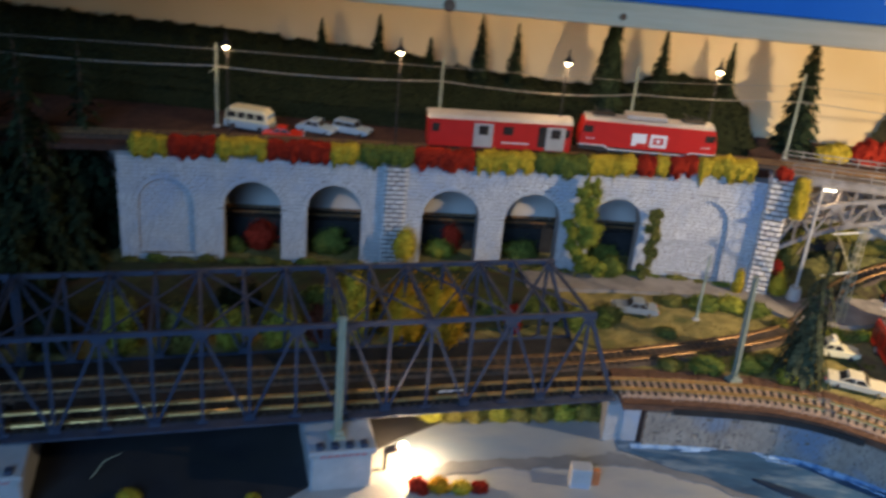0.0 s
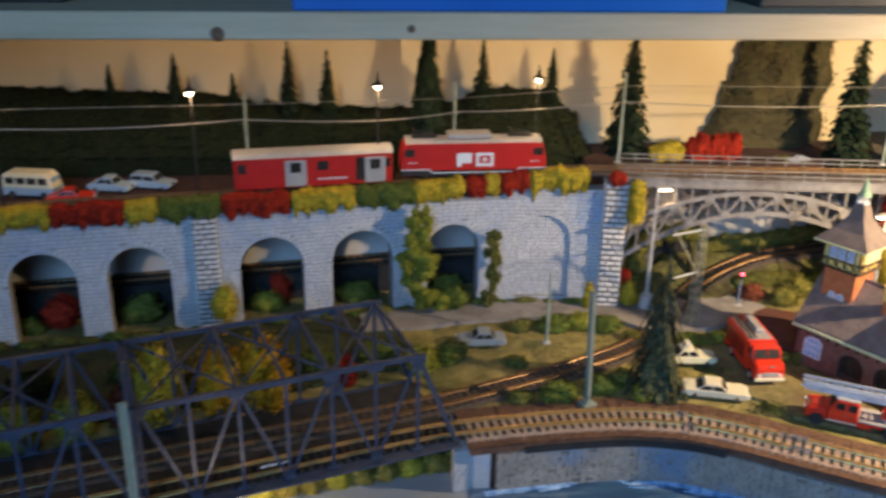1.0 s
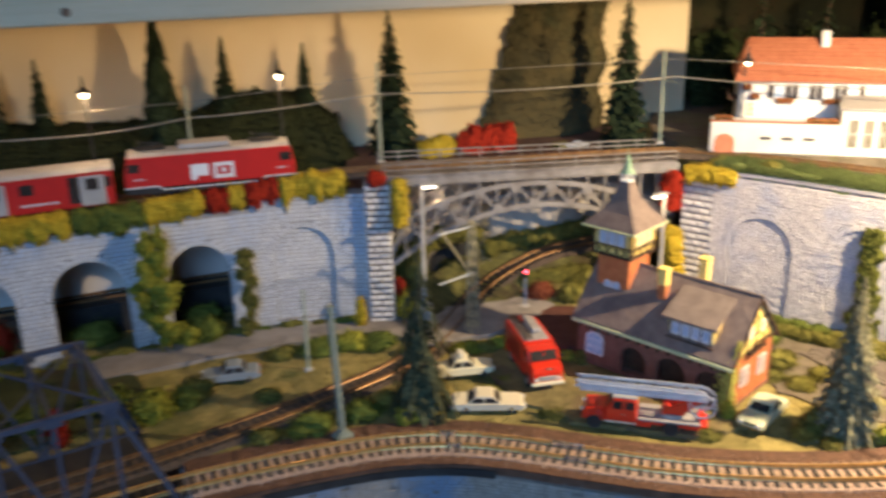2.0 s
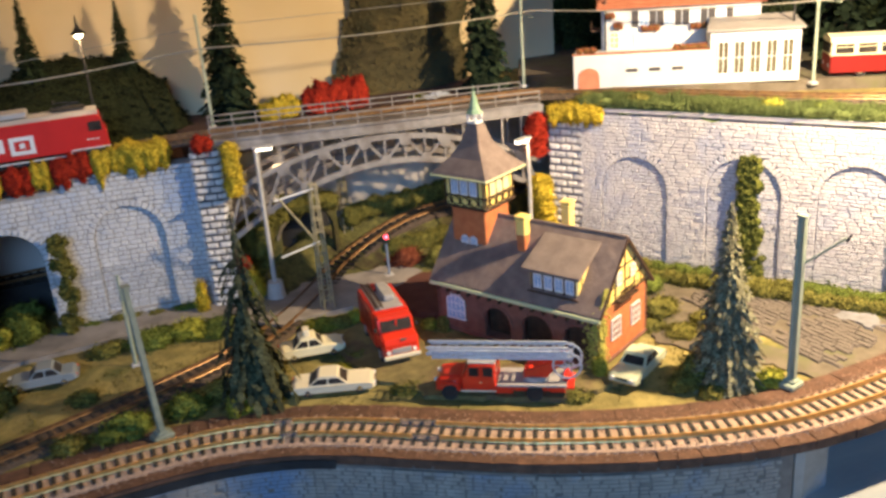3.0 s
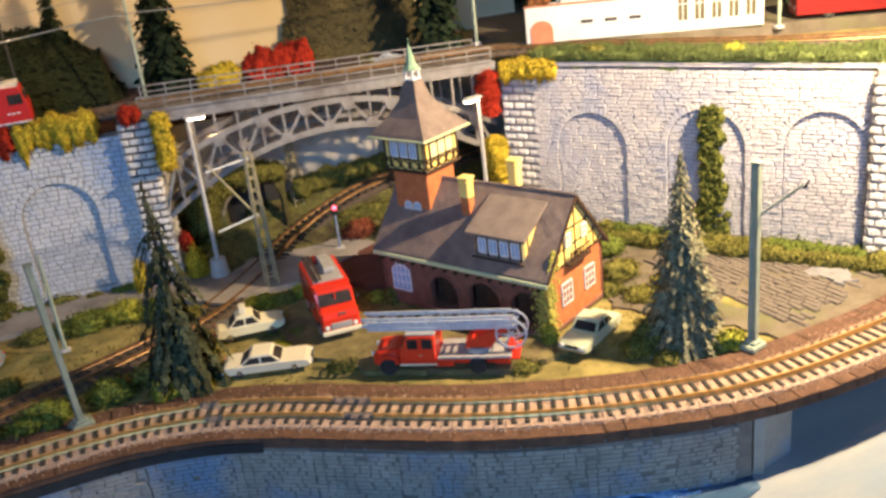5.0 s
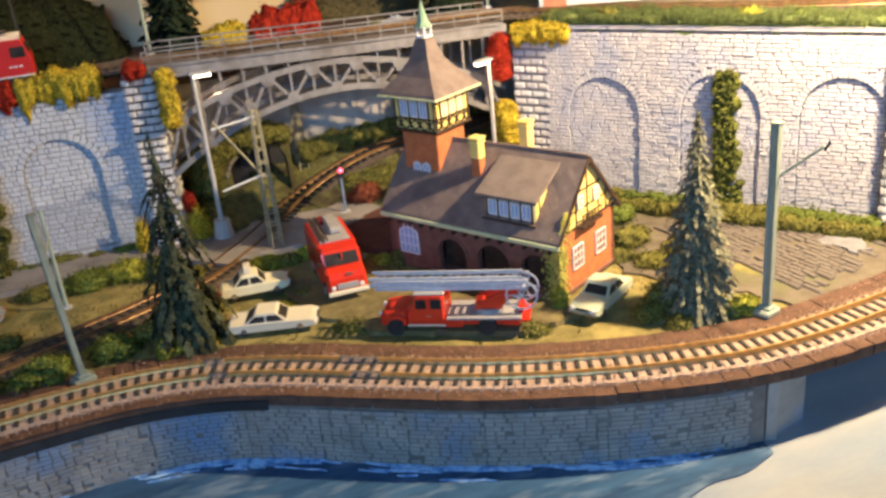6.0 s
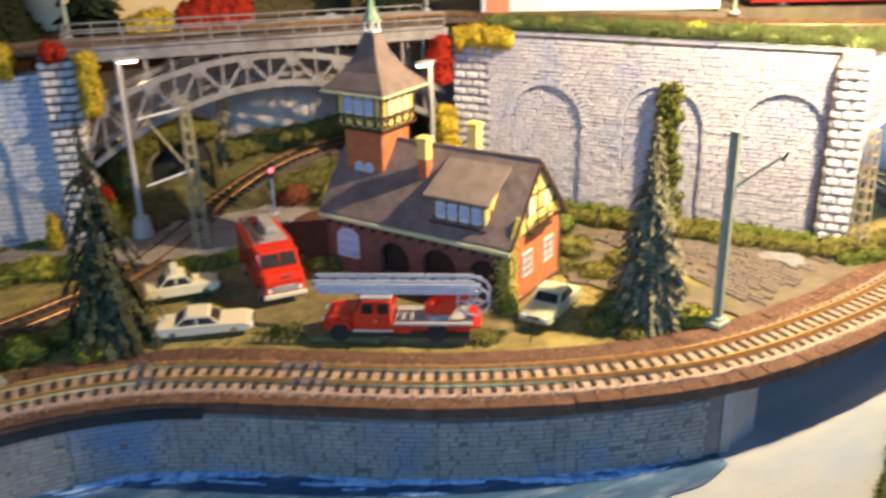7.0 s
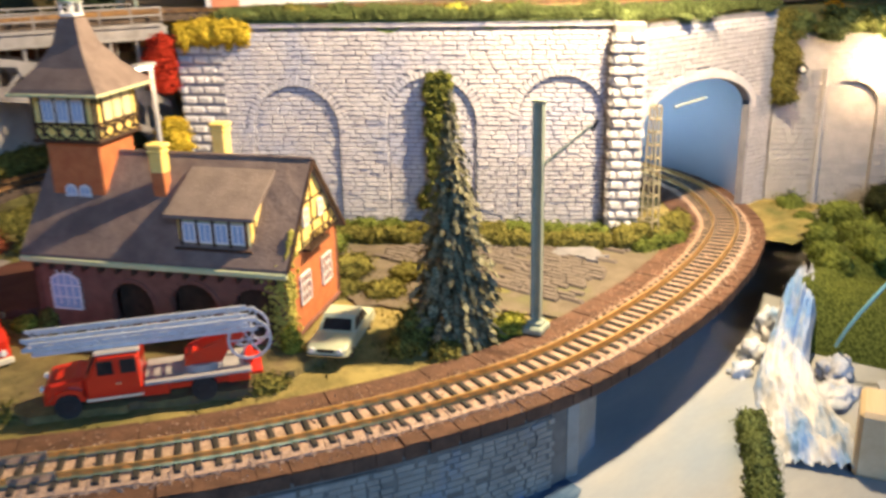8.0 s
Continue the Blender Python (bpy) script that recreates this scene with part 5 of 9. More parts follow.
# ---- masts, lamps, signals ----
def mast(at, height, arm, turn, label, foot=0.006, swing=0, paint=None):
    """A pale green H-section catenary mast with a stepped foot and a strut."""
    t = thing("catenary_mast", pose(*at, 0, 0, turn), label, "mast", "catenary masts of the lower line")
    paint = paint or MAST
    ax, ay = arm * math.cos(radians(swing)), arm * math.sin(radians(swing))
    part("foot", Mesh().box((0, 0, foot * 0.35), (0.014, 0.011, foot * 0.7), 0.001).box((0, 0, foot * 0.85), (0.0085, 0.0085, foot * 0.5), 0.001), paint, t)
    for s in (-1, 1):
        part("flange", Mesh().bar((0, s * 0.0022, foot * 0.8), (0, s * 0.0022, height), 0.0034, 0.0010), paint, t)
    part("web", Mesh().bar((0, 0, foot * 0.8), (0, 0, height), 0.0010, 0.0044), paint, t)
    part("cap", Mesh().box((0.0007, 0, height), (0.0052, 0.0062, 0.0012), 0.0003), paint, t)
    if arm:
        part("strut", Mesh().rod((0, 0, height * 0.72), (ax, ay, height * 0.90), 0.0009, n=6), paint, t)
        part("insulator", Mesh().rod((ax, ay, height * 0.88), (ax * 1.1, ay * 1.1, height * 0.92), 0.0010, 0.0007, 6), STEEL_DARK, t)
    return t


mast((0.731, 0.643, 0.0665), 0.1215, 0.026, 17, "pale green catenary mast with a bracket arm", swing=-65)
mast((0.331, 0.781, 0.0655), 0.112, 0.0, 17, "green catenary mast leaning slightly, shade put into its darker colour", paint=MAST_SHADED).rotation_euler.rotate_axis("Y", radians(-2))
mast((-0.030, 0.640, 0.0600), 0.112, 0.0, -60, "pale green catenary mast on the bridge pier")


def upper_mast(at, height, label):
    t = thing("wire_mast", pose(*at), label, "mast", "catenary masts of the upper line")
    part("post", Mesh().rod((0, 0, 0), (0, 0, height), 0.0016, 0.0012, 8), MAST, t)
    part("arm", Mesh().rod((0, 0, height * 0.72), (0, -0.026, height * 0.72), 0.0006, n=5), MAST, t)
    part("foot", Mesh().box((0, 0, 0.0015), (0.007, 0.007, 0.003), 0.0008), POST_GREY, t)
    return t


for x, y, h in ((-0.228, 1.005, 0.095), (0.020, 1.040, 0.095), (0.240, 1.050, 0.10), (0.421, 1.036, 0.10), (0.715, 1.010, 0.095), (0.915, 0.845, 0.10)):
    upper_mast((x, y, upper_z(x) - 0.001), h, "slim pale catenary post of the upper line")
upper_mast((0.320, 0.900, 0.0655), 0.078, "slim pale post beside the road")


def street_lamp(at, height, turn, label):
    t = thing("street_lamp", pose(*at, 0, 0, turn), label, "lamp", "lit street lamps")
    part("foot", Mesh().rod((0, 0, 0), (0, 0, height - 0.1205), 0.0085, 0.0065, 12), POST_GREY, t)
    part("post", Mesh().rod((0, 0, 0.002), (0, 0, height), 0.0022, 0.0014, 10), POST_GREY, t)
    part("head", Mesh().box((0.006, 0, height + 0.0012), (0.017, 0.007, 0.0022), 0.0008), POST_GREY, t)
    part("lamp_glass", Mesh().box((0.0075, 0, height - 0.0007), (0.0135, 0.0055, 0.0018), 0.0006), TUBE, t, "glowing white lamp head")
    return t


street_lamp((0.4455, 0.970, 0.069), 0.1365, -6, "lit white street lamp on a light grey post")
street_lamp((0.675, 0.921, 0.066), 0.1225, 200, "lit white street lamp on a light grey post beside the pier")


def bell_lamp(at, height, label):
    t = thing("bell_lamp", pose(*at), label, "lamp", "lit bell lamps of the upper line")
    part("post", Mesh().rod((0, 0, 0), (0, 0, height), 0.0011, 0.0008, 8), STEEL_DARK, t)
    part("foot", Mesh().rod((0, 0, 0), (0, 0, 0.004), 0.0028, 0.0016, 8), STEEL_DARK, t)
    m = Mesh()
    rings = []
    for z, r0 in ((0.004, 0.0008), (0.0, 0.0018), (-0.003, 0.0042), (-0.0046, 0.0062), (-0.0050, 0.0060)):
        rings.append([(r0 * math.cos(k * math.pi / 6), -0.004 + r0 * math.sin(k * math.pi / 6), height - 0.002 + z) for k in range(12)])
    part("shade", m.loft(rings), STEEL_DARK, t)
    part("bulb", Mesh().loft([[(q * math.cos(k * math.pi / 5), -0.004 + q * math.sin(k * math.pi / 5), height + z) for k in range(10)] for z, q in ((-0.0060, 0.0016), (-0.0078, 0.0033), (-0.0096, 0.0030), (-0.0108, 0.0012))]), BULB, t, "glowing bulb")
    part("finial", Mesh().rod((0, -0.004, height), (0, -0.004, height + 0.008), 0.0014, 0.0003, 7), STEEL_DARK, t)
    return t


for x, y, z in ((-0.205, 0.965, 0.308), (-0.024, 0.980, 0.316), (0.156, 1.014, 0.314), (0.326, 1.036, 0.316), (0.775, 0.958, 0.312), (0.905, 0.862, 0.312)):
    bell_lamp((x, y, upper_z(x) - 0.002), z - upper_z(x) + 0.002, "lit bell-shaped lamp on a thin black post")


def signal(at, height):
    t = thing("railway_signal", pose(*at), "small blue-grey railway signal showing red", "signal")
    part("foot", Mesh().box((0, 0, 0.0015), (0.009, 0.009, 0.003), 0.0008), POST_GREY, t)
    part("post", Mesh().rod((0, 0, 0.002), (0, 0, height - 0.004), 0.0011, n=8), mat("blue_grey_post", (0.16, 0.20, 0.30), (0.2, 0.25, 0.34), 100, 0.5), t)
    part("head", Mesh().box((0, 0, height), (0.0050, 0.0030, 0.0105), 0.0008), BLACKPAINT, t)
    part("lens", Mesh().rod((0, -0.0014, height + 0.002), (0, -0.0026, height + 0.002), 0.0020, 0.0016, 10), REDLIGHT, t, "glowing red lens")
    return t


signal((0.550, 0.967, 0.0675), 0.038)


def lattice_mast(at, height, turn, arm, label):
    t = thing("lattice_mast", pose(*at, 0, 0, turn), label, "mast")
    h = 0.0045
    for sx in (-1, 1):
        for sy in (-1, 1):
            part("leg", Mesh().bar((sx * h, sy * h, 0), (sx * h * 0.55, sy * h * 0.55, height), 0.0011, 0.0011), LATTICE, t)
    n = 11
    for i in range(n):
        z0, z1 = height * i / n, height * (i + 1) / n
        for a in range(4):
            k0, k1 = h * (1 - 0.45 * i / n), h * (1 - 0.45 * (i + 1) / n)
            c = ((-1, -1), (1, -1), (1, 1), (-1, 1))
            p, q = c[a], c[(a + 1) % 4]
            part("lattice", Mesh().bar((p[0] * k1, p[1] * k1, z1), (q[0] * k1, q[1] * k1, z1), 0.0008, 0.0009), LATTICE, t)
    if arm:
        part("arm", Mesh().rod((0, 0, height * 0.96), (-arm, 0, height * 0.93), 0.0008, n=6), WHITE_LABEL, t, "pale horizontal arm")
        part("arm", Mesh().rod((0, 0, height * 0.52), (-arm * 0.95, 0, height * 0.98), 0.0009, n=6), LATTICE, t)
        part("arm", Mesh().rod((0, 0, height * 0.55), (-arm, 0, height * 0.50), 0.0008, n=6), WHITE_LABEL, t, "pale horizontal arm")
    return t


lattice_mast((0.481, 0.924, 0.068), 0.113, 8, 0.034, "ochre lattice catenary mast with pale arms")
lattice_mast((0.535, 1.055, 0.078), 0.085, 8, 0.0, "ochre lattice mast behind the crossing")
tunnel_mast = lattice_mast((0.8905, 0.6770, 0.066), 0.093, 184, 0.0, "ochre lattice mast with a pale bar before the tunnel")
part("arm", Mesh().rod((-0.022, 0.002, 0.089), (-0.062, 0.005, 0.090), 0.0007, n=6), MAST, tunnel_mast, "pale horizontal arm")


def wire(points, radius=0.00045):
    c = bpy.data.curves.new("overhead_wire", "CURVE")
    c.dimensions, c.bevel_depth, c.bevel_resolution = "3D", radius, 1
    s = c.splines.new("POLY")
    s.points.add(len(points) - 1)
    for p, q in zip(s.points, points):
        p.co = (*q, 1)
    c.materials.append(WIRE)
    return new("overhead_wire", c)


zs = 0.0735
pts = []
for (x0, y0), (x1, y1) in zip(((-0.5, 0.96), (-0.228, 0.985), (0.020, 1.014), (0.240, 1.024), (0.421, 1.010), (0.715, 0.984), (0.915, 0.82), (1.3, 0.70)), ((-0.228, 0.985), (0.020, 1.014), (0.240, 1.024), (0.421, 1.010), (0.715, 0.984), (0.915, 0.82), (1.3, 0.70), (1.5, 0.65))):
    for k in range(8):
        t = k / 8
        x = x0 + (x1 - x0) * t
        pts.append((x, y0 + (y1 - y0) * t, upper_z(x) + zs - 0.004 * math.sin(math.pi * t)))
tagged(wire(pts, 0.0006), "sagging pale overhead wire of the upper line", "wire")
tagged(wire([(x, y + 0.001, z + 0.016 + 0.002 * math.sin(i)) for i, (x, y, z) in enumerate(pts)][::8], 0.0003), "thin carrying wire above the overhead line", "wire")


# ---- fire station ----
def quad_panel(m, corners, thick, n):
    """A flat panel given by its corners, thickened along n."""
    k = len(corners)
    vs = [Vector(c) for c in corners] + [Vector(c) + Vector(n) * thick for c in corners]
    m.add(vs, [tuple(range(k)), tuple(reversed(range(k, 2 * k)))] + [(i, (i + 1) % k, k + (i + 1) % k, k + i) for i in range(k)])
    return m


def little_window(parent, m, w, h, bars_x, bars_z, arched=False, name="window", frame_mat=WINDOW_W, pane_mat=PANE, deep=0.0008):
    """A framed window in the plane y = 0 of m, looking to -y."""
    win = new(name)
    win.empty_display_size = 0.004
    win.parent = parent
    win.matrix_basis = m
    if arched:
        ring = [(-w / 2, -h / 2), (w / 2, -h / 2), (w / 2, h * 0.25)] + [(w / 2 * math.cos(t), h * 0.25 + h * 0.25 * math.sin(t)) for t in [k * math.pi / 8 for k in range(1, 8)]] + [(-w / 2, h * 0.25)]
    else:
        ring = [(-w / 2, -h / 2), (w / 2, -h / 2), (w / 2, h / 2), (-w / 2, h / 2)]
    part("pane", quad_panel(Mesh(), [(x, -0.0004, z) for x, z in ring], 0.0003, (0, 1, 0)), pane_mat, win)
    fr = Mesh()
    for (x0, z0), (x1, z1) in zip(ring, ring[1:] + ring[:1]):
        fr.bar((x0, -deep / 2, z0), (x1, -deep / 2, z1), deep, 0.0009) if abs(z1 - z0) < abs(x1 - x0) else fr.box(((x0 + x1) / 2, -deep / 2, (z0 + z1) / 2), (0.0009, deep, abs(z1 - z0) + 0.0006))
    for i in range(1, bars_x + 1):
        x = -w / 2 + w * i / (bars_x + 1)
        fr.box((x, -deep / 2, (h * 0.25 if arched else 0) * 0.4), (0.0006, deep * 0.9, h * (1.3 if arched else 1) * 0.75 if arched else h))
    for i in range(1, bars_z + 1):
        z = -h / 2 + h * i / (bars_z + 1)
        fr.box((0, -deep / 2, z), (w, deep * 0.9, 0.0006))
    part("window_frame", fr, frame_mat, win)
    return win


def fire_station():
    # local x runs along the front from its right corner, local y into the house
    h = thing("fire_station", pose(0.630, 0.722, 0.067) @ Matrix(((-0.512, 0.859, 0, 0), (0.859, 0.512, 0, 0), (0, 0, 1, 0), (0, 0, 0, 1))), "brick fire station with half-timbered gable, tower and brown roof", "house")
    L, W, E, R = 0.146, 0.074, 0.045, 0.088
    # front wall with three arched doorways
    m = Mesh()
    face = [(i * 0.001, 0.0) for i in range(int(L * 1000) + 1)]
    doors = [(0.0160, 0.0135, 0.0175, -0.001, 1), (0.0520, 0.0135, 0.0175, -0.001, 1), (0.0880, 0.0125, 0.0165, -0.001, 1)]
    wall_layer(m, face, 0.0, E, 0.0, 0.004, doors)
    part("front_wall", m, BRICK_SHADED, h, "brick front with arched doorways, its shade put into the dark red")
    for c, hw, sp, zb, o in doors:
        for k in range(9):
            a0, a1 = math.pi * (k + 0.06) / 9, math.pi * (k + 0.94) / 9
            part("arch_brick", Mesh().add([(c + math.cos(a) * q, y, sp + math.sin(a) * q) for y in (-0.0009, 0.001) for a, q in ((a0, hw), (a1, hw), (a1, hw + 0.0022), (a0, hw + 0.0022))], [(0, 1, 2, 3), (4, 7, 6, 5), (0, 4, 5, 1), (2, 6, 7, 3), (1, 5, 6, 2), (0, 3, 7, 4)]), BRICK_SHADED, h)
        part("garage_door", Mesh().box((c, 0.010, 0.015), (hw * 2.2, 0.0016, 0.032), 0.0004), TIMBER, h, "dark recessed garage door")
    part("plinth", Mesh().box((L / 2, 0.037, 0.0015), (L + 0.002, W + 0.002, 0.003), 0.0006), BRICK_SHADED, h)
    # gable wall at x = 0, brick below, half-timber above
    gable = quad_panel(Mesh(), [(0, 0, 0), (0, W, 0), (0, W, E), (0, 0, E)], 0.004, (1, 0, 0))
    part("gable_wall", gable, BRICK, h, "orange brick gable wall, lit copy of the front's brick")
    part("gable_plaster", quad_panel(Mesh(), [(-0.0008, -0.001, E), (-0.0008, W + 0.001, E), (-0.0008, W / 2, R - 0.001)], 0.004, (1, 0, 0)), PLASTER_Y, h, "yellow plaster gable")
    part("rear_wall", quad_panel(Mesh(), [(0, W, 0), (L, W, 0), (L, W, E), (0, W, E)], 0.004, (0, -1, 0)), BRICK_SHADED, h)
    part("far_gable", quad_panel(Mesh(), [(L, 0, 0), (L, W, 0), (L, W, E), (L, W / 2, R), (L, 0, E)], 0.004, (-1, 0, 0)), BRICK_SHADED, h)
    beams = [((0, E + 0.0006), (W, E + 0.0006)), ((0.011, E + 0.0115), (W - 0.011, E + 0.0115)), ((0.021, E + 0.0235), (W - 0.021, E + 0.0235))]
    beams += [((y, E), (y, E + min(y, W - y) * 1.12)) for y in (0.013, 0.0225, 0.037, 0.0515, 0.061)]
    beams += [((0.013, E), (0.0045, E + 0.0045)), ((0.061, E), (0.0695, E + 0.0045))]
    for (y0, z0), (y1, z1) in beams:
        part("timber_beam", Mesh().bar((-0.0010, y0, z0), (-0.0010, y1, z1), 0.0010, 0.0010) if y0 != y1 else Mesh().box((-0.0010, y0, (z0 + z1) / 2), (0.0010, 0.0009, z1 - z0)), TIMBER, h)
    for y in (0.024, 0.054):
        little_window(h, pose(-0.0004, y, 0.024, 0, 0, -90), 0.0125, 0.0155, 2, 2, pane_mat=PANE_BROWN)
    for y in (0.027, 0.0475):
        little_window(h, pose(-0.0016, y, E + 0.0165, 0, 0, -90), 0.006, 0.0085, 1, 1, frame_mat=WINDOW_W, pane_mat=PLASTER_Y)
    bal = Mesh()
    for k in range(7):
        bal.box((-0.005, 0.025 + k * 0.004, E + 0.004), (0.0006, 0.0006, 0.008))
    bal.box((-0.005, 0.037, E + 0.0080), (0.0008, 0.026, 0.0008)).box((-0.0030, 0.037, E - 0.0006), (0.0050, 0.027, 0.0012))
    part("balcony", bal, TIMBER, h, "dark wooden balcony rail")
    little_window(h, pose(0.127, -0.0004, 0.0215), 0.017, 0.020, 3, 2, True)
    # roof slabs
    o = 0.0035
    sl = (R - E) / (W / 2)
    for sy, nm in ((1, "roof_front"), (-1, "roof_rear")):
        y0, y1 = (-o, W / 2) if sy > 0 else (W + o, W / 2)
        rf = Mesh()
        nx = 26
        vs, fs = [], []
        for i in range(nx + 1):
            for j in range(11):
                x = -o + (L + 2 * o) * i / nx
                y = y0 + (y1 - y0) * j / 10
                z = R - abs(y - W / 2) * sl + 0.0004 * noise.noise(Vector((x * 300, y * 300, 0)))
                vs.append((x, y, z + 0.0022))
        for i in range(nx):
            for j in range(10):
                a = i * 11 + j
                fs.append((a, a + 11, a + 12, a + 1))
        n = len(vs)
        base = [(x, y, z - 0.0022) for x, y, z in vs]
        fs2 = [tuple(q + n for q in reversed(f)) for f in fs]
        rim = []
        for i in range(nx):
            for row in (0, 10):
                a, b = i * 11 + row, (i + 1) * 11 + row
                rim.append((a, b, b + n, a + n))
        for j in range(10):
            for col in (0, nx):
                a, b = col * 11 + j, col * 11 + j + 1
                rim.append((a, b, b + n, a + n))
        rf.add(vs + base, fs + fs2 + rim)
        part(nm, rf, ROOF_BROWN, h, "weathered brown roof")
    part("ridge", Mesh().rod((-o, W / 2, R + 0.0022), (L + o, W / 2, R + 0.0022), 0.0011, n=6), ROOF_BROWN, h)
    part("gutter", Mesh().box((L / 2, -o - 0.0006, E - 0.0050), (L + 2 * o, 0.0020, 0.0030), 0.0005), TRIM_GREEN, h, "pale green eaves board")
    for k in range(15):
        part("bracket", Mesh().box((0.004 + k * (L - 0.008) / 14, -0.0024, E - 0.0082), (0.0016, 0.0050, 0.0040), 0.0004), TIMBER, h)
    for y0, y1, z0, z1 in ((-o, W / 2, E - o * sl, R), (W + o, W / 2, E - o * sl, R)):
        part("bargeboard", Mesh().bar((-o - 0.0004, y0, z0 + 0.0012), (-o - 0.0004, y1, z1 + 0.0012), 0.0010, 0.0018), TIMBER, h)
    # ivy on the corner of the gable
    r = rng(3)
    iv = Mesh()
    for _ in range(1100):
        z = r.uniform(0, 0.060)
        y = abs(r.gauss(0, 0.0050)) - 0.001 + max(0, z - 0.045) * 0.6
        x = -0.0008 - abs(r.gauss(0, 0.0008))
        if r.random() < 0.35 and z < 0.045:
            x, y = abs(r.gauss(0, 0.005)), -0.001 - abs(r.gauss(0, 0.0006))
        s = r.uniform(0.0007, 0.0016)
        iv.box((x, y, z), (s, s, s * 0.6), 0, pose(0, 0, 0, r.uniform(0, 90), r.uniform(0, 90), 0))
    part("ivy", iv, IVY, h, "yellow-green ivy on the corner")
    # dormer
    d0, d1, dy = 0.017, 0.060, 0.005
    part("dormer_front", Mesh().box(((d0 + d1) / 2, dy, 0.0575), (d1 - d0 - 0.004, 0.0020, 0.0155), 0.0004), TRIM_GREEN, h, "pale green dormer front")
    for x in (d0 + 0.002, d1 - 0.002):
        part("dormer_cheek", quad_panel(Mesh(), [(x - 0.0008, dy, 0.0500), (x - 0.0008, dy, 0.0655), (x - 0.0008, dy + 0.021, 0.0755)], 0.0016, (1, 0, 0)), PLASTER_Y, h, "yellow timbered dormer cheek")
        part("cheek_beam", Mesh().box((x - (0.001 if x < 0.04 else -0.001), dy + 0.004, 0.0625), (0.0008, 0.0010, 0.011)).bar((x - (0.001 if x < 0.04 else -0.001), dy, 0.0655), (x - (0.001 if x < 0.04 else -0.001), dy + 0.018, 0.0735), 0.0008, 0.0012), TIMBER, h)
    rf = Mesh()
    rf.add([(d0 - 0.003, dy - 0.006, 0.0660), (d1 + 0.003, dy - 0.006, 0.0660), (d1 + 0.002, 0.0315, 0.0830), (d0 - 0.002, 0.0315, 0.0830),
            (d0 - 0.003, dy - 0.006, 0.0680), (d1 + 0.003, dy - 0.006, 0.0680), (d1 + 0.002, 0.0315, 0.0850), (d0 - 0.002, 0.0315, 0.0850)],
           [(3, 2, 1, 0), (4, 5, 6, 7), (0, 1, 5, 4), (1, 2, 6, 5), (2, 3, 7, 6), (3, 0, 4, 7)])
    part("dormer_roof", rf, mat("dusty_roof", (0.16, 0.125, 0.11), (0.21, 0.165, 0.145), 120, 0.8, bump=0.4, bscale=600, grain=0.1), h, "dusty brown dormer roof")
    for k in range(4):
        little_window(h, pose(d0 + 0.0078 + k * 0.0090, dy - 0.0012, 0.0580), 0.0064, 0.0100, 1, 0, frame_mat=WINDOW_W)
    for k in range(5):
        part("dormer_post", Mesh().box((d0 + 0.0033 + k * 0.0090, dy - 0.0014, 0.0578), (0.0014, 0.0012, 0.0150)), TIMBER, h)
    part("dormer_sill", Mesh().box(((d0 + d1) / 2, dy - 0.0024, 0.0495), (d1 - d0, 0.0030, 0.0014), 0.0003), TIMBER, h)
    # chimneys
    for x, y, top in ((0.0765, 0.0235, 0.0975), (0.056, 0.054, 0.103)):
        part("chimney", Mesh().box((x, y, 0.072), (0.0074, 0.0068, 0.024), 0.0005), BRICK, h, "brick chimney foot")
        part("chimney_head", Mesh().box((x, y, (0.083 + top) / 2), (0.0080, 0.0074, top - 0.083), 0.0008).box((x, y, top - 0.003), (0.0092, 0.0086, 0.0010), 0.0003).box((x, y, top), (0.0098, 0.0092, 0.0022), 0.0006), PLASTER_Y, h, "yellow chimney head")
    # tower
    tx, ty, tw = 0.1245, 0.0355, 0.032
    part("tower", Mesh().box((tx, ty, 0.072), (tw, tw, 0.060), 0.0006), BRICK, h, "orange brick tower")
    for k in (-1, 1):
        little_window(h, pose(tx + k * 0.0042, ty - tw / 2 - 0.0004, 0.070), 0.0060, 0.0100, 1, 1, True)
    little_window(h, pose(tx - tw / 2 - 0.0004, ty, 0.0800, 0, 0, -90), 0.0050, 0.0080, 1, 1, True, pane_mat=PLASTER_Y)
    uw = 0.0375
    part("tower_room", Mesh().box((tx, ty, 0.1120), (uw, uw, 0.0260), 0.0006), PLASTER_Y, h, "half-timbered tower room")
    part("tower_ledge", Mesh().box((tx, ty, 0.0995), (uw + 0.003, uw + 0.003, 0.0020), 0.0005), TIMBER, h)
    for m in (pose(tx, ty - uw / 2, 0.112), pose(tx - uw / 2, ty, 0.112, 0, 0, -90), pose(tx + uw / 2, ty, 0.112, 0, 0, 90), pose(tx, ty + uw / 2, 0.112, 0, 0, 180)):
        for k in range(3):
            side = m.translation.x < tx - 0.01 or m.translation.x > tx + 0.01
            little_window(h, m @ pose(-0.0088 + k * 0.0088, -0.0003, 0.0036), 0.0062, 0.0112, 1, 0, frame_mat=PANE_LIT if side else WINDOW_W, pane_mat=PANE_LIT if side else PANE)
        for x in (-0.0180, -0.0132, -0.0044, 0.0044, 0.0132, 0.0180):
            part("timber_post", Mesh().box((x, -0.0005, 0.0012), (0.0009, 0.0010, 0.0240)), TIMBER, h, at=m)
        for z in (-0.0122, -0.0036, 0.0112):
            part("timber_rail", Mesh().box((0, -0.0005, z), (uw, 0.0010, 0.0009)), TIMBER, h, at=m)
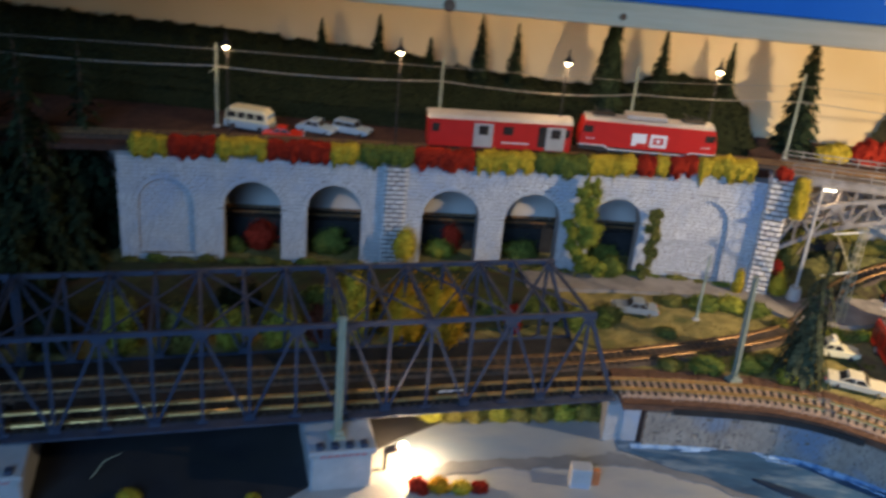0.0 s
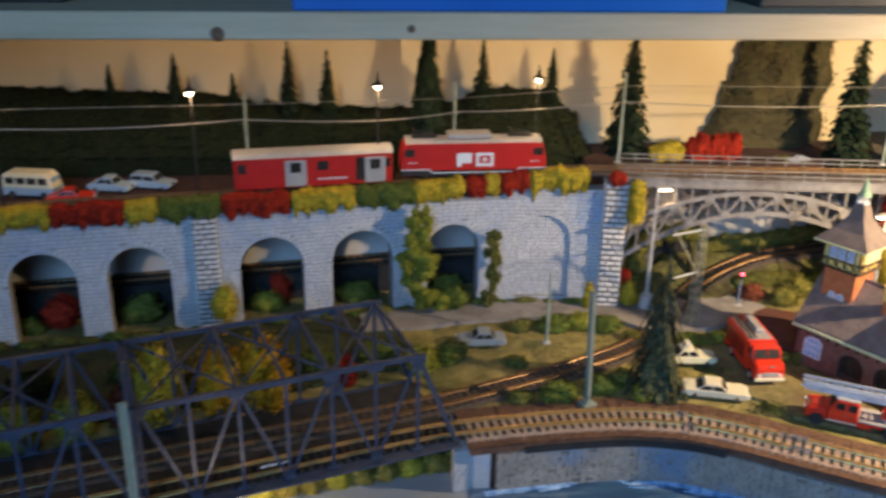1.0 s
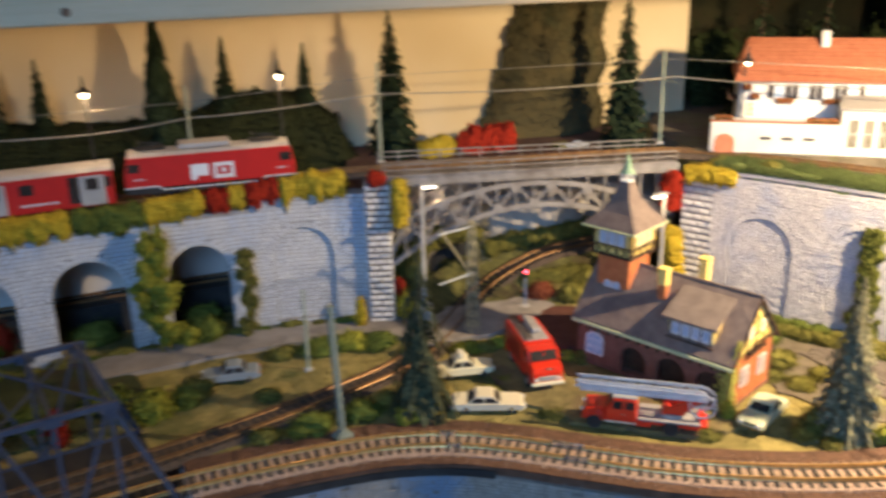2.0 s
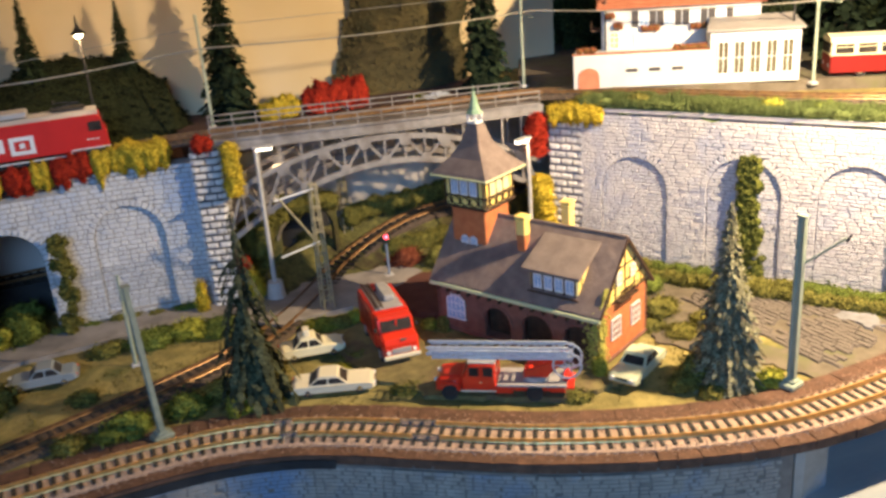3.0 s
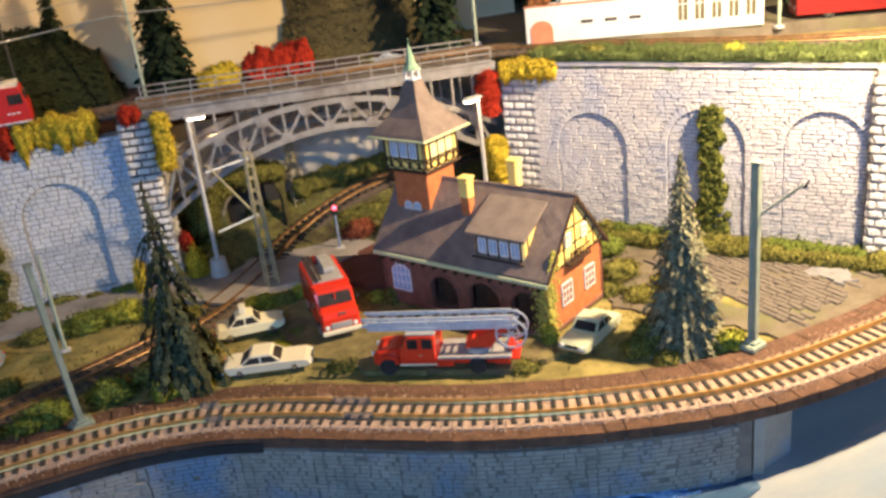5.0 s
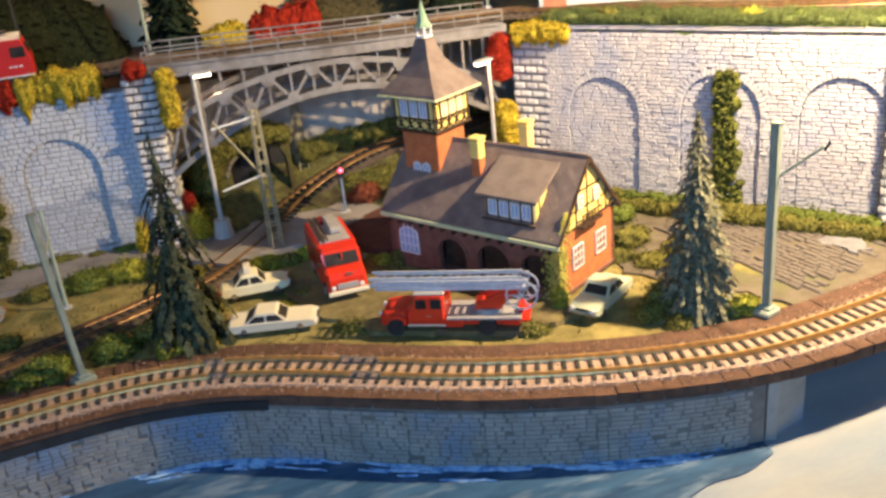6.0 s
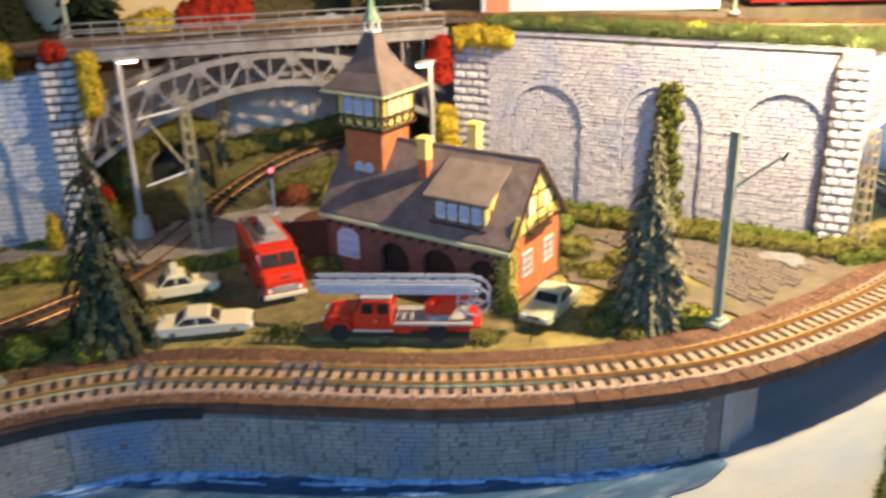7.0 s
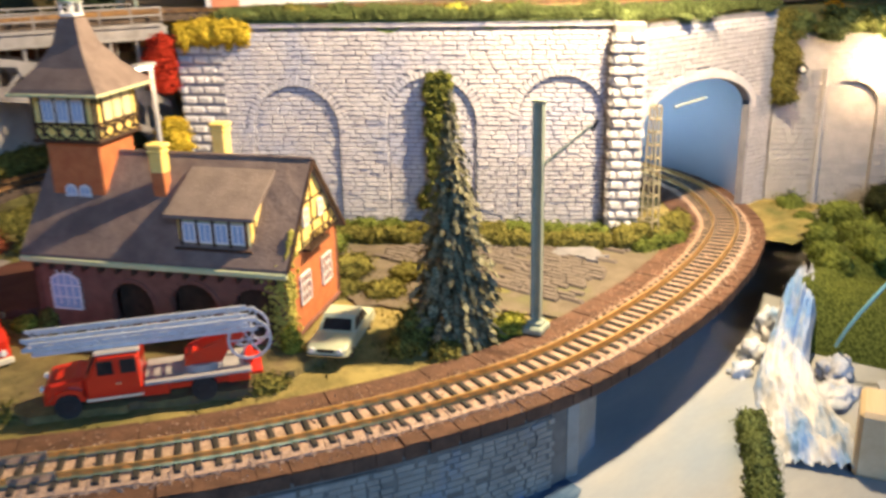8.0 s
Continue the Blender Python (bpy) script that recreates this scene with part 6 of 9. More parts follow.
        for k in range(4):
            x = -0.0132 + k * 0.0088
            for q in (-1, 1):
                part("timber_brace", Mesh().bar((x - q * 0.0040, -0.0005, -0.0115), (x + q * 0.0040, -0.0005, -0.0042), 0.0009, 0.0008), TIMBER, h, at=m)
    rings = []
    for z, q in ((0.1245, 0.0265), (0.1275, 0.0245), (0.1370, 0.0155), (0.1480, 0.0085), (0.1610, 0.0048)):
        rings.append([(tx + sx * q, ty + sy * q, z) for sx, sy in ((-1, -1), (1, -1), (1, 1), (-1, 1))])
    part("tower_roof", Mesh().loft(rings), ROOF_BROWN, h, "flared brown tower roof")
    part("tower_eave_board", Mesh().box((tx, ty, 0.1245), (0.0540, 0.0540, 0.0016), 0.0004), TRIM_GREEN, h, "pale green tower eaves")
    part("lantern", Mesh().box((tx, ty, 0.1625), (0.0090, 0.0090, 0.0014), 0.0003).box((tx, ty, 0.1690), (0.0095, 0.0095, 0.0012), 0.0003), WINDOW_W, h)
    for sx in (-1, 1):
        for sy in (-1, 1):
            part("lantern_post", Mesh().box((tx + sx * 0.0034, ty + sy * 0.0034, 0.1658), (0.0012, 0.0012, 0.0060)), WINDOW_W, h)
    part("spire", Mesh().loft([[(tx + q * math.cos(k * math.pi / 4 + 0.39), ty + q * math.sin(k * math.pi / 4 + 0.39), z) for k in range(8)] for z, q in ((0.1695, 0.0068), (0.1730, 0.0042), (0.1870, 0.0004))]), COPPER, h, "green copper spire")
    part("flag_pole", Mesh().rod((tx, ty, 0.186), (tx, ty, 0.191), 0.0003, n=5), COPPER, h)
    return h


fire_station()


# ---- vehicles ----
def wheel(parent, at, radius, width, hub=CHROME):
    w = part("wheel", Mesh().rod((0, -width / 2, 0), (0, width / 2, 0), radius, radius, 16), TYRE, parent, at=pose(*at))
    part("hub_cap", Mesh().rod((0, -width / 2 - 0.0003, 0), (0, width / 2 + 0.0003, 0), radius * 0.55, radius * 0.50, 12), hub, w)
    return w


def car(m, paint, label, length=0.052, width=0.0200, height=0.0165, wagon=False, sign=False, pick=False, group="parked cars of the town"):
    """A small saloon: rounded body, tapered cabin, glass, four wheels, bumpers and lamps."""
    c = thing("car", m, label, "car", group)
    l, h = length / 2, height
    belt = h * 0.58
    body = [(-l, h * 0.26), (-l + 0.001, h * 0.50), (-l + 0.003, belt), (-l * 0.42, belt * 1.03), (l * 0.30, belt * 1.03), (l - 0.004, belt * 0.94), (l - 0.0006, h * 0.46), (l, h * 0.26), (l - 0.003, h * 0.17), (-l + 0.003, h * 0.17)]
    part("body", Mesh().profile(body, width / 2, 0.0014), paint, c, smooth=False)
    r0, r1 = (-l * 0.93, -l * 0.84) if wagon else (-l * 0.58, -l * 0.34)
    f0, f1 = (l * 0.36, l * 0.14) if not pick else (l * 0.10, -l * 0.06)
    if pick:
        r0, r1 = -l * 0.52, -l * 0.40
    rings = []
    for z, k in ((belt * 1.0, 0), (h * 0.95, 1), (h, 1.12)):
        w = width / 2 * (0.93 - 0.12 * k)
        a, b = r0 + (r1 - r0) * k, f0 + (f1 - f0) * k
        rings.append([(a, -w, z), (b, -w, z), (b, w, z), (a, w, z)])
    part("cabin", Mesh().loft(rings), paint, c)
    glass = []
    z0, z1 = belt * 1.08, h * 0.90
    k0, k1 = (z0 - belt) / (h * 0.95 - belt), (z1 - belt) / (h * 0.95 - belt)
    for sgn in (-1, 1):
        a0, b0, a1, b1 = r0 + (r1 - r0) * k0, f0 + (f1 - f0) * k0, r0 + (r1 - r0) * k1, f0 + (f1 - f0) * k1
        w0, w1 = width / 2 * (0.93 - 0.12 * k0) + 0.0002, width / 2 * (0.93 - 0.12 * k1) + 0.0002
        mid = (a0 + b0) / 2
        for p, q, p2, q2 in ((a0 + 0.0014, mid - 0.0006, a1 + 0.0010, mid - 0.0006), (mid + 0.0006, b0 - 0.0014, mid + 0.0006, b1 - 0.0010)):
            glass.append(quad_panel(Mesh(), [(p, sgn * w0, z0), (q, sgn * w0, z0), (q2, sgn * w1, z1), (p2, sgn * w1, z1)], 0.0004, (0, -sgn, 0)))
    for s0, s1, sg in ((f0, f1, 1), (r0, r1, -1)):
        x0, x1 = s0 + (s1 - s0) * k0 + sg * 0.0002, s0 + (s1 - s0) * k1 + sg * 0.0002
        w0, w1 = width / 2 * 0.76, width / 2 * 0.68
        glass.append(quad_panel(Mesh(), [(x0, -w0, z0), (x0, w0, z0), (x1, w1, z1), (x1, -w1, z1)], 0.0004, (-sg, 0, 0)))
    for g in glass:
        part("window_glass", g, PANE_DARK, c)
    for x in (-l * 0.60, l * 0.62):
        for y in (-1, 1):
            wheel(c, (x, y * (width / 2 - 0.0014), 0.0036), 0.0036, 0.0026)
    for x in (-l, l):
        part("bumper", Mesh().box((x, 0, h * 0.27), (0.0013, width * 0.96, 0.0013), 0.0004), CHROME, c)
    for y in (-1, 1):
        part("headlamp", Mesh().rod((l - 0.0010, y * width * 0.34, h * 0.42), (l + 0.0003, y * width * 0.34, h * 0.42), 0.0015, 0.0013, 10), LENS, c)
        part("tail_lamp", Mesh().box((-l + 0.0002, y * width * 0.38, h * 0.44), (0.0008, 0.0022, 0.0014), 0.0003), RED, c)
    part("grille", Mesh().box((l - 0.0002, 0, h * 0.42), (0.0007, width * 0.42, 0.0018), 0.0002), STEEL_DARK, c)
    if sign:
        part("roof_sign", Mesh().box((-l * 0.12, 0, h + 0.0028), (0.0052, 0.0095, 0.0056), 0.0006), WHITEPAINT, c, "pale roof sign")
    return c


def heading(x, y, z, fx, fy):
    return pose(x, y, z, 0, 0, math.degrees(math.atan2(fy, fx)))


car(heading(0.452, 0.789, 0.0672, 0.93, -0.28), WHITEPAINT, "white saloon car parked beside the curved track, warm lamp tint in its paint", 0.060, 0.0215, 0.0140)
car(heading(0.450, 0.850, 0.0675, 0.96, -0.10), CREAM, "cream car with a roof sign parked on the grass", 0.050, 0.0195, 0.0165, sign=True)
car(heading(0.653, 0.7075, 0.0672, -0.84, -0.55), GREENCAR, "pale green saloon car beside the fire station gable", 0.054, 0.0205, 0.0165)
car(heading(0.253, 0.902, 0.0675, -0.99, 0.05), SILVERCAR, "dusty silver-grey car parked on the road below the viaduct", 0.050, 0.0195, 0.0155)
car(heading(-0.118, 1.022, 0.1965, 0.97, -0.25), LIGHTBLUE, "pale blue car on the upper terrace", 0.046, 0.0190, 0.0160, group="parked cars on the terrace")
car(heading(-0.078, 1.030, 0.1965, 0.97, -0.28), LIGHTBLUE, "pale blue estate car on the upper terrace", 0.046, 0.0190, 0.0160, wagon=True, group="parked cars on the terrace")
car(heading(-0.150, 0.992, 0.1965, 0.98, 0.10), RED, "red car half hidden by bushes on the viaduct", 0.046, 0.0190, 0.0130, group="parked cars on the terrace")


def van(m, label):
    c = thing("van", m, label, "van", "parked cars on the terrace")
    part("body", Mesh().profile([(-0.026, 0.004), (-0.027, 0.012), (-0.025, 0.024), (-0.020, 0.0265), (0.020, 0.0265), (0.025, 0.022), (0.027, 0.012), (0.026, 0.004)], 0.0105, 0.002), CREAM, c)
    part("lower_body", Mesh().profile([(-0.0272, 0.0036), (-0.0276, 0.0115), (0.0276, 0.0115), (0.0272, 0.0036)], 0.0107, 0.001), LIGHTBLUE, c)
    for k in range(4):
        part("window_glass", Mesh().box((-0.017 + k * 0.0112, -0.0105, 0.0185), (0.0088, 0.0006, 0.0065), 0.0002), PANE_DARK, c)
    part("windscreen", Mesh().box((0.0255, 0, 0.0180), (0.0010, 0.017, 0.0075), 0.0003), PANE, c)
    for x in (-0.016, 0.017):
        for y in (-1, 1):
            wheel(c, (x, y * 0.0095, 0.0040), 0.0040, 0.0026)
    return c


van(heading(-0.192, 1.010, 0.1965, 0.98, -0.2), "cream and grey van parked on the upper terrace")


def fire_engine():
    c = thing("fire_engine", heading(0.5090, 0.836, 0.0675, -0.045, -1.0), "red fire engine with roof locker and ladder rack", "truck")
    l, w, h = 0.0395, 0.0140, 0.0345
    part("body", Mesh().profile([(-l, 0.006), (-l, h - 0.002), (-l + 0.002, h), (0.014, h), (0.014, 0.006)], w, 0.0012), RED, c)
    part("cab", Mesh().profile([(0.0145, 0.006), (0.0145, h - 0.001), (0.024, h - 0.001), (0.0285, h - 0.011), (0.0365, h - 0.013), (0.0385, h - 0.017), (0.0392, 0.006)], w - 0.0004, 0.0016), RED, c)
    part("windscreen", quad_panel(Mesh(), [(0.0250, -0.0112, h - 0.0027), (0.0250, 0.0112, h - 0.0027), (0.0287, 0.0118, h - 0.0102), (0.0287, -0.0118, h - 0.0102)], 0.0006, (0.8, 0, 0.4)), PANE_DARK, c)
    part("wiper_bar", Mesh().box((0.0272, 0, h - 0.0065), (0.0012, 0.0008, 0.0080)), RED, c)
    for y in (-1, 1):
        part("side_window", Mesh().box((0.0195, y * (w - 0.0004), h - 0.0062), (0.0072, 0.0007, 0.0066), 0.0002), PANE_DARK, c)
        part("mirror", Mesh().box((0.027, y * (w + 0.002), h - 0.008), (0.001, 0.0022, 0.0034), 0.0003), STEEL_DARK, c)
        part("headlamp", Mesh().rod((0.0385, y * 0.0100, 0.0120), (0.0398, y * 0.0100, 0.0120), 0.0018, 0.0015, 10), LENS, c)
        for k in range(3):
            part("locker_shutter", Mesh().box((-0.031 + k * 0.0155, y * w, 0.021), (0.0135, 0.0009, 0.0160), 0.0003), DARKRED, c)
        for x in (-0.022, 0.026):
            wheel(c, (x, y * (w - 0.0022), 0.0062), 0.0062, 0.0044, GREYBED)
    part("bumper", Mesh().box((0.0395, 0, 0.0080), (0.0020, 0.0285, 0.0034), 0.0007), WHITEPAINT, c, "white front bumper")
    part("grille", Mesh().box((0.0390, 0, 0.0125), (0.0012, 0.0150, 0.0042), 0.0003), GREYBED, c)
    part("emblem", Mesh().box((0.0372, 0.002, h - 0.0140), (0.0030, 0.0050, 0.0010), 0.0003), CHROME, c)
    part("roof_deck", Mesh().box((-0.013, 0, h + 0.0004), (0.046, 0.022, 0.0010), 0.0003), GREYBED, c, "grey roof deck")
    part("roof_locker", Mesh().box((-0.016, 0.0030, h + 0.0034), (0.030, 0.0085, 0.0046), 0.0010), GREYBED, c, "dusty grey roof locker")
    for y in (-0.0105, -0.0055):
        part("ladder_rail", Mesh().bar((-0.038, y, h + 0.0030), (0.012, y, h + 0.0030), 0.0010, 0.0014), TIMBER, c)
    for k in range(11):
        part("ladder_rung", Mesh().bar((-0.036 + k * 0.0045, -0.0105, h + 0.0030), (-0.036 + k * 0.0045, -0.0055, h + 0.0030), 0.0006, 0.0006), TIMBER, c)
    part("roof_box", Mesh().box((-0.030, -0.002, h + 0.0022), (0.012, 0.0045, 0.0034), 0.0006), DARKRED, c)


fire_engine()


def ladder_truck():
    c = thing("ladder_truck", heading(0.5560, 0.7270, 0.0672, -0.86, 0.50), "red fire truck with a silver turntable ladder folded over the cab", "truck")
    w = 0.0125
    part("chassis", Mesh().box((-0.004, 0, 0.0075), (0.080, 0.0180, 0.0030), 0.0006), RED, c)
    part("bonnet", Mesh().profile([(0.026, 0.006), (0.026, 0.0175), (0.030, 0.0182), (0.0415, 0.0165), (0.0440, 0.0130), (0.0442, 0.006)], w - 0.0016, 0.0020), RED, c)
    for y in (-1, 1):
        part("mudguard", Mesh().profile([(0.026, 0.0078), (0.0275, 0.0128), (0.0325, 0.0146), (0.0385, 0.0134), (0.0415, 0.0090), (0.0395, 0.0090), (0.0370, 0.0118), (0.0325, 0.0128), (0.0290, 0.0112), (0.0280, 0.0078)], 0.0024, 0.0005), RED, c, at=pose(0, y * 0.0106, 0))
    part("cab", Mesh().profile([(0.002, 0.006), (0.002, 0.0265), (0.004, 0.0280), (0.020, 0.0280), (0.0242, 0.0190), (0.0262, 0.0175), (0.0262, 0.006)], w, 0.0014), RED, c)
    part("cab_roof", Mesh().box((0.0115, 0, 0.0284), (0.0195, 0.0235, 0.0014), 0.0006), SILVER, c, "pale cab roof")
    for y in (-1, 1):
        for x in (0.0072, 0.0168):
            part("side_window", Mesh().box((x, y * w, 0.0222), (0.0068, 0.0008, 0.0066), 0.0003), PANE_DARK, c)
        part("door_handle", Mesh().box((0.0120, y * (w + 0.0003), 0.0145), (0.0022, 0.0006, 0.0007)), CHROME, c)
        part("white_stripe", Mesh().box((0.014, y * (w + 0.0001), 0.0078), (0.024, 0.0006, 0.0012)), WHITEPAINT, c, "pale sill stripe")
        part("headlamp", Mesh().rod((0.0436, y * 0.0070, 0.0135), (0.0450, y * 0.0070, 0.0135), 0.0017, 0.0014, 10), LENS, c)
        for x in (-0.024, 0.034):
            wheel(c, (x, y * 0.0103, 0.0058), 0.0058, 0.0040, STEEL_DARK)
        part("locker", Mesh().box((-0.003, y * 0.0108, 0.0085), (0.012, 0.0034, 0.0050), 0.0004), RED, c)
        part("locker", Mesh().box((-0.0395, y * 0.0108, 0.0095), (0.010, 0.0034, 0.0044), 0.0004), RED, c)
    part("windscreen", quad_panel(Mesh(), [(0.0208, -0.0105, 0.0268), (0.0208, 0.0105, 0.0268), (0.0242, 0.0108, 0.0198), (0.0242, -0.0108, 0.0198)], 0.0005, (0.9, 0, 0.35)), PANE_DARK, c)
    part("bed", Mesh().box((-0.022, 0, 0.0118), (0.047, 0.0250, 0.0020), 0.0005), GREYBED, c, "grey truck bed")
    part("rear_step", Mesh().box((-0.0475, 0, 0.0100), (0.006, 0.0220, 0.0018), 0.0004), RED, c)
    part("rear_reel", Mesh().box((-0.0450, 0, 0.0145), (0.0040, 0.012, 0.0040), 0.0006), RED, c)
    part("turntable", Mesh().rod((-0.024, 0, 0.0128), (-0.024, 0, 0.0158), 0.0095, 0.0088, 20), GREYBED, c)
    arm = Mesh()
    for y in (-1, 1):
        arm.add([(-0.016, y * 0.0066, 0.0155), (-0.033, y * 0.0066, 0.0155), (-0.0345, y * 0.0066, 0.0190), (-0.046, y * 0.0066, 0.0290), (-0.044, y * 0.0066, 0.0305), (-0.018, y * 0.0066, 0.0205),
                 (-0.016, y * 0.0052, 0.0155), (-0.033, y * 0.0052, 0.0155), (-0.0345, y * 0.0052, 0.0190), (-0.046, y * 0.0052, 0.0290), (-0.044, y * 0.0052, 0.0305), (-0.018, y * 0.0052, 0.0205)],
                [(0, 1, 2, 3, 4, 5), (11, 10, 9, 8, 7, 6)] + [(i, (i + 1) % 6, 6 + (i + 1) % 6, 6 + i) for i in range(6)])
    part("ladder_mount", arm, RED, c, "red ladder mount")
    part("control_seat", Mesh().box((-0.0195, 0, 0.0180), (0.006, 0.0100, 0.0050), 0.0008), RED, c)
    lad = new("ladder")
    lad.parent = c
    lad.matrix_basis = pose(0, 0, 0.0300)
    tagged(lad, "silver two-section lattice ladder")
    for sec, (x0, x1, half, dz) in enumerate(((-0.050, 0.046, 0.0064, 0.0), (-0.046, 0.050, 0.0048, 0.0018))):
        for y in (-half, half):
            part("side_rail", Mesh().bar((x0, y, dz), (x1, y, dz), 0.0010, 0.0019), LADDER, lad)
            part("upper_rail", Mesh().bar((x0, y, dz + 0.0046), (x1, y, dz + 0.0046), 0.0009, 0.0015), LADDER, lad)
            lt = Mesh()
            n = 16
            for k in range(n):
                a, b = x0 + (x1 - x0) * k / n, x0 + (x1 - x0) * (k + 1) / n
                lt.bar((a, y, dz), (b, y, dz + 0.0046) if k % 2 else (b, y, dz + 0.0001), 0.0006, 0.0006).bar((a, y, dz + 0.0046), (b, y, dz), 0.0006, 0.0006)
            part("lattice", lt, LADDER, lad)
        for k in range(20):
            x = x0 + (x1 - x0) * (k + 0.5) / 20
            part("rung", Mesh().bar((x, -half, dz), (x, half, dz), 0.0007, 0.0007), LADDER, lad)
    for y in (-0.0066, 0.0066):
        ring = Mesh()
        for k in range(18):
            a0, a1 = 2 * math.pi * k / 18, 2 * math.pi * (k + 1) / 18
            ring.bar((-0.046 + 0.0095 * math.cos(a0), y, -0.0050 + 0.0095 * math.sin(a0)), (-0.046 + 0.0095 * math.cos(a1), y, -0.0050 + 0.0095 * math.sin(a1)), 0.0008, 0.0012)
        for k in range(3):
            a0 = math.pi * k / 3
            ring.bar((-0.046 + 0.009 * math.cos(a0), y, -0.0050 + 0.009 * math.sin(a0)), (-0.046 - 0.009 * math.cos(a0), y, -0.0050 - 0.009 * math.sin(a0)), 0.0006, 0.0007)
        part("ladder_wheel", ring, LADDER, lad, "spoked silver wheel of the ladder")


ladder_truck()


# ---- red narrow gauge train on the viaduct ----
def bogie(parent, x, r=0.0052, wheels=2, gap=0.013, half=0.0075):
    b = part("bogie", Mesh().box((x, 0, r + 0.001), (gap + 0.012, half * 1.9, 0.0042), 0.0006), STEEL_DARK, parent)
    for k in range(wheels):
        for y in (-1, 1):
            part("wheel", Mesh().rod((x - gap / 2 + k * gap, y * half, r), (x - gap / 2 + k * gap, y * (half - 0.0014), r), r, r, 14), STEEL_DARK, b)


def on_upper(x):
    """A pose on the rails of the upper line at x."""
    i = min(range(len(UPPER)), key=lambda k: abs(UPPER[k][0] - x))
    tx, ty = tangents(UPPER)[i]
    return pose(UPPER[i][0], UPPER[i][1], upper_z(x) + 0.0042, 0, 0, math.degrees(math.atan2(ty, tx)))


def red_coach():
    t = thing("railcar", on_upper(0.086), "red luggage railcar with a pale grey roof and sliding doors", "train", "red train on the viaduct")
    l, w = 0.0800, 0.0155
    part("body", Mesh().profile([(-l, 0.0055), (-l, 0.034), (-l + 0.001, 0.0365), (l - 0.001, 0.0365), (l, 0.034), (l, 0.0055)], w, 0.0008), RED_TRAIN, t)
    part("roof", Mesh().loft([[(x, y * k, z) for y, z in ((-w, 0.0365), (-w * 0.8, 0.0400), (-w * 0.4, 0.0418), (0, 0.0424), (w * 0.4, 0.0418), (w * 0.8, 0.0400), (w, 0.0365))] for x, k in ((-l - 0.001, 0.97), (-l + 0.001, 1.02), (l - 0.001, 1.02), (l + 0.001, 0.97))]), SILVER, t, "pale grey curved roof")
    for x in (-0.019, 0.062):
        d = part("sliding_door", Mesh().box((x, -w - 0.0003, 0.0200), (0.0215, 0.0014, 0.0270), 0.0004), SILVER, t, "pale grey sliding door")
        part("door_glass", Mesh().box((x, -w - 0.0010, 0.0260), (0.0105, 0.0008, 0.0105), 0.0003), PANE_DARK, d)
    part("open_doorway", Mesh().box((0.047, -w + 0.0001, 0.0215), (0.0095, 0.0010, 0.0240), 0.0003), PANE_DARK, t, "dark open doorway")
    part("window_glass", Mesh().box((0.0085, -w, 0.0265), (0.0115, 0.0010, 0.0095), 0.0005), PANE_DARK, t)
    for x in (-0.072, 0.074):
        part("window_glass", Mesh().box((x, -w, 0.0265), (0.0080, 0.0010, 0.0095), 0.0005), PANE_DARK, t)
    for k in range(6):
        part("print_bar", Mesh().box((0.0045 + k * 0.0052, -w - 0.0002, 0.0128), (0.0040, 0.0006, 0.0017)), WHITE_LABEL, t)
    part("underframe", Mesh().box((0, 0, 0.0048), (l * 1.9, 0.020, 0.0030), 0.0004), STEEL_DARK, t)
    for x in (-0.052, 0.052):
        bogie(t, x)
    part("buffer", Mesh().rod((l, 0, 0.0075), (l + 0.005, 0, 0.0075), 0.0018, 0.0022, 8), STEEL_DARK, t)


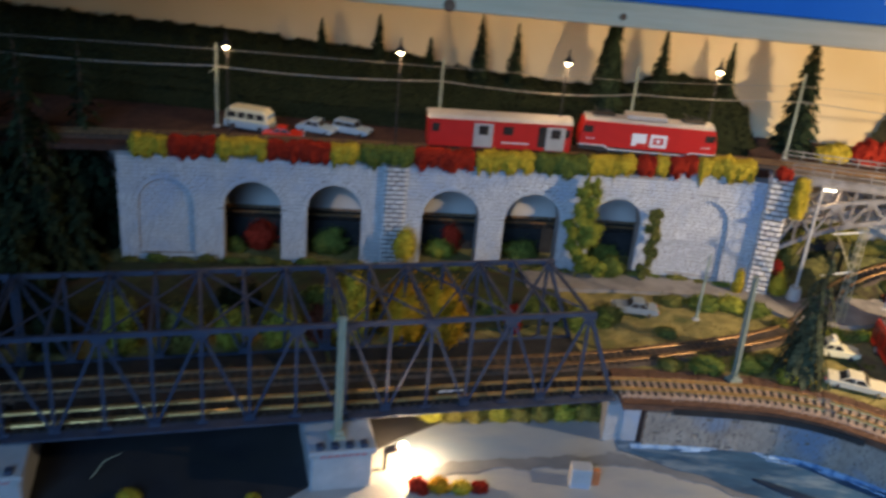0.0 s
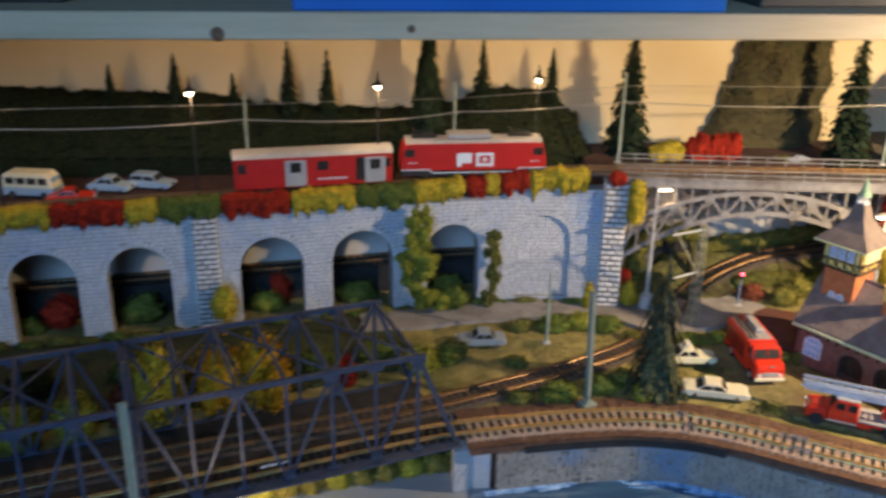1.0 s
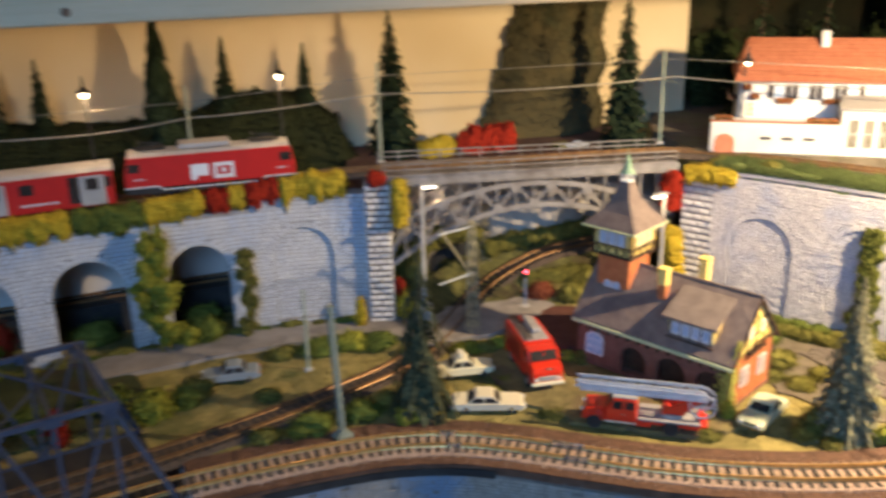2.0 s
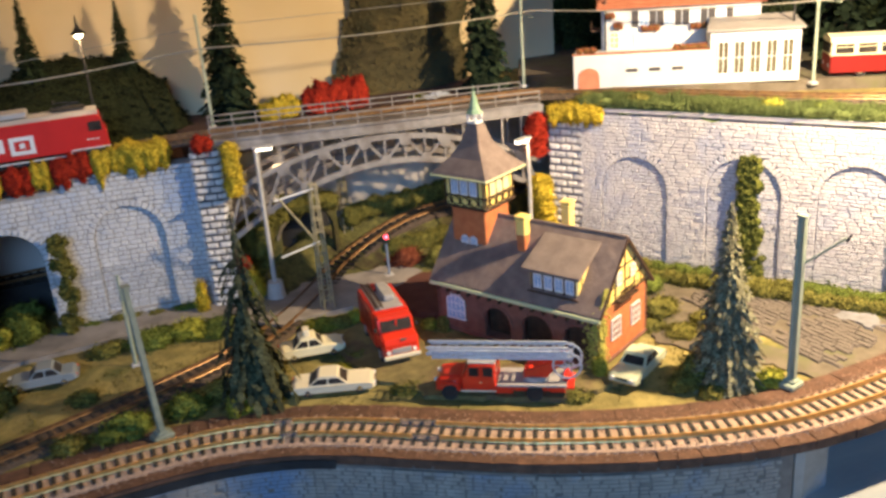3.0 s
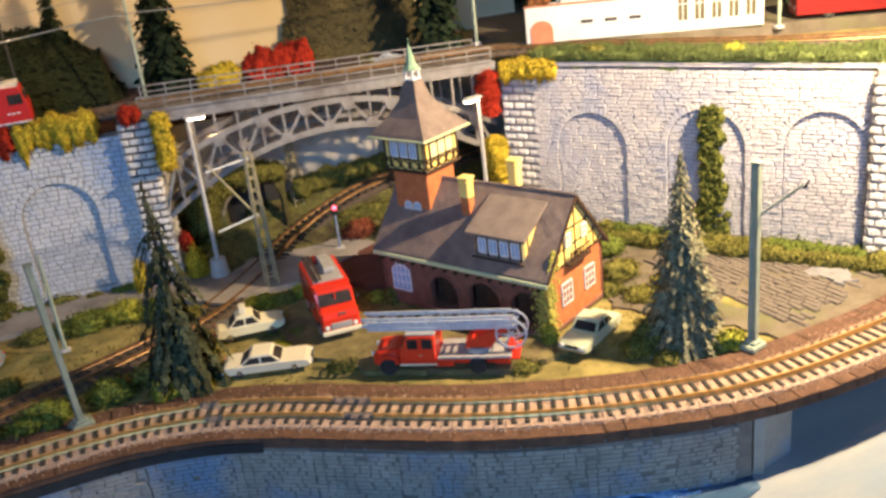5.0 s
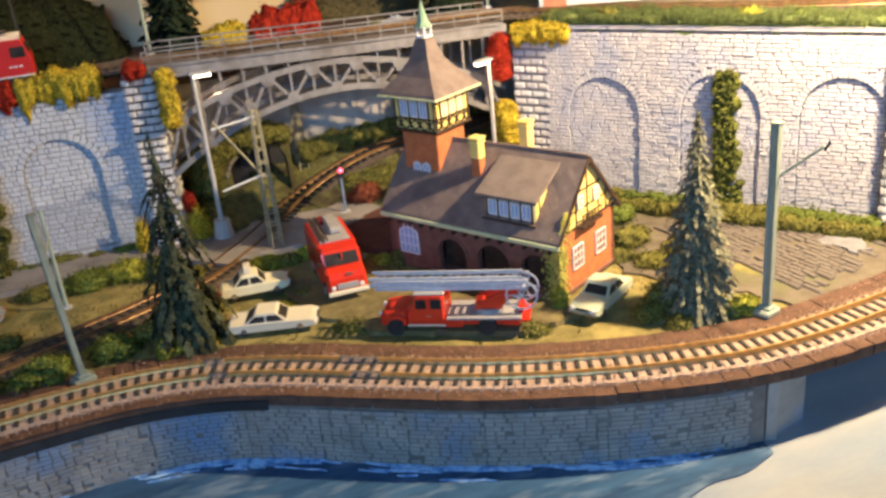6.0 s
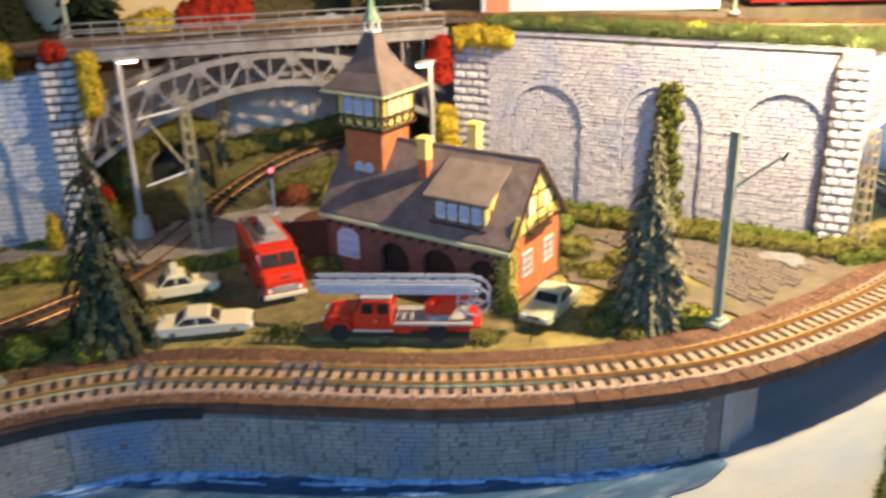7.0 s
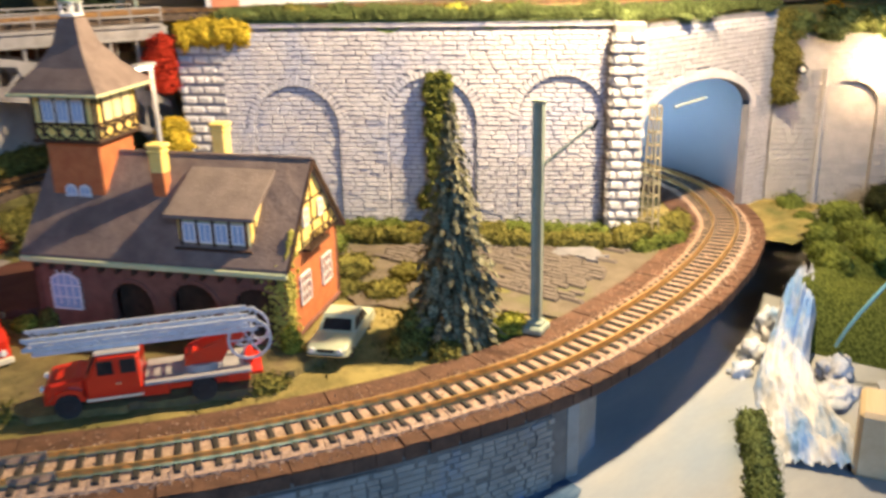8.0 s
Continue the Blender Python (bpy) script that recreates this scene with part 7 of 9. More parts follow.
def red_loco():
    t = thing("locomotive", on_upper(0.257), "red electric locomotive with a white emblem and grey skirt", "train", "red train on the viaduct")
    l, w = 0.0770, 0.0158
    part("body", Mesh().profile([(-l, 0.010), (-l, 0.022), (-l + 0.004, 0.0365), (-l + 0.006, 0.0385), (l - 0.006, 0.0385), (l - 0.004, 0.0365), (l, 0.022), (l, 0.010)], w, 0.0010), RED_TRAIN, t)
    sk = [(-l, 0.0105), (-0.048, 0.0105), (-0.044, 0.0070), (0.044, 0.0070), (0.048, 0.0105), (l, 0.0105), (l, 0.0055), (0.052, 0.0045), (-0.052, 0.0045), (-l, 0.0055)]
    part("skirt", Mesh().profile(sk, w + 0.0002, 0.0005), STEEL_DARK, t, "dark grey skirt")
    for sy in (-1, 1):
        st = Mesh()
        for (x0, z0), (x1, z1) in zip(((-l, 0.0112), (-0.048, 0.0112), (-0.044, 0.0077), (0.044, 0.0077), (0.048, 0.0112)), ((-0.048, 0.0112), (-0.044, 0.0077), (0.044, 0.0077), (0.048, 0.0112), (l, 0.0112))):
            st.bar((x0, sy * (w + 0.0003), z0), (x1, sy * (w + 0.0003), z1), 0.0006, 0.0011)
        part("white_line", st, WHITE_LABEL, t, "thin white line above the skirt")
        em = Mesh()
        # plain white emblem blocks
        em.box((-0.0160, sy * (w + 0.0003), 0.0212), (0.0052, 0.0007, 0.0145)).box((-0.0080, sy * (w + 0.0003), 0.0230), (0.0108, 0.0007, 0.0110))
        for x, z, bx, bz in ((0.0110, 0.0269, 0.0185, 0.0032), (0.0110, 0.0155, 0.0185, 0.0032), (0.0034, 0.0212, 0.0034, 0.0085), (0.0186, 0.0212, 0.0034, 0.0085), (0.0110, 0.0212, 0.0042, 0.0042)):
            em.box((x, sy * (w + 0.0003), z), (bx, 0.0007, bz))
        part("emblem", em, WHITE_LABEL, t, "plain white emblem blocks")
        for x in (-0.0680, 0.0680):
            part("cab_window", Mesh().box((x, sy * w, 0.0290), (0.0105, 0.0010, 0.0080), 0.0006), PANE_DARK, t)
        for k in range(3):
            part("print_bar", Mesh().box((-0.068 + k * 0.0035, sy * (w + 0.0002), 0.0185), (0.0026, 0.0005, 0.0010)), WHITE_LABEL, t)
            part("print_bar", Mesh().box((0.061 + k * 0.0035, sy * (w + 0.0002), 0.0185), (0.0026, 0.0005, 0.0010)), WHITE_LABEL, t)
    part("roof", Mesh().loft([[(x, y, z) for y, z in ((-w * 0.94, 0.0382), (-w * 0.75, 0.0412), (0, 0.0425), (w * 0.75, 0.0412), (w * 0.94, 0.0382))] for x in (-l + 0.005, l - 0.005)]), SILVER, t, "pale grey roof")
    part("roof_box", Mesh().box((-0.004, 0, 0.0445), (0.046, 0.020, 0.0048), 0.0008), SILVER, t)
    for x in (-0.052, 0.050):
        p = part("pantograph", Mesh().box((x, 0, 0.0438), (0.026, 0.014, 0.0012), 0.0003), STEEL_DARK, t)
        part("pantograph_arm", Mesh().bar((x - 0.012, 0, 0.0445), (x + 0.010, 0, 0.0475), 0.0010, 0.0010).bar((x + 0.010, 0, 0.0475), (x - 0.010, 0, 0.0490), 0.0009, 0.0009), STEEL_DARK, p)
        part("contact_bar", Mesh().bar((x - 0.010, -0.010, 0.0494), (x - 0.010, 0.010, 0.0494), 0.0010, 0.0008), STEEL_DARK, p)
    part("windscreen", Mesh().box((l - 0.0022, 0, 0.0295), (0.0016, 0.024, 0.0090), 0.0004), PANE_DARK, t)
    for x in (-0.045, 0.045):
        bogie(t, x)


red_coach()
red_loco()


def railbus():
    a, b = Vector((0.925, 0.832, 0)), Vector((1.045, 0.766, 0))
    d = (b - a).normalized()
    c = a + d * 0.075 + Vector((0.012, 0.022, 0))
    t = thing("railbus", pose(c.x, c.y, 0.2195, 0, 0, math.degrees(math.atan2(d.y, d.x))), "dark red and cream railbus with a row of windows", "train")
    l, w = 0.0760, 0.0150
    part("lower_body", Mesh().profile([(-l, 0.004), (-l, 0.0185), (l, 0.0185), (l, 0.004)], w, 0.0010), DARKRED, t)
    part("upper_body", Mesh().profile([(-l, 0.0188), (-l + 0.001, 0.030), (l - 0.001, 0.030), (l, 0.0188)], w - 0.0003, 0.0010), CREAM, t, "cream window band")
    part("roof", Mesh().loft([[(x, y * k, z) for y, z in ((-w, 0.030), (-w * 0.8, 0.0340), (0, 0.0362), (w * 0.8, 0.0340), (w, 0.030))] for x, k in ((-l, 0.94), (-l + 0.004, 1), (l - 0.004, 1), (l, 0.94))]), CREAM, t, "cream roof")
    for k in range(8):
        wn = part("window", Mesh().box((-l + 0.0115 + k * 0.0187, -w + 0.0002, 0.0246), (0.0150, 0.0010, 0.0082), 0.0006), PANE_DARK, t)
        part("window_bar", Mesh().box((-l + 0.0115 + k * 0.0187, -w - 0.0003, 0.0262), (0.0150, 0.0006, 0.0006)), CREAM, wn)
    part("windscreen", Mesh().box((-l, 0, 0.0246), (0.0012, 0.022, 0.0082), 0.0004), PANE_DARK, t)
    for x in (-0.050, 0.050):
        for y in (-1, 1):
            wheel(t, (x, y * 0.0120, 0.0052), 0.0052, 0.0030)
    for k in range(2):
        part("lamp", Mesh().rod((-l - 0.0004, -0.009 + 0.018 * k, 0.0100), (-l + 0.001, -0.009 + 0.018 * k, 0.0100), 0.0018, n=8), LENS, t)
    part("poster", Mesh().box((0.030, -w - 0.0002, 0.0115), (0.012, 0.0006, 0.0050)), CREAM, t)


railbus()


# ---- green train, standing on the truss bridge ----
def on_main(x):
    i = min(range(len(MAIN)), key=lambda k: abs(MAIN[k][0] - x))
    tx, ty = tangents(MAIN)[i]
    return pose(MAIN[i][0], MAIN[i][1], 0.0718, 0, 0, math.degrees(math.atan2(ty, tx)))


def green_coach(x):
    t = thing("coach", on_main(x), "dark green passenger coach with a grey roof on the bridge", "train", "green train on the bridge")
    l, w = 0.112, 0.0160
    part("body", Mesh().profile([(-l, 0.0065), (-l, 0.0385), (l, 0.0385), (l, 0.0065)], w, 0.0010), TRAIN_GREEN, t)
    part("roof", Mesh().loft([[(x2, y * k, z) for y, z in ((-w, 0.0385), (-w * 0.8, 0.0430), (-w * 0.35, 0.0456), (w * 0.35, 0.0456), (w * 0.8, 0.0430), (w, 0.0385))] for x2, k in ((-l, 0.96), (-l + 0.003, 1.02), (l - 0.003, 1.02), (l, 0.96))]), ROOF_GREY, t, "grey coach roof")
    part("yellow_line", Mesh().box((0, -w - 0.0002, 0.0368), (2 * l - 0.004, 0.0006, 0.0010)), PLASTER_Y, t, "thin yellow line under the roof")
    for k in range(9):
        part("window", Mesh().box((-l + 0.022 + k * 0.0225, -w, 0.0292), (0.0160, 0.0010, 0.0095), 0.0008), PANE_DARK if k % 3 else mat("red_curtain", (0.25, 0.05, 0.02), (0.3, 0.08, 0.02), 200, 0.6), t)
    for x2 in (-0.080, 0.080):
        bogie(t, x2, 0.0055, 2, 0.024, 0.0090)
    for x2 in (-l + 0.006, l - 0.006):
        part("door", Mesh().box((x2, -w - 0.0001, 0.0225), (0.0085, 0.0008, 0.0300), 0.0003), TRAIN_GREEN, t)


def green_loco(x):
    t = thing("locomotive", on_main(x), "dark green electric locomotive with a silver roof on the bridge", "train", "green train on the bridge")
    l, w = 0.088, 0.0162
    part("body", Mesh().profile([(-l, 0.0085), (-l + 0.001, 0.024), (-l + 0.004, 0.0395), (l - 0.004, 0.0395), (l - 0.001, 0.024), (l, 0.0085)], w, 0.0014), TRAIN_GREEN, t)
    part("roof", Mesh().loft([[(x2, y, z) for y, z in ((-w, 0.0395), (-w * 0.8, 0.0430), (0, 0.0450), (w * 0.8, 0.0430), (w, 0.0395))] for x2 in (-l + 0.005, l - 0.005)]), SILVER, t, "silver roof")
    part("white_line", Mesh().box((0, -w - 0.0002, 0.0120), (2 * l - 0.004, 0.0006, 0.0010)), WHITE_LABEL, t)
    for k in range(3):
        part("window", Mesh().box((-0.042 + k * 0.042, -w, 0.0280), (0.0180, 0.0010, 0.0080), 0.0008), PANE, t)
    for x2 in (-0.058, 0.058):
        bogie(t, x2, 0.0068, 2, 0.030, 0.0090)
    for x2 in (-0.050, 0.050):
        part("pantograph", Mesh().box((x2, 0, 0.0462), (0.030, 0.016, 0.0020), 0.0004), DARKRED, t)


green_coach(-0.435)
green_loco(-0.640)


# ---- guest house on the upper terrace ----
structure("terrace", Mesh().slab([(0.728, 0.962), (0.738, 0.955), (0.780, 0.925), (0.845, 0.885), (0.905, 0.855), (0.93, 0.838), (1.06, 0.765), (1.25, 0.70), (1.35, 1.0), (1.0, 1.20), (0.80, 1.20), (0.728, 1.05)], 0.205, 0.2195), SAND, "pale gravel terrace of the guest house", "terrace")


def guest_house():
    a, b = Vector((0.735, 0.947)), Vector((0.906, 0.850))
    d = (b - a).normalized()
    h = thing("guest_house", pose(0.735, 0.947, 0.2195, 0, 0, math.degrees(math.atan2(d.y, d.x))), "white rendered guest house with red tiled roof, shutters and sun room", "house")
    part("terrace_wall", Mesh().box((0.060, 0.006, 0.0150), (0.120, 0.012, 0.0300), 0.0008), HOTEL_W, h, "white terrace wall")
    part("terrace_floor", Mesh().box((0.060, 0.022, 0.0145), (0.118, 0.026, 0.029), 0.0005), HOTEL_W, h)
    part("terrace_edge", Mesh().box((0.060, 0.004, 0.0305), (0.122, 0.005, 0.0014), 0.0004), HOTEL_ROOF, h, "red tiled edge of the terrace")
    part("main_block", Mesh().box((0.096, 0.068, 0.0345), (0.140, 0.072, 0.0690), 0.0006), HOTEL_W, h, "white rendered main block")
    # hipped tile roof
    x0, x1, y0, y1, zb, zt = 0.0215, 0.1700, 0.027, 0.109, 0.0680, 0.1040
    part("roof", Mesh().add([(x0, y0, zb), (x1, y0, zb), (x1, y1, zb), (x0, y1, zb), (x0 + 0.012, 0.068, zt), (x1 - 0.004, 0.068, zt), (x0, y0, zb - 0.002), (x1, y0, zb - 0.002), (x1, y1, zb - 0.002), (x0, y1, zb - 0.002)],
         [(0, 1, 5, 4), (1, 2, 5), (2, 3, 4, 5), (3, 0, 4), (9, 8, 7, 6), (6, 7, 1, 0), (7, 8, 2, 1), (8, 9, 3, 2), (9, 6, 0, 3)]), HOTEL_ROOF, h, "red tiled roof")
    for j in range(11):
        f = (j + 0.5) / 11
        y, z = y0 + (0.068 - y0) * f, zb + (zt - zb) * f
        course = Mesh().box(((x0 + x1) / 2 + 0.004 * f, y, z + 0.0004), ((x1 - x0) * (1 - 0.11 * f), 0.0034, 0.0006), 0, pose(0, 0, 0, math.degrees(math.atan2(zt - zb, 0.068 - y0)), 0, 0))
        part("tile_course", course, HOTEL_ROOF, h)
    part("chimney", Mesh().box((0.105, 0.060, 0.1040), (0.008, 0.008, 0.016), 0.0006), HOTEL_W, h)
    part("sun_room", Mesh().box((0.157, 0.018, 0.0235), (0.076, 0.036, 0.0470), 0.0006), HOTEL_W, h, "white sun room")
    part("sun_room_roof", Mesh().add([(0.116, -0.003, 0.0472), (0.198, -0.003, 0.0472), (0.194, 0.034, 0.0545), (0.122, 0.034, 0.0545), (0.116, -0.003, 0.0455), (0.198, -0.003, 0.0455), (0.194, 0.034, 0.0470), (0.122, 0.034, 0.0470)],
         [(0, 1, 2, 3), (7, 6, 5, 4), (4, 5, 1, 0), (5, 6, 2, 1), (6, 7, 3, 2), (7, 4, 0, 3)]), ROOF_GREY, h, "grey sun room roof")
    for k in range(5):
        little_window(h, pose(0.1305 + k * 0.0135, -0.0004, 0.0225), 0.0090, 0.0280, 1, 1, pane_mat=mat("sunroom_glass", (0.075, 0.065, 0.040), (0.12, 0.105, 0.065), 60, 0.3, spec=0.2))
    for k in range(4):
        x = 0.064 + k * 0.0225
        little_window(h, pose(x, 0.0316, 0.0560), 0.0085, 0.0130, 1, 1, pane_mat=PANE)
        for s in (-1, 1):
            part("shutter", Mesh().box((x + s * 0.0078, 0.0312, 0.0560), (0.0055, 0.0012, 0.0140), 0.0003), SHUTTER, h, "dark shutter")
    for k, x in enumerate((0.060, 0.078, 0.096)):
        little_window(h, pose(x, 0.0316, 0.0375), 0.0085, 0.0110, 1, 1, pane_mat=PANE)
    little_window(h, pose(0.0375, 0.0316, 0.0380), 0.0085, 0.0150, 1, 2, True, pane_mat=PLASTER_Y)
    r = rng(8)
    for x, z, ln, y in ((0.070, 0.0475, 0.016, 0.029), (0.112, 0.0475, 0.014, 0.029), (0.0335, 0.0600, 0.008, 0.029), (0.041, 0.0510, 0.008, 0.029), (0.096, 0.0335, 0.016, 0.003), (0.110, 0.0335, 0.014, 0.003), (0.012, 0.0335, 0.018, 0.006)):
        f = Mesh()
        for k in range(3):
            clump(f, (x + (k - 1) * ln / 3, y, z), (ln / 4, 0.003, 0.0034), r, leaves=36, size=0.0016)
        part("flower_box", f, FLOWERS_R, h, "red-brown flower box")
    arch = [(0.0045, 0.0), (0.0235, 0.0), (0.0235, 0.0110)] + [(0.014 + 0.0095 * math.cos(t), 0.0110 + 0.0080 * math.sin(t)) for t in [k * math.pi / 8 for k in range(1, 8)]] + [(0.0045, 0.0110)]
    part("cellar_door", quad_panel(Mesh(), [(x, -0.0008, z) for x, z in arch], 0.0012, (0, 1, 0)), mat("terracotta_door", (0.38, 0.14, 0.08), (0.46, 0.18, 0.10), 120, 0.7), h, "round-topped terracotta cellar door")
    for x in (0.052, 0.072, 0.092):
        part("cellar_slot", Mesh().box((x, -0.0002, 0.0155), (0.0100, 0.0010, 0.0028), 0.0002), SHUTTER, h, "dark cellar slot")
    part("balcony", Mesh().box((0.0215, 0.050, 0.0460), (0.010, 0.026, 0.0014), 0.0003).box((0.0168, 0.050, 0.0500), (0.0012, 0.026, 0.0070), 0.0003), TIMBER, h, "brown side balcony")
    return h


guest_house()


# ---- foliage ----
def hedge(points, radius, material, seed, label, height=1.0, drop=0.45, name="hedge"):
    """A solid run of foam foliage along a few points: a torn body under a dense coat of flakes, ragged along its lower edge."""
    r = rng(seed)
    m = Mesh()
    base = Vector(points[0])
    line = []
    for a, b in zip(points, points[1:]):
        a, b = Vector(a) - base, Vector(b) - base
        n = max(2, int((b - a).length / 0.0011))
        line += [a.lerp(b, k / n) for k in range(n)]
    line.append(Vector(points[-1]) - base)
    n, ring = len(line), 26
    vs, out = [], []
    for k, p in enumerate(line):
        d = (line[min(n - 1, k + 2)] - line[max(0, k - 2)]).normalized()
        across = d.cross(Vector((0, 0, 1)))
        across = across.normalized() if across.length > 0.4 else Vector((1, 0, 0))
        up = across.cross(d).normalized()
        if up.z < 0:
            up.negate()
        end = min(k, n - 1 - k) * 0.0011 / (radius * 0.9)
        taper = math.sqrt(max(0.06, 1 - (1 - min(1, end * 1.5)) ** 2))
        hang = 1 + drop * (0.5 + 1.9 * noise.noise(Vector((k * 0.10, seed, 2)))) + 0.5 * noise.noise(Vector((k * 0.35, seed, 5)))
        crown = 0.98 + 0.38 * noise.noise(Vector((k * 0.085, seed, 8))) + 0.14 * noise.noise(Vector((k * 0.30, seed, 11)))
        for j in range(ring):
            a = 2 * math.pi * j / ring
            c, q = math.cos(a), math.sin(a)
            c, q = math.copysign(abs(c) ** 0.75, c), math.copysign(abs(q) ** 0.75, q)
            v = across * c * 0.85 + up * q * height * (crown if q > 0 else hang)
            w = p + v * radius * taper
            fine = 1 + 0.42 * noise.noise(w * 150 + Vector((seed, 0, 0))) + 0.26 * noise.noise(w * 430 + Vector((0, seed, 0)))
            vs.append(p + v * radius * taper * fine)
            out.append(v.normalized())
    faces = [(k * ring + j, k * ring + (j + 1) % ring, (k + 1) * ring + (j + 1) % ring, (k + 1) * ring + j) for k in range(n - 1) for j in range(ring)]
    faces += [tuple(range(ring)), tuple(range((n - 1) * ring, n * ring))]
    m.add(vs, faces)
    for _ in range(n * 46):
        k = r.randrange(len(vs))
        p = vs[k] + Vector((r.gauss(0, 0.0006), r.gauss(0, 0.0006), r.gauss(0, 0.0006))) + out[k] * (r.uniform(-0.0003, 0.0005) if r.random() < 0.8 else r.uniform(0.0004, 0.0028))
        q = r.uniform(0.0005, 0.0012)
        a = Vector((r.gauss(0, 1), r.gauss(0, 1), r.gauss(0, 1))).normalized()
        b = a.cross(out[k])
        if b.length < 0.1:
            continue
        b.normalize()
        m.add([p + a * q + out[k] * q * 0.5, p + b * q * 0.8, p - a * q, p - b * q * 0.8 + out[k] * q * 0.3], [(0, 1, 2), (0, 2, 3)])
    ob = part(name, m, material, smooth=True)
    ob.matrix_basis = pose(*base)
    return tagged(ob, label, "hedge", "autumn hedge on the walls")


def on_wall(line, x, back, z):
    i = min(range(len(line)), key=lambda k: abs(line[k][0] - x))
    tx, ty = tangents(line)[i]
    return (line[i][0] - ty * back, line[i][1] + tx * back, z)


TOP = ((-0.292, -0.262, L_YELLOW, "yellow"), (-0.255, -0.212, L_RED, "red"), (-0.206, -0.160, L_YELLOW, "yellow"), (-0.155, -0.092, L_RED, "red"), (-0.088, -0.062, L_YELLOW, "yellow"),
       (-0.056, -0.004, L_GREEN, "green"), (0.004, 0.062, L_RED, "red"), (0.070, 0.128, L_YELLOW, "yellow"), (0.136, 0.190, L_GREEN, "dark green"), (0.196, 0.242, L_YELLOW, "yellow"), (0.250, 0.266, L_RED, "red"),
       (0.270, 0.280, L_YELLOW, "yellow"), (0.287, 0.312, L_RED, "red"), (0.318, 0.374, L_YELLOW, "yellow"))
for k, (x0, x1, ml, word) in enumerate(TOP):
    x0, x1 = x0 - 0.004, x1 + 0.004
    n = max(1, int((x1 - x0) / 0.02))
    pts2 = [on_wall(VL, x0 + (x1 - x0) * i / n, 0.001 + 0.003 * (i % 2), upper_z(x0 + (x1 - x0) * i / n) - (0.001 if x0 < 0.2 else 0.003) + 0.002 * ((i + k) % 2)) for i in range(n + 1)]
    hedge(pts2, 0.0100, ml, 100 + k, word + " foam hedge hanging over the viaduct edge", 0.95, 0.9 if x0 > 0.3 else 0.45)
hedge([(0.396, 0.978, 0.2155), (0.412, 0.975, 0.216)], 0.0085, L_RED, 131, "red foam hedge on top of the pier", 0.7)
hedge([(0.424, 0.974, 0.214), (0.425, 0.971, 0.190), (0.423, 0.971, 0.168)], 0.0072, L_YELLOW, 132, "yellow foliage hanging beside the pier", 1.2)
bush((0.428, 0.978, 0.066), (0.010, 0.009, 0.018), L_YELLOW, 133, "yellow bush at the foot of the pier")
bush((0.424, 0.984, 0.092), (0.006, 0.006, 0.010), L_RED, 134, "small red bush beside the pier", lumps=2)
bush((0.382, 0.974, 0.066), (0.006, 0.006, 0.018), L_YELLOW, 135, "narrow yellow bush beside the pier", lumps=2)
hedge([(0.693, 0.938, 0.206), (0.690, 0.936, 0.190), (0.690, 0.936, 0.168)], 0.0078, L_RED, 136, "red foliage hanging beside the broad pier", 1.2)
hedge([(0.692, 0.934, 0.150), (0.691, 0.930, 0.125), (0.694, 0.930, 0.095), (0.694, 0.930, 0.075)], 0.0095, L_YELLOW, 137, "orange-yellow foliage beside the broad pier", 1.2)
hedge([(0.703, 0.934, 0.206), (0.722, 0.912, 0.207), (0.738, 0.896, 0.207)], 0.0090, L_YELLOW, 138, "yellow foam hedge on top of the broad pier", 0.8)


def meadow(line, x0, x1, backs, z, material, seed, label, count, blade=0.0075):
    """Grass tufts along the top of a wall."""
    r = rng(seed)
    m = Mesh()
    seg = [(p, t) for p, t in zip(line, tangents(line)) if x0 <= p[0] <= x1]
    for _ in range(count):
        (x, y), (tx, ty) = r.choice(seg)
        d = r.uniform(*backs)
        px, py = x - ty * d + r.uniform(-0.002, 0.002), y + tx * d + r.uniform(-0.002, 0.002)
        hgt = blade * r.uniform(0.4, 1.2) * (0.7 + 0.6 * noise.noise(Vector((px * 60, py * 60, seed))))
        a = r.uniform(0, 6.28)
        w = r.uniform(0.0003, 0.0006)
        lx, ly = r.gauss(0, 0.0022), r.gauss(0, 0.0022)
        zz = z(px) if callable(z) else z
        m.add([(px + w * math.cos(a), py + w * math.sin(a), zz), (px - w * math.cos(a), py - w * math.sin(a), zz), (px + lx, py + ly, zz + max(0.001, hgt))], [(0, 1, 2)])
    return tagged(structure("grass", m, material, label, "grass"), kind="stuff")


def turf(line, x0, x1, backs, z, seed, nb=9):
    """A soft uneven turf strip that laps over the wall's edge."""
    seg = [(p, t) for p, t in zip(line, tangents(line)) if x0 <= p[0] <= x1]
    vs, fs = [], []
    for (x, y), (tx, ty) in seg:
        for b in range(nb + 1):
            f = b / nb
            d = backs[0] + (backs[1] - backs[0]) * f
            px, py = x - ty * d, y + tx * d
            h = z + 0.0045 * math.sin(math.pi * min(1, f * 1.6 + 0.05)) + 0.0026 * noise.noise(Vector((px * 60, py * 60, seed))) + 0.0014 * noise.noise(Vector((px * 190, py * 190, seed)))
            if b == 0:
                h = z - 0.0045 + 0.004 * noise.noise(Vector((px * 70, py * 70, seed + 3)))
            vs.append((px, py, h))
    n = nb + 1
    fs = [(i * n + b, (i + 1) * n + b, (i + 1) * n + b + 1, i * n + b + 1) for i in range(len(seg) - 1) for b in range(nb)]
    return Mesh().add(vs, fs)


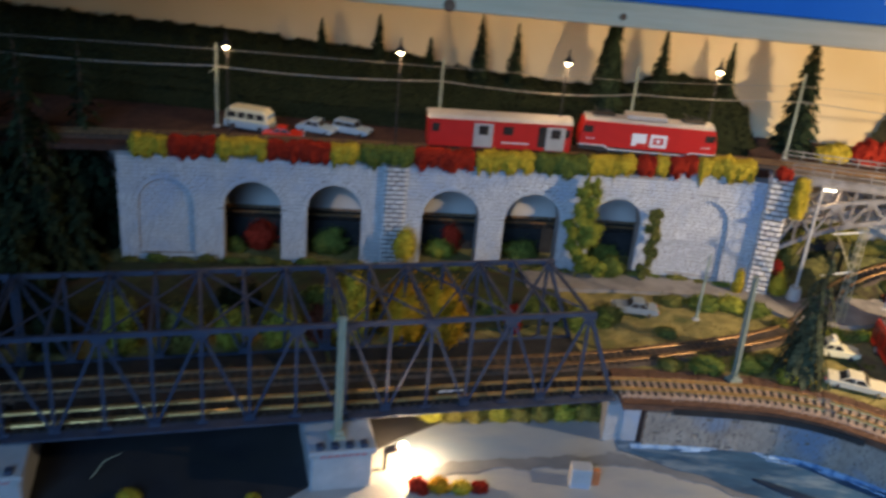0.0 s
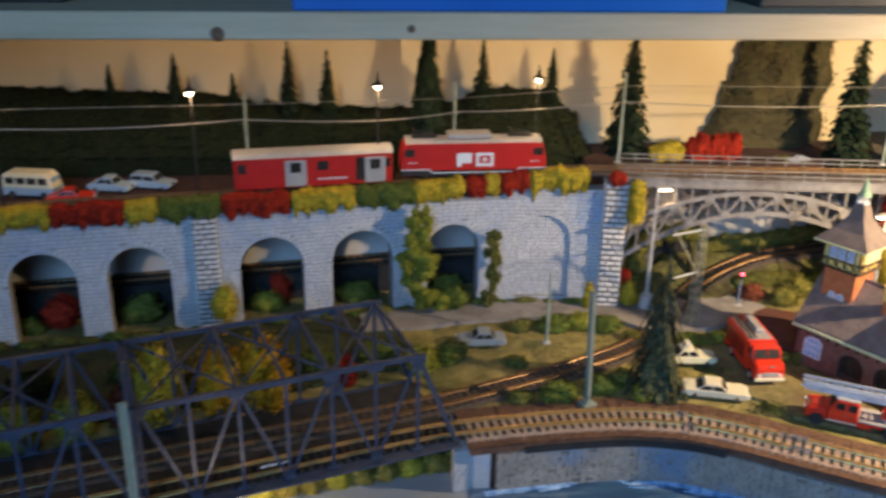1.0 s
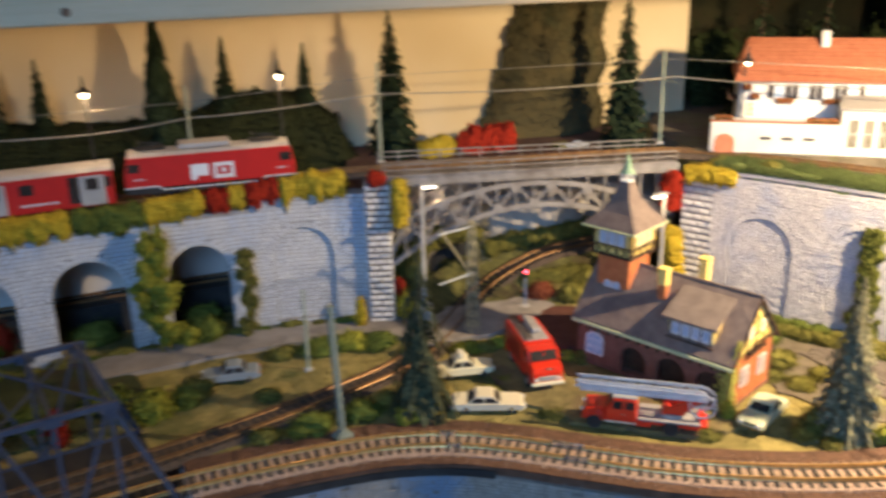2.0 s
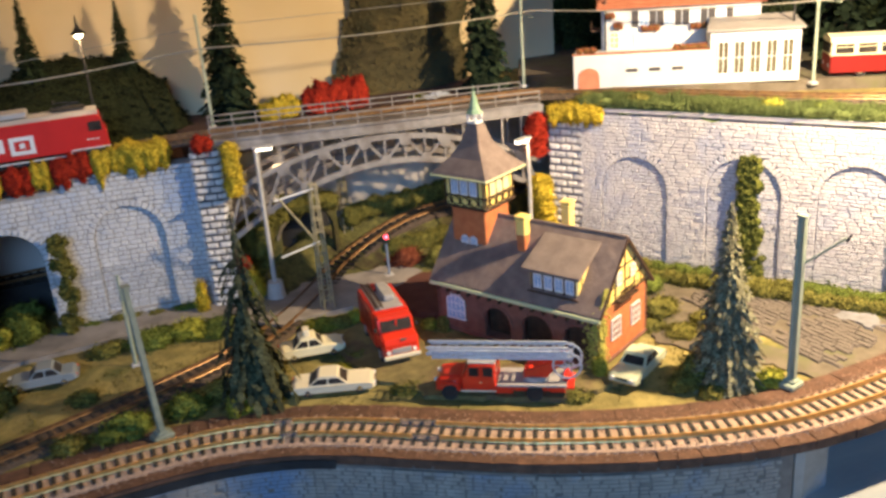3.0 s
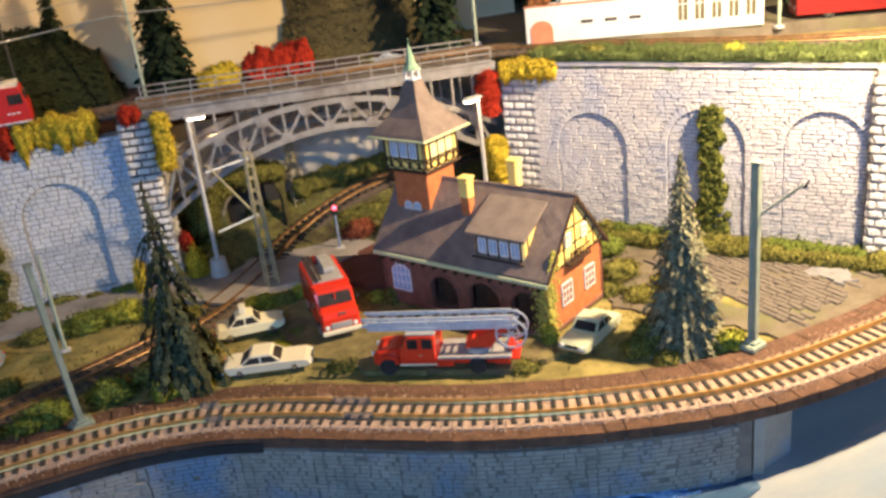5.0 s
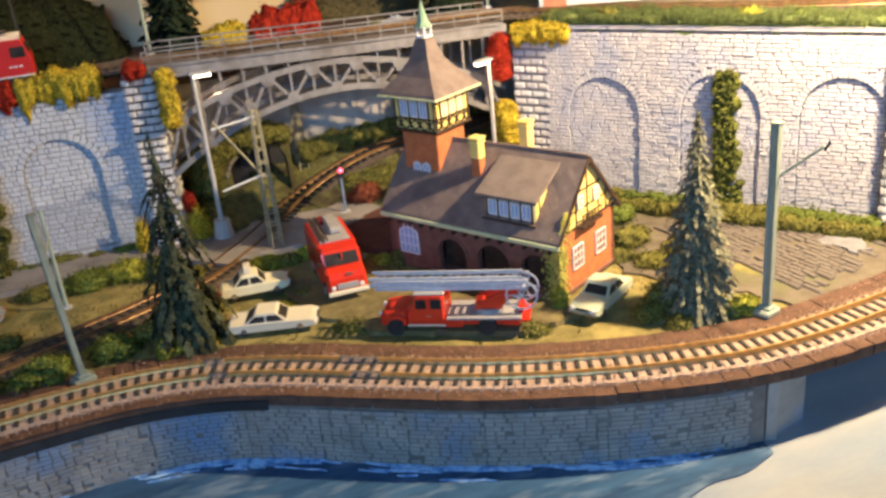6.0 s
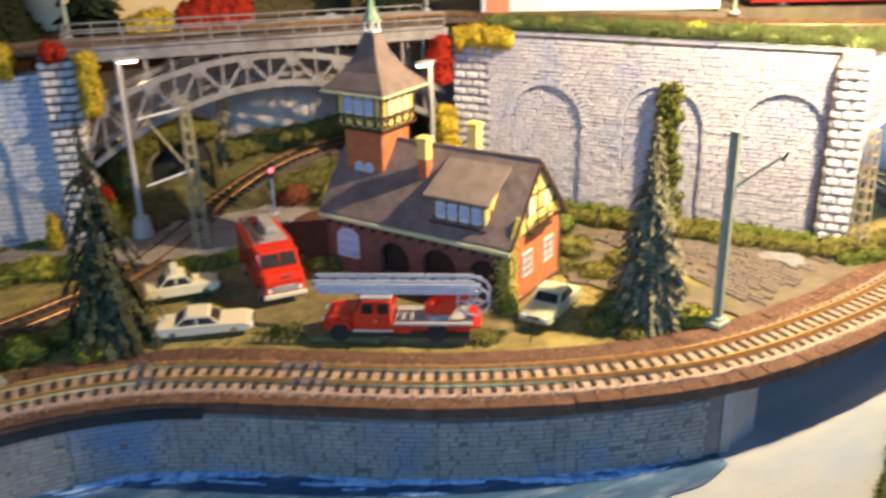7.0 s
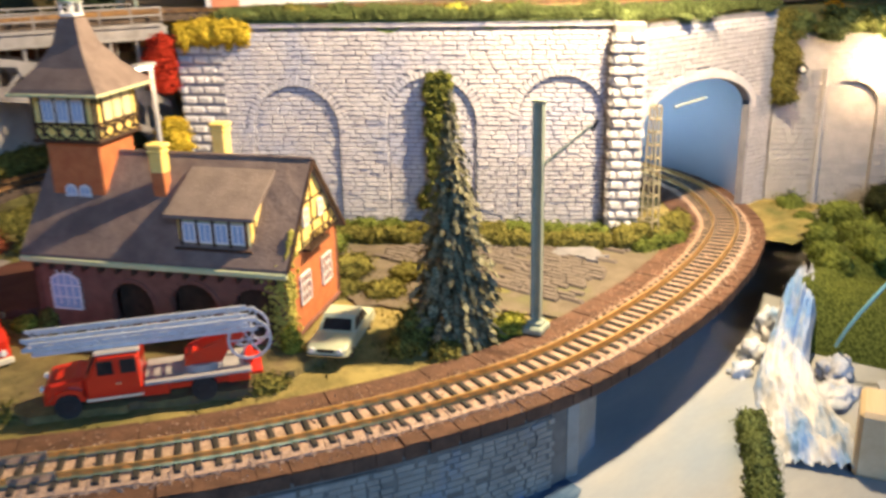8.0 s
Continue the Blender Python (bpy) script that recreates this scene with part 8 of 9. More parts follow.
r = rng(44)
structure("grass_bank", turf(VR, 0.70, 0.90, (-0.0008, 0.034), 0.2125, 4.0), L_GRASS, "green grass bank on top of the white wall", "grass", smooth=True)
meadow(VR, 0.70, 0.90, (-0.0015, 0.034), 0.2135, L_GRASS, 45, "soft green grass blades on the wall top", 26000, 0.0095)
meadow(PORTAL, 0.885, 1.05, (-0.001, 0.050), 0.2115, L_GRASS, 46, "soft green grass blades above the tunnel", 14000, 0.0090)
bank2 = Mesh()
for i in range(34):
    f = i / 33
    p = on_wall(PORTAL, 0.893 + 0.149 * f, r.uniform(0.004, 0.030), 0.2095 + r.uniform(0, 0.003))
    clump(bank2, p, (0.012, 0.012, 0.006), r, leaves=90, size=0.0016)
for i in range(60):
    p = on_wall(WING, 1.05 + 0.09 * r.random(), r.uniform(-0.006, 0.07), 0)
    clump(bank2, (p[0], p[1], 0.192 + r.uniform(0, 0.012)), (0.014, 0.014, 0.010), r, leaves=60, size=0.0022)
tagged(structure("grass_slope", bank2, L_GRASS, "green grassy slope above the tunnel", "grass"), kind="stuff")
for k, (x, y, z, rx, rz, ml) in enumerate(((0.735, 0.925, 0.211, 0.012, 0.008, L_OLIVE), (0.765, 0.885, 0.212, 0.012, 0.009, L_OLIVE), (0.835, 0.800, 0.211, 0.013, 0.009, L_LIME), (0.858, 0.768, 0.211, 0.013, 0.009, L_GREEN), (0.888, 0.712, 0.204, 0.010, 0.010, L_OLIVE), (0.955, 0.690, 0.208, 0.016, 0.008, L_GRASS))):
    bush((x, y, z - 0.004), (rx, rx, rz), ml, 150 + k, "low green bush on the wall top", lumps=2, leaves=180)
# planting along the foot of the white wall
for k, (x0, x1, ml, word) in enumerate(((0.728, 0.766, L_OLIVE, "olive"), (0.764, 0.800, L_GREEN, "green"), (0.798, 0.842, L_OLIVE, "olive"), (0.838, 0.884, L_GREEN, "green"))):
    for row, (back, rad) in enumerate(((-0.006, 0.0085), (-0.017, 0.0062))):
        pts2 = [on_wall(VR, x0 + (x1 - x0) * i / 5, back - 0.003 * (i % 2), 0.0695 + 0.002 * noise.noise(Vector((i * 0.9, k, row)))) for i in range(6)]
        hedge(pts2, rad, (ml, L_OLIVE)[row], 170 + 10 * row + k, (word, "olive")[row] + " scrub along the foot of the white wall", 0.95)
hedge([(0.868, 0.690, 0.068), (0.882, 0.682, 0.071), (0.900, 0.678, 0.071), (0.918, 0.676, 0.069), (0.934, 0.677, 0.066)], 0.0105, L_OLIVE, 190, "green and olive scrub beside the tunnel", 0.9)
hedge([(0.872, 0.678, 0.066), (0.895, 0.670, 0.067), (0.915, 0.667, 0.066)], 0.0080, L_GREEN, 191, "green scrub beside the tunnel track", 0.8)
r = rng(61)
ivy = Mesh()
ctr = on_wall(VR, 0.812, -0.003, 0)
for k in range(230):
    z = 0.072 + 0.106 * (k / 230)
    # broad at the foot and at the crown, thin between
    w = 0.0100 + 0.0030 * math.sin((z - 0.072) * 75) + 0.0026 * noise.noise(Vector((0, 0, z * 90)))
    w *= 1 - 0.55 * max(0, (z - 0.145) / 0.033)
    side = max(-1, min(1, r.gauss(0, 0.52))) * w
    clump(ivy, (side * 0.606, -side * 0.795 - r.uniform(0, 0.002), z + r.uniform(-0.002, 0.002)), (r.uniform(0.0020, 0.0042), r.uniform(0.0016, 0.0028), r.uniform(0.0018, 0.0040)), r, leaves=60, size=0.0022, core=k % 3 == 0, rows=7, cols=10)
ob = part("ivy", ivy, leaf("ivy_foliage", (0.115, 0.130, 0.026), (0.20, 0.205, 0.045)), smooth=True)
ob.matrix_basis = pose(ctr[0], ctr[1], 0)
tagged(ob, "tall green ivy climbing the blind arch", "ivy")
hedge([(1.043, 0.668, 0.208), (1.044, 0.666, 0.185), (1.044, 0.665, 0.160), (1.043, 0.664, 0.140)], 0.0072, L_OLIVE, 205, "yellow-green creeper hanging beside the tunnel", 1.3)
bush((1.105, 0.600, 0.186), (0.016, 0.014, 0.020), L_RED, 206, "bright orange-red bush above the wing wall")
bush((1.085, 0.650, 0.200), (0.008, 0.008, 0.007), L_ORANGE, 207, "small orange bush above the wing wall", lumps=2)
for k, (x, y, rx, rz, ml) in enumerate(((1.040, 0.648, 0.014, 0.014, L_GREEN), (1.020, 0.628, 0.012, 0.010, L_GREEN), (1.000, 0.606, 0.016, 0.010, L_GREEN), (1.045, 0.612, 0.020, 0.014, L_GREEN), (1.075, 0.592, 0.020, 0.020, L_DARK), (1.02, 0.585, 0.022, 0.012, L_GREEN), (0.975, 0.592, 0.014, 0.008, L_GREEN), (1.06, 0.56, 0.03, 0.02, L_GREEN), (0.95, 0.575, 0.014, 0.010, L_GREEN), (0.985, 0.56, 0.022, 0.014, L_GREEN))):
    bush((x, y, 0.052), (rx, rx, rz), ml, 210 + k, "dark green bush on the slope beside the tunnel", leaves=260, group="bushes on the tunnel slope")

# along the viaduct foot and inside its arches
def shrub(at, spots, material, seed, label):
    """A tall loose shrub of many torn lumps with gaps."""
    r = rng(seed)
    m = Mesh()
    for x, z, w, h in spots:
        for _ in range(9):
            a, q = r.uniform(0, 6.28), r.uniform(0.2, 0.85)
            clump(m, (x + math.cos(a) * w * q, r.uniform(-0.5, 0.5) * w * 0.7, z + math.sin(a) * h * q), (w * r.uniform(0.28, 0.5), w * 0.4, h * r.uniform(0.22, 0.42)), r, leaves=90, size=0.0026)
    m.rod((0, 0, 0), (0, 0, spots[0][1]), 0.0012, 0.0008, 6)
    ob = part("shrub", m, material, smooth=True)
    ob.matrix_basis = pose(*at)
    return tagged(ob, label, "shrub")


shrub((0.194, 0.973, 0.066), ((0.0, 0.040, 0.018, 0.020), (0.002, 0.064, 0.024, 0.018), (-0.002, 0.080, 0.020, 0.016), (0.002, 0.098, 0.017, 0.018), (0.002, 0.114, 0.010, 0.014), (0.016, 0.020, 0.018, 0.014)), L_LIME, 230, "tall lime-green shrub before the viaduct")
shrub((0.277, 0.986, 0.066), ((0.0, 0.082, 0.009, 0.012), (0.0, 0.060, 0.009, 0.016), (0.001, 0.034, 0.007, 0.018), (-0.004, 0.012, 0.010, 0.010)), L_OLIVE, 233, "narrow olive creeper on the viaduct")
bush((0.236, 0.986, 0.066), (0.018, 0.014, 0.016), L_GREEN, 234, "green bush at the viaduct foot")
bush((-0.002, 0.948, 0.080), (0.013, 0.010, 0.024), L_YELLOW, 235, "yellow bush beside the middle pier")
for k, (x, back, rx, rz, ml, word) in enumerate(((-0.168, 0.035, 0.022, 0.022, L_RED, "dark red"), (-0.195, 0.03, 0.012, 0.012, L_GREEN, "green"), (-0.085, 0.035, 0.026, 0.020, L_GREEN, "green"), (0.040, 0.035, 0.020, 0.014, L_LIME, "lime-green"), (0.055, 0.045, 0.014, 0.024, L_RED, "red"),
                                                ((0.138), 0.035, 0.026, 0.016, L_GREEN, "green"), (0.236, 0.035, 0.022, 0.016, L_GREEN, "green"))):
    p = on_wall(VL, x, back, 0.062)
    bush(p, (rx, rx * 0.8, rz), ml, 240 + k, word + " bush under the viaduct arch", leaves=240, group="bushes under the arches")
for k in range(26):
    x = -0.30 + k * 0.0268
    p = on_wall(VL, x, -0.006, 0.0635)
    bush(p, (0.012 + 0.003 * (k % 3), 0.007, 0.0045 + 0.002 * (k % 2)), (L_OLIVE, L_GREEN, L_OLIVE)[k % 3], 260 + k, "low grassy tuft along the viaduct foot", leaves=160, lumps=2, group="tufts along the viaduct")

# autumn bushes behind the truss bridge
for k, (x, y, rx, rz, ml, word) in enumerate(((-0.042, 0.790, 0.025, 0.046, L_YELLOW, "tall yellow"), (0.010, 0.800, 0.027, 0.040, L_ORANGE, "orange"), (0.046, 0.808, 0.026, 0.044, L_ORANGE, "orange"), (0.118, 0.835, 0.007, 0.020, L_RED, "slim red"), (0.188, 0.858, 0.018, 0.016, L_LIME, "lime-green"),
                                             (-0.105, 0.768, 0.020, 0.026, L_LIME, "yellow-green"), (-0.150, 0.760, 0.018, 0.024, L_LIME, "yellow-green"), (-0.070, 0.785, 0.014, 0.022, L_BROWN, "brown"), (-0.190, 0.745, 0.022, 0.030, L_OLIVE, "olive"), (-0.245, 0.735, 0.022, 0.034, L_LIME, "yellow-green"), (-0.30, 0.72, 0.026, 0.034, L_DARK, "dark green"), (-0.36, 0.71, 0.03, 0.04, L_DARK, "dark green"),
                                             (-0.01, 0.835, 0.018, 0.016, L_DARK, "dark green"), (0.09, 0.87, 0.02, 0.012, L_GREEN, "green"), (0.15, 0.89, 0.02, 0.010, L_GREEN, "green"), (-0.08, 0.86, 0.02, 0.012, L_GREEN, "green"), (-0.16, 0.84, 0.025, 0.014, L_DARK, "dark green"), (0.222, 0.880, 0.016, 0.012, L_OLIVE, "olive"), (0.215, 0.872, 0.012, 0.010, L_GREEN, "green"), (0.03, 0.86, 0.02, 0.012, L_DARK, "dark green"))):
    bush((x, y, 0.062), (rx, rx * 0.9, rz), ml, 300 + k, word + " foam bush behind the truss bridge", leaves=420, size=0.0030, group="bushes behind the truss bridge")
# along road and tracks
for k, (x, y, rx, rz, ml) in enumerate(((0.300, 0.935, 0.016, 0.006, L_OLIVE), (0.335, 0.932, 0.022, 0.009, L_GREEN), (0.365, 0.935, 0.020, 0.010, L_LIME), (0.392, 0.930, 0.018, 0.009, L_GREEN), (0.412, 0.905, 0.010, 0.006, L_OLIVE), (0.28, 0.862, 0.012, 0.005, L_OLIVE), (0.310, 0.798, 0.020, 0.009, L_GREEN), (0.350, 0.806, 0.018, 0.010, L_GREEN), (0.375, 0.820, 0.014, 0.008, L_OLIVE), (0.272, 0.795, 0.014, 0.006, L_OLIVE),
                                       (0.385, 0.790, 0.010, 0.010, L_LIME), (0.405, 0.792, 0.009, 0.008, L_YELLOW), (0.415, 0.830, 0.012, 0.007, L_OLIVE), (0.465, 0.895, 0.014, 0.006, L_LIME), (0.485, 0.890, 0.010, 0.006, L_OLIVE), (0.50, 0.895, 0.010, 0.006, L_LIME),
                                       (0.575, 0.985, 0.018, 0.013, L_BROWN), (0.600, 0.965, 0.018, 0.016, L_OLIVE), (0.628, 0.985, 0.022, 0.018, L_OLIVE), (0.59, 1.015, 0.018, 0.010, L_OLIVE), (0.66, 1.00, 0.024, 0.016, L_GREEN), (0.645, 0.945, 0.016, 0.014, L_OLIVE),
                                       (0.445, 1.030, 0.020, 0.014, L_OLIVE), (0.465, 1.045, 0.020, 0.012, L_OLIVE), (0.490, 1.055, 0.020, 0.012, L_OLIVE), (0.515, 1.062, 0.020, 0.014, L_OLIVE), (0.545, 1.068, 0.020, 0.014, L_OLIVE), (0.58, 1.080, 0.016, 0.012, L_OLIVE), (0.415, 1.02, 0.014, 0.012, L_OLIVE), (0.440, 1.062, 0.030, 0.040, L_OLIVE), (0.498, 1.058, 0.024, 0.022, L_DARK), (0.530, 1.050, 0.026, 0.020, L_OLIVE),
                                       (0.683, 0.683, 0.015, 0.012, L_OLIVE), (0.668, 0.676, 0.010, 0.007, L_OLIVE), (0.715, 0.745, 0.016, 0.005, L_OLIVE), (0.700, 0.765, 0.012, 0.005, L_OLIVE), (0.722, 0.655, 0.012, 0.006, L_LIME), (0.68, 0.66, 0.010, 0.005, L_OLIVE), (0.742, 0.752, 0.014, 0.006, L_OLIVE), (0.722, 0.785, 0.018, 0.008, L_OLIVE), (0.735, 0.83, 0.024, 0.009, L_GREEN), (0.712, 0.86, 0.024, 0.010, L_OLIVE),
                                       (0.557, 0.842, 0.006, 0.008, L_OLIVE), (0.548, 0.852, 0.007, 0.005, L_LIME), (0.628, 0.716, 0.005, 0.010, L_LIME), (0.60, 0.70, 0.012, 0.003, L_OLIVE), (0.50, 0.765, 0.014, 0.003, L_OLIVE), (0.46, 0.815, 0.012, 0.003, L_LIME), (0.48, 0.83, 0.010, 0.003, L_OLIVE))):
    if y > 1.0 and min(math.hypot(x - p[0], y - p[1]) for p in SECOND[::2]) < rx + 0.014:
        continue
    bush((x, y, 0.0640), (rx, rx * 0.9, rz), ml, 340 + k, "small scatter bush on the town ground", leaves=260, group="scatter bushes of the town")
# grass fibres over the town ground
r = rng(71)
tuft = Mesh()
for _ in range(9000):
    x, y = r.uniform(0.24, 0.74), r.uniform(0.68, 0.99)
    if y < EDGE[round(round(x / 0.006) * 0.006, 4)] + 0.036 or noise.noise(Vector((x * 30, y * 30, 5))) < -0.02:
        continue
    u, w2 = (x - 0.630) * -0.512 + (y - 0.722) * 0.859, (x - 0.630) * 0.859 + (y - 0.722) * 0.512
    if -0.004 < u < 0.15 and -0.004 < w2 < 0.078:
        continue
    if min(math.hypot(x - p[0], y - p[1]) for p in SECOND[::3]) < 0.02 or min(math.hypot(x - p[0], y - p[1]) for p in ROAD_LINE[::3]) < 0.024:
        continue
    z, a, hgt = ground_height(x, y), r.uniform(0, 6.28), r.uniform(0.0012, 0.0034)
    tuft.add([(x + 0.0006 * math.cos(a), y + 0.0006 * math.sin(a), z), (x - 0.0006 * math.cos(a), y - 0.0006 * math.sin(a), z), (x + r.gauss(0, 0.0012), y + r.gauss(0, 0.0012), z + hgt)], [(0, 1, 2)])
tagged(structure("grass_fibres", tuft, leaf("dry_grass", (0.12, 0.105, 0.03), (0.22, 0.18, 0.05)), "short olive grass fibres on the town ground", "grass"), kind="stuff")

# ---- trees ----
fir((0.700, 0.673, 0.066), 0.128, 0.053, L_FIR, 401, "frosted grey-green model fir beside the track", whorls=58, per=32, droop=0.34, needles=8, wide=0.085)
fir((0.400, 0.801, 0.066), 0.143, 0.078, L_FIR2, 402, "sparse deep green model fir with drooping boughs", whorls=19, per=13, droop=0.95, needles=9, wide=0.13, bare=0.09)
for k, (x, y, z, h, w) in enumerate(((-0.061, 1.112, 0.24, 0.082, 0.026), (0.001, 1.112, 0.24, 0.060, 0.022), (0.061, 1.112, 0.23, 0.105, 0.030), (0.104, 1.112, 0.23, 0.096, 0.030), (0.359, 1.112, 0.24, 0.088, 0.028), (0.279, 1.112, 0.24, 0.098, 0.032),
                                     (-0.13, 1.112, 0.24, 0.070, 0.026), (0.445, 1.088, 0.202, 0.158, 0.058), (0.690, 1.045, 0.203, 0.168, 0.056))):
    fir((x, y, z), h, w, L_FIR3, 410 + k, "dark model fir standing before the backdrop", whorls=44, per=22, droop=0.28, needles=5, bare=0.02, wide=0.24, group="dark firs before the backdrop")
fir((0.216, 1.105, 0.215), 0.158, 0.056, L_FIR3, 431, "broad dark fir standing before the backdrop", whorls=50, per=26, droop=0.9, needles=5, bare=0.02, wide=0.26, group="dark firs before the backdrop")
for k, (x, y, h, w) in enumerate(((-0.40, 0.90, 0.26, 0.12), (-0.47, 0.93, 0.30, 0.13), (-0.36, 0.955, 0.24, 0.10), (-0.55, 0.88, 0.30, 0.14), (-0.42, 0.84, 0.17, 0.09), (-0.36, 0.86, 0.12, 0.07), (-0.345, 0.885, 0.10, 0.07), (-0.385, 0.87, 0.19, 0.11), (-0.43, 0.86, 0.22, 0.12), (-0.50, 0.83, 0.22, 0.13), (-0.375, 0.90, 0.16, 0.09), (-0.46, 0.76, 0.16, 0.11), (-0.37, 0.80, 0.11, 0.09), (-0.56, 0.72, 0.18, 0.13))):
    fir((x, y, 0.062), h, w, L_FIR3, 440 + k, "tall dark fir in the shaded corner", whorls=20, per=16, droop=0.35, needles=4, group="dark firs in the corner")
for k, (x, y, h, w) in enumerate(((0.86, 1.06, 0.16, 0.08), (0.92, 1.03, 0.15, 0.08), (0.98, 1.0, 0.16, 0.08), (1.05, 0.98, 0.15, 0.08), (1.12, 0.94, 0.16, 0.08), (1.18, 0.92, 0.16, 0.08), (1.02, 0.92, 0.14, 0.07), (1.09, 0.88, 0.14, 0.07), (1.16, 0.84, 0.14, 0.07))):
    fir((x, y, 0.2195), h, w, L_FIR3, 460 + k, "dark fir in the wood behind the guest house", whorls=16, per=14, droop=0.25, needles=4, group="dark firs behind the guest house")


# dark wooded hills before the backdrop
def wood_hill(name, spots, material, seed, label, leaves=420):
    r = rng(seed)
    m = Mesh()
    for x, y, z, rx, ry, rz in spots:
        clump(m, (x, y, z), (rx, ry, rz), r, leaves=leaves, size=0.0048)
    return tagged(structure(name, m, material, label, "hill"), kind="stuff")


def ridge(name, tops, y0, y1, z0, material, seed, label):
    """A long dark ridge: a rounded sheet with short fuzz along its crest."""
    r = rng(seed)
    m = Mesh()
    nx, nj = 150, 14
    x_a, x_b = tops[0][0], tops[-1][0]

    def crest(x):
        for (xa, za), (xb, zb) in zip(tops, tops[1:]):
            if xa <= x <= xb:
                t = (x - xa) / (xb - xa)
                t = t * t * (3 - 2 * t)
                return za + (zb - za) * t + 0.004 * noise.noise(Vector((x * 60, seed, 0))) + 0.003 * noise.noise(Vector((x * 150, seed, 5)))
        return tops[-1][1]

    vs = []
    for i in range(nx + 1):
        x = x_a + (x_b - x_a) * i / nx
        top = crest(x)
        for j in range(nj + 1):
            f = j / nj
            y = y0 + (y1 - y0) * f
            z = z0 + (top - z0) * math.sin(math.pi * 0.5 * min(1, f * 1.15)) ** 0.7
            vs.append((x, y + 0.004 * noise.noise(Vector((x * 50, z * 50, seed))), z + 0.003 * noise.noise(Vector((x * 80, y * 80, seed))) * (1 if j else 0)))
    m.add(vs, [(i * (nj + 1) + j, (i + 1) * (nj + 1) + j, (i + 1) * (nj + 1) + j + 1, i * (nj + 1) + j + 1) for i in range(nx) for j in range(nj)])
    for _ in range(9000):
        p = vs[r.randrange(len(vs))]
        s = r.uniform(0.0010, 0.0030)
        a = r.uniform(0, 6.28)
        q = (p[0] + r.uniform(-0.003, 0.003), p[1] - 0.0008, p[2] + r.uniform(-0.002, 0.0015))
        m.add([(q[0] - s * math.cos(a), q[1], q[2] - s * math.sin(a)), (q[0] + s * math.cos(a), q[1] - s * 0.4, q[2] + s * math.sin(a)), (q[0] + s * 0.5 * math.sin(a), q[1] - s, q[2] + s * 0.8)], [(0, 1, 2)])
    return tagged(structure(name, m, material, label, "hill"), kind="stuff")


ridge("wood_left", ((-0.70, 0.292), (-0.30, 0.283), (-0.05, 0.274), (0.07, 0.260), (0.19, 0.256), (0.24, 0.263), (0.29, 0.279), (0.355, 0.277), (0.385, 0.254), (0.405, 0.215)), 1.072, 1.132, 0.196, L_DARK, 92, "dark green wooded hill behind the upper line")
hill = Mesh()
vs, fs = [], []
nx, nz = 40, 26
for i in range(nx + 1):
    for j in range(nz + 1):
        f, g = i / nx, j / nz
        z = 0.195 + 0.20 * g
        xl = 0.548 + 0.055 * g + 0.03 * g * g + 0.012 * noise.noise(Vector((0.3, z * 26, 2))) + 0.006 * noise.noise(Vector((0.7, z * 75, 5)))
        x = xl + (0.705 + 0.010 * noise.noise(Vector((1.3, z * 30, 4))) - xl) * f
        bulge = 0.035 * math.sin(math.pi * min(1, f * 1.02)) * (1 - 0.4 * g)
        y = 1.136 - bulge + 0.008 * noise.noise(Vector((x * 30, z * 30, 2))) * (1 if 0 < f < 1 else 0)
        vs.append((x, y, z))
for i in range(nx):
    for j in range(nz):
        a = i * (nz + 1) + j
        fs.append((a, a + nz + 1, a + nz + 2, a + 1))
hill.add(vs, fs)
r = rng(95)
for _ in range(14000):
    # ragged scrub on the slope, thickest along its edge
    k = r.randrange(nx + 1) if r.random() < 0.45 else int(abs(r.gauss(0, 2.2))) % nx
    p = vs[k * (nz + 1) + r.randrange(nz + 1)]
    q, a = r.uniform(0.0007, 0.0024), r.uniform(0, 6.28)
    p = (p[0] + (r.uniform(-0.005, 0.005) if k else r.uniform(-0.001, 0.004)), p[1], p[2] + r.uniform(-0.004, 0.004))
    hill.add([(p[0] - q * math.cos(a), p[1] - 0.001, p[2] - q * math.sin(a)), (p[0] + q * math.cos(a), p[1] - q * 0.6, p[2] + q * math.sin(a)), (p[0] + q * math.sin(a), p[1] - q, p[2] + q * 0.7)], [(0, 1, 2)])
tagged(structure("hillside", hill, HILL, "brown-green hillside rising behind the arch bridge", "hill", smooth=True), kind="stuff")
wood_hill("wood_right", [(0.82 + 0.05 * i, 1.20 - 0.03 * i, 0.25, 0.05, 0.04, 0.075) for i in range(9)], leaf("wood_foliage", (0.028, 0.042, 0.016), (0.060, 0.078, 0.028)), 93, "dark green wood behind the guest house")
hedge([(0.468, 1.066, 0.212), (0.490, 1.068, 0.217), (0.507, 1.069, 0.217)], 0.0125, L_YELLOW, 501, "yellow foam hedge behind the arch bridge", 0.9)
hedge([(0.510, 1.070, 0.217), (0.545, 1.068, 0.221), (0.574, 1.066, 0.2225)], 0.0145, L_RED, 502, "red foam hedge behind the arch bridge", 0.95)
hedge([(0.444, 1.026, 0.088), (0.452, 1.024, 0.122), (0.470, 1.022, 0.138), (0.500, 1.018, 0.140), (0.522, 1.024, 0.132)], 0.0080, L_OLIVE, 504, "olive scrub over the small tunnel mouth", 0.9)
hedge([(0.532, 1.048, 0.106), (0.560, 1.054, 0.110), (0.600, 1.058, 0.110), (0.640, 1.066, 0.110), (0.700, 1.082, 0.111)], 0.0090, L_OLIVE, 505, "olive scrub along the foot of the rock face", 0.8)
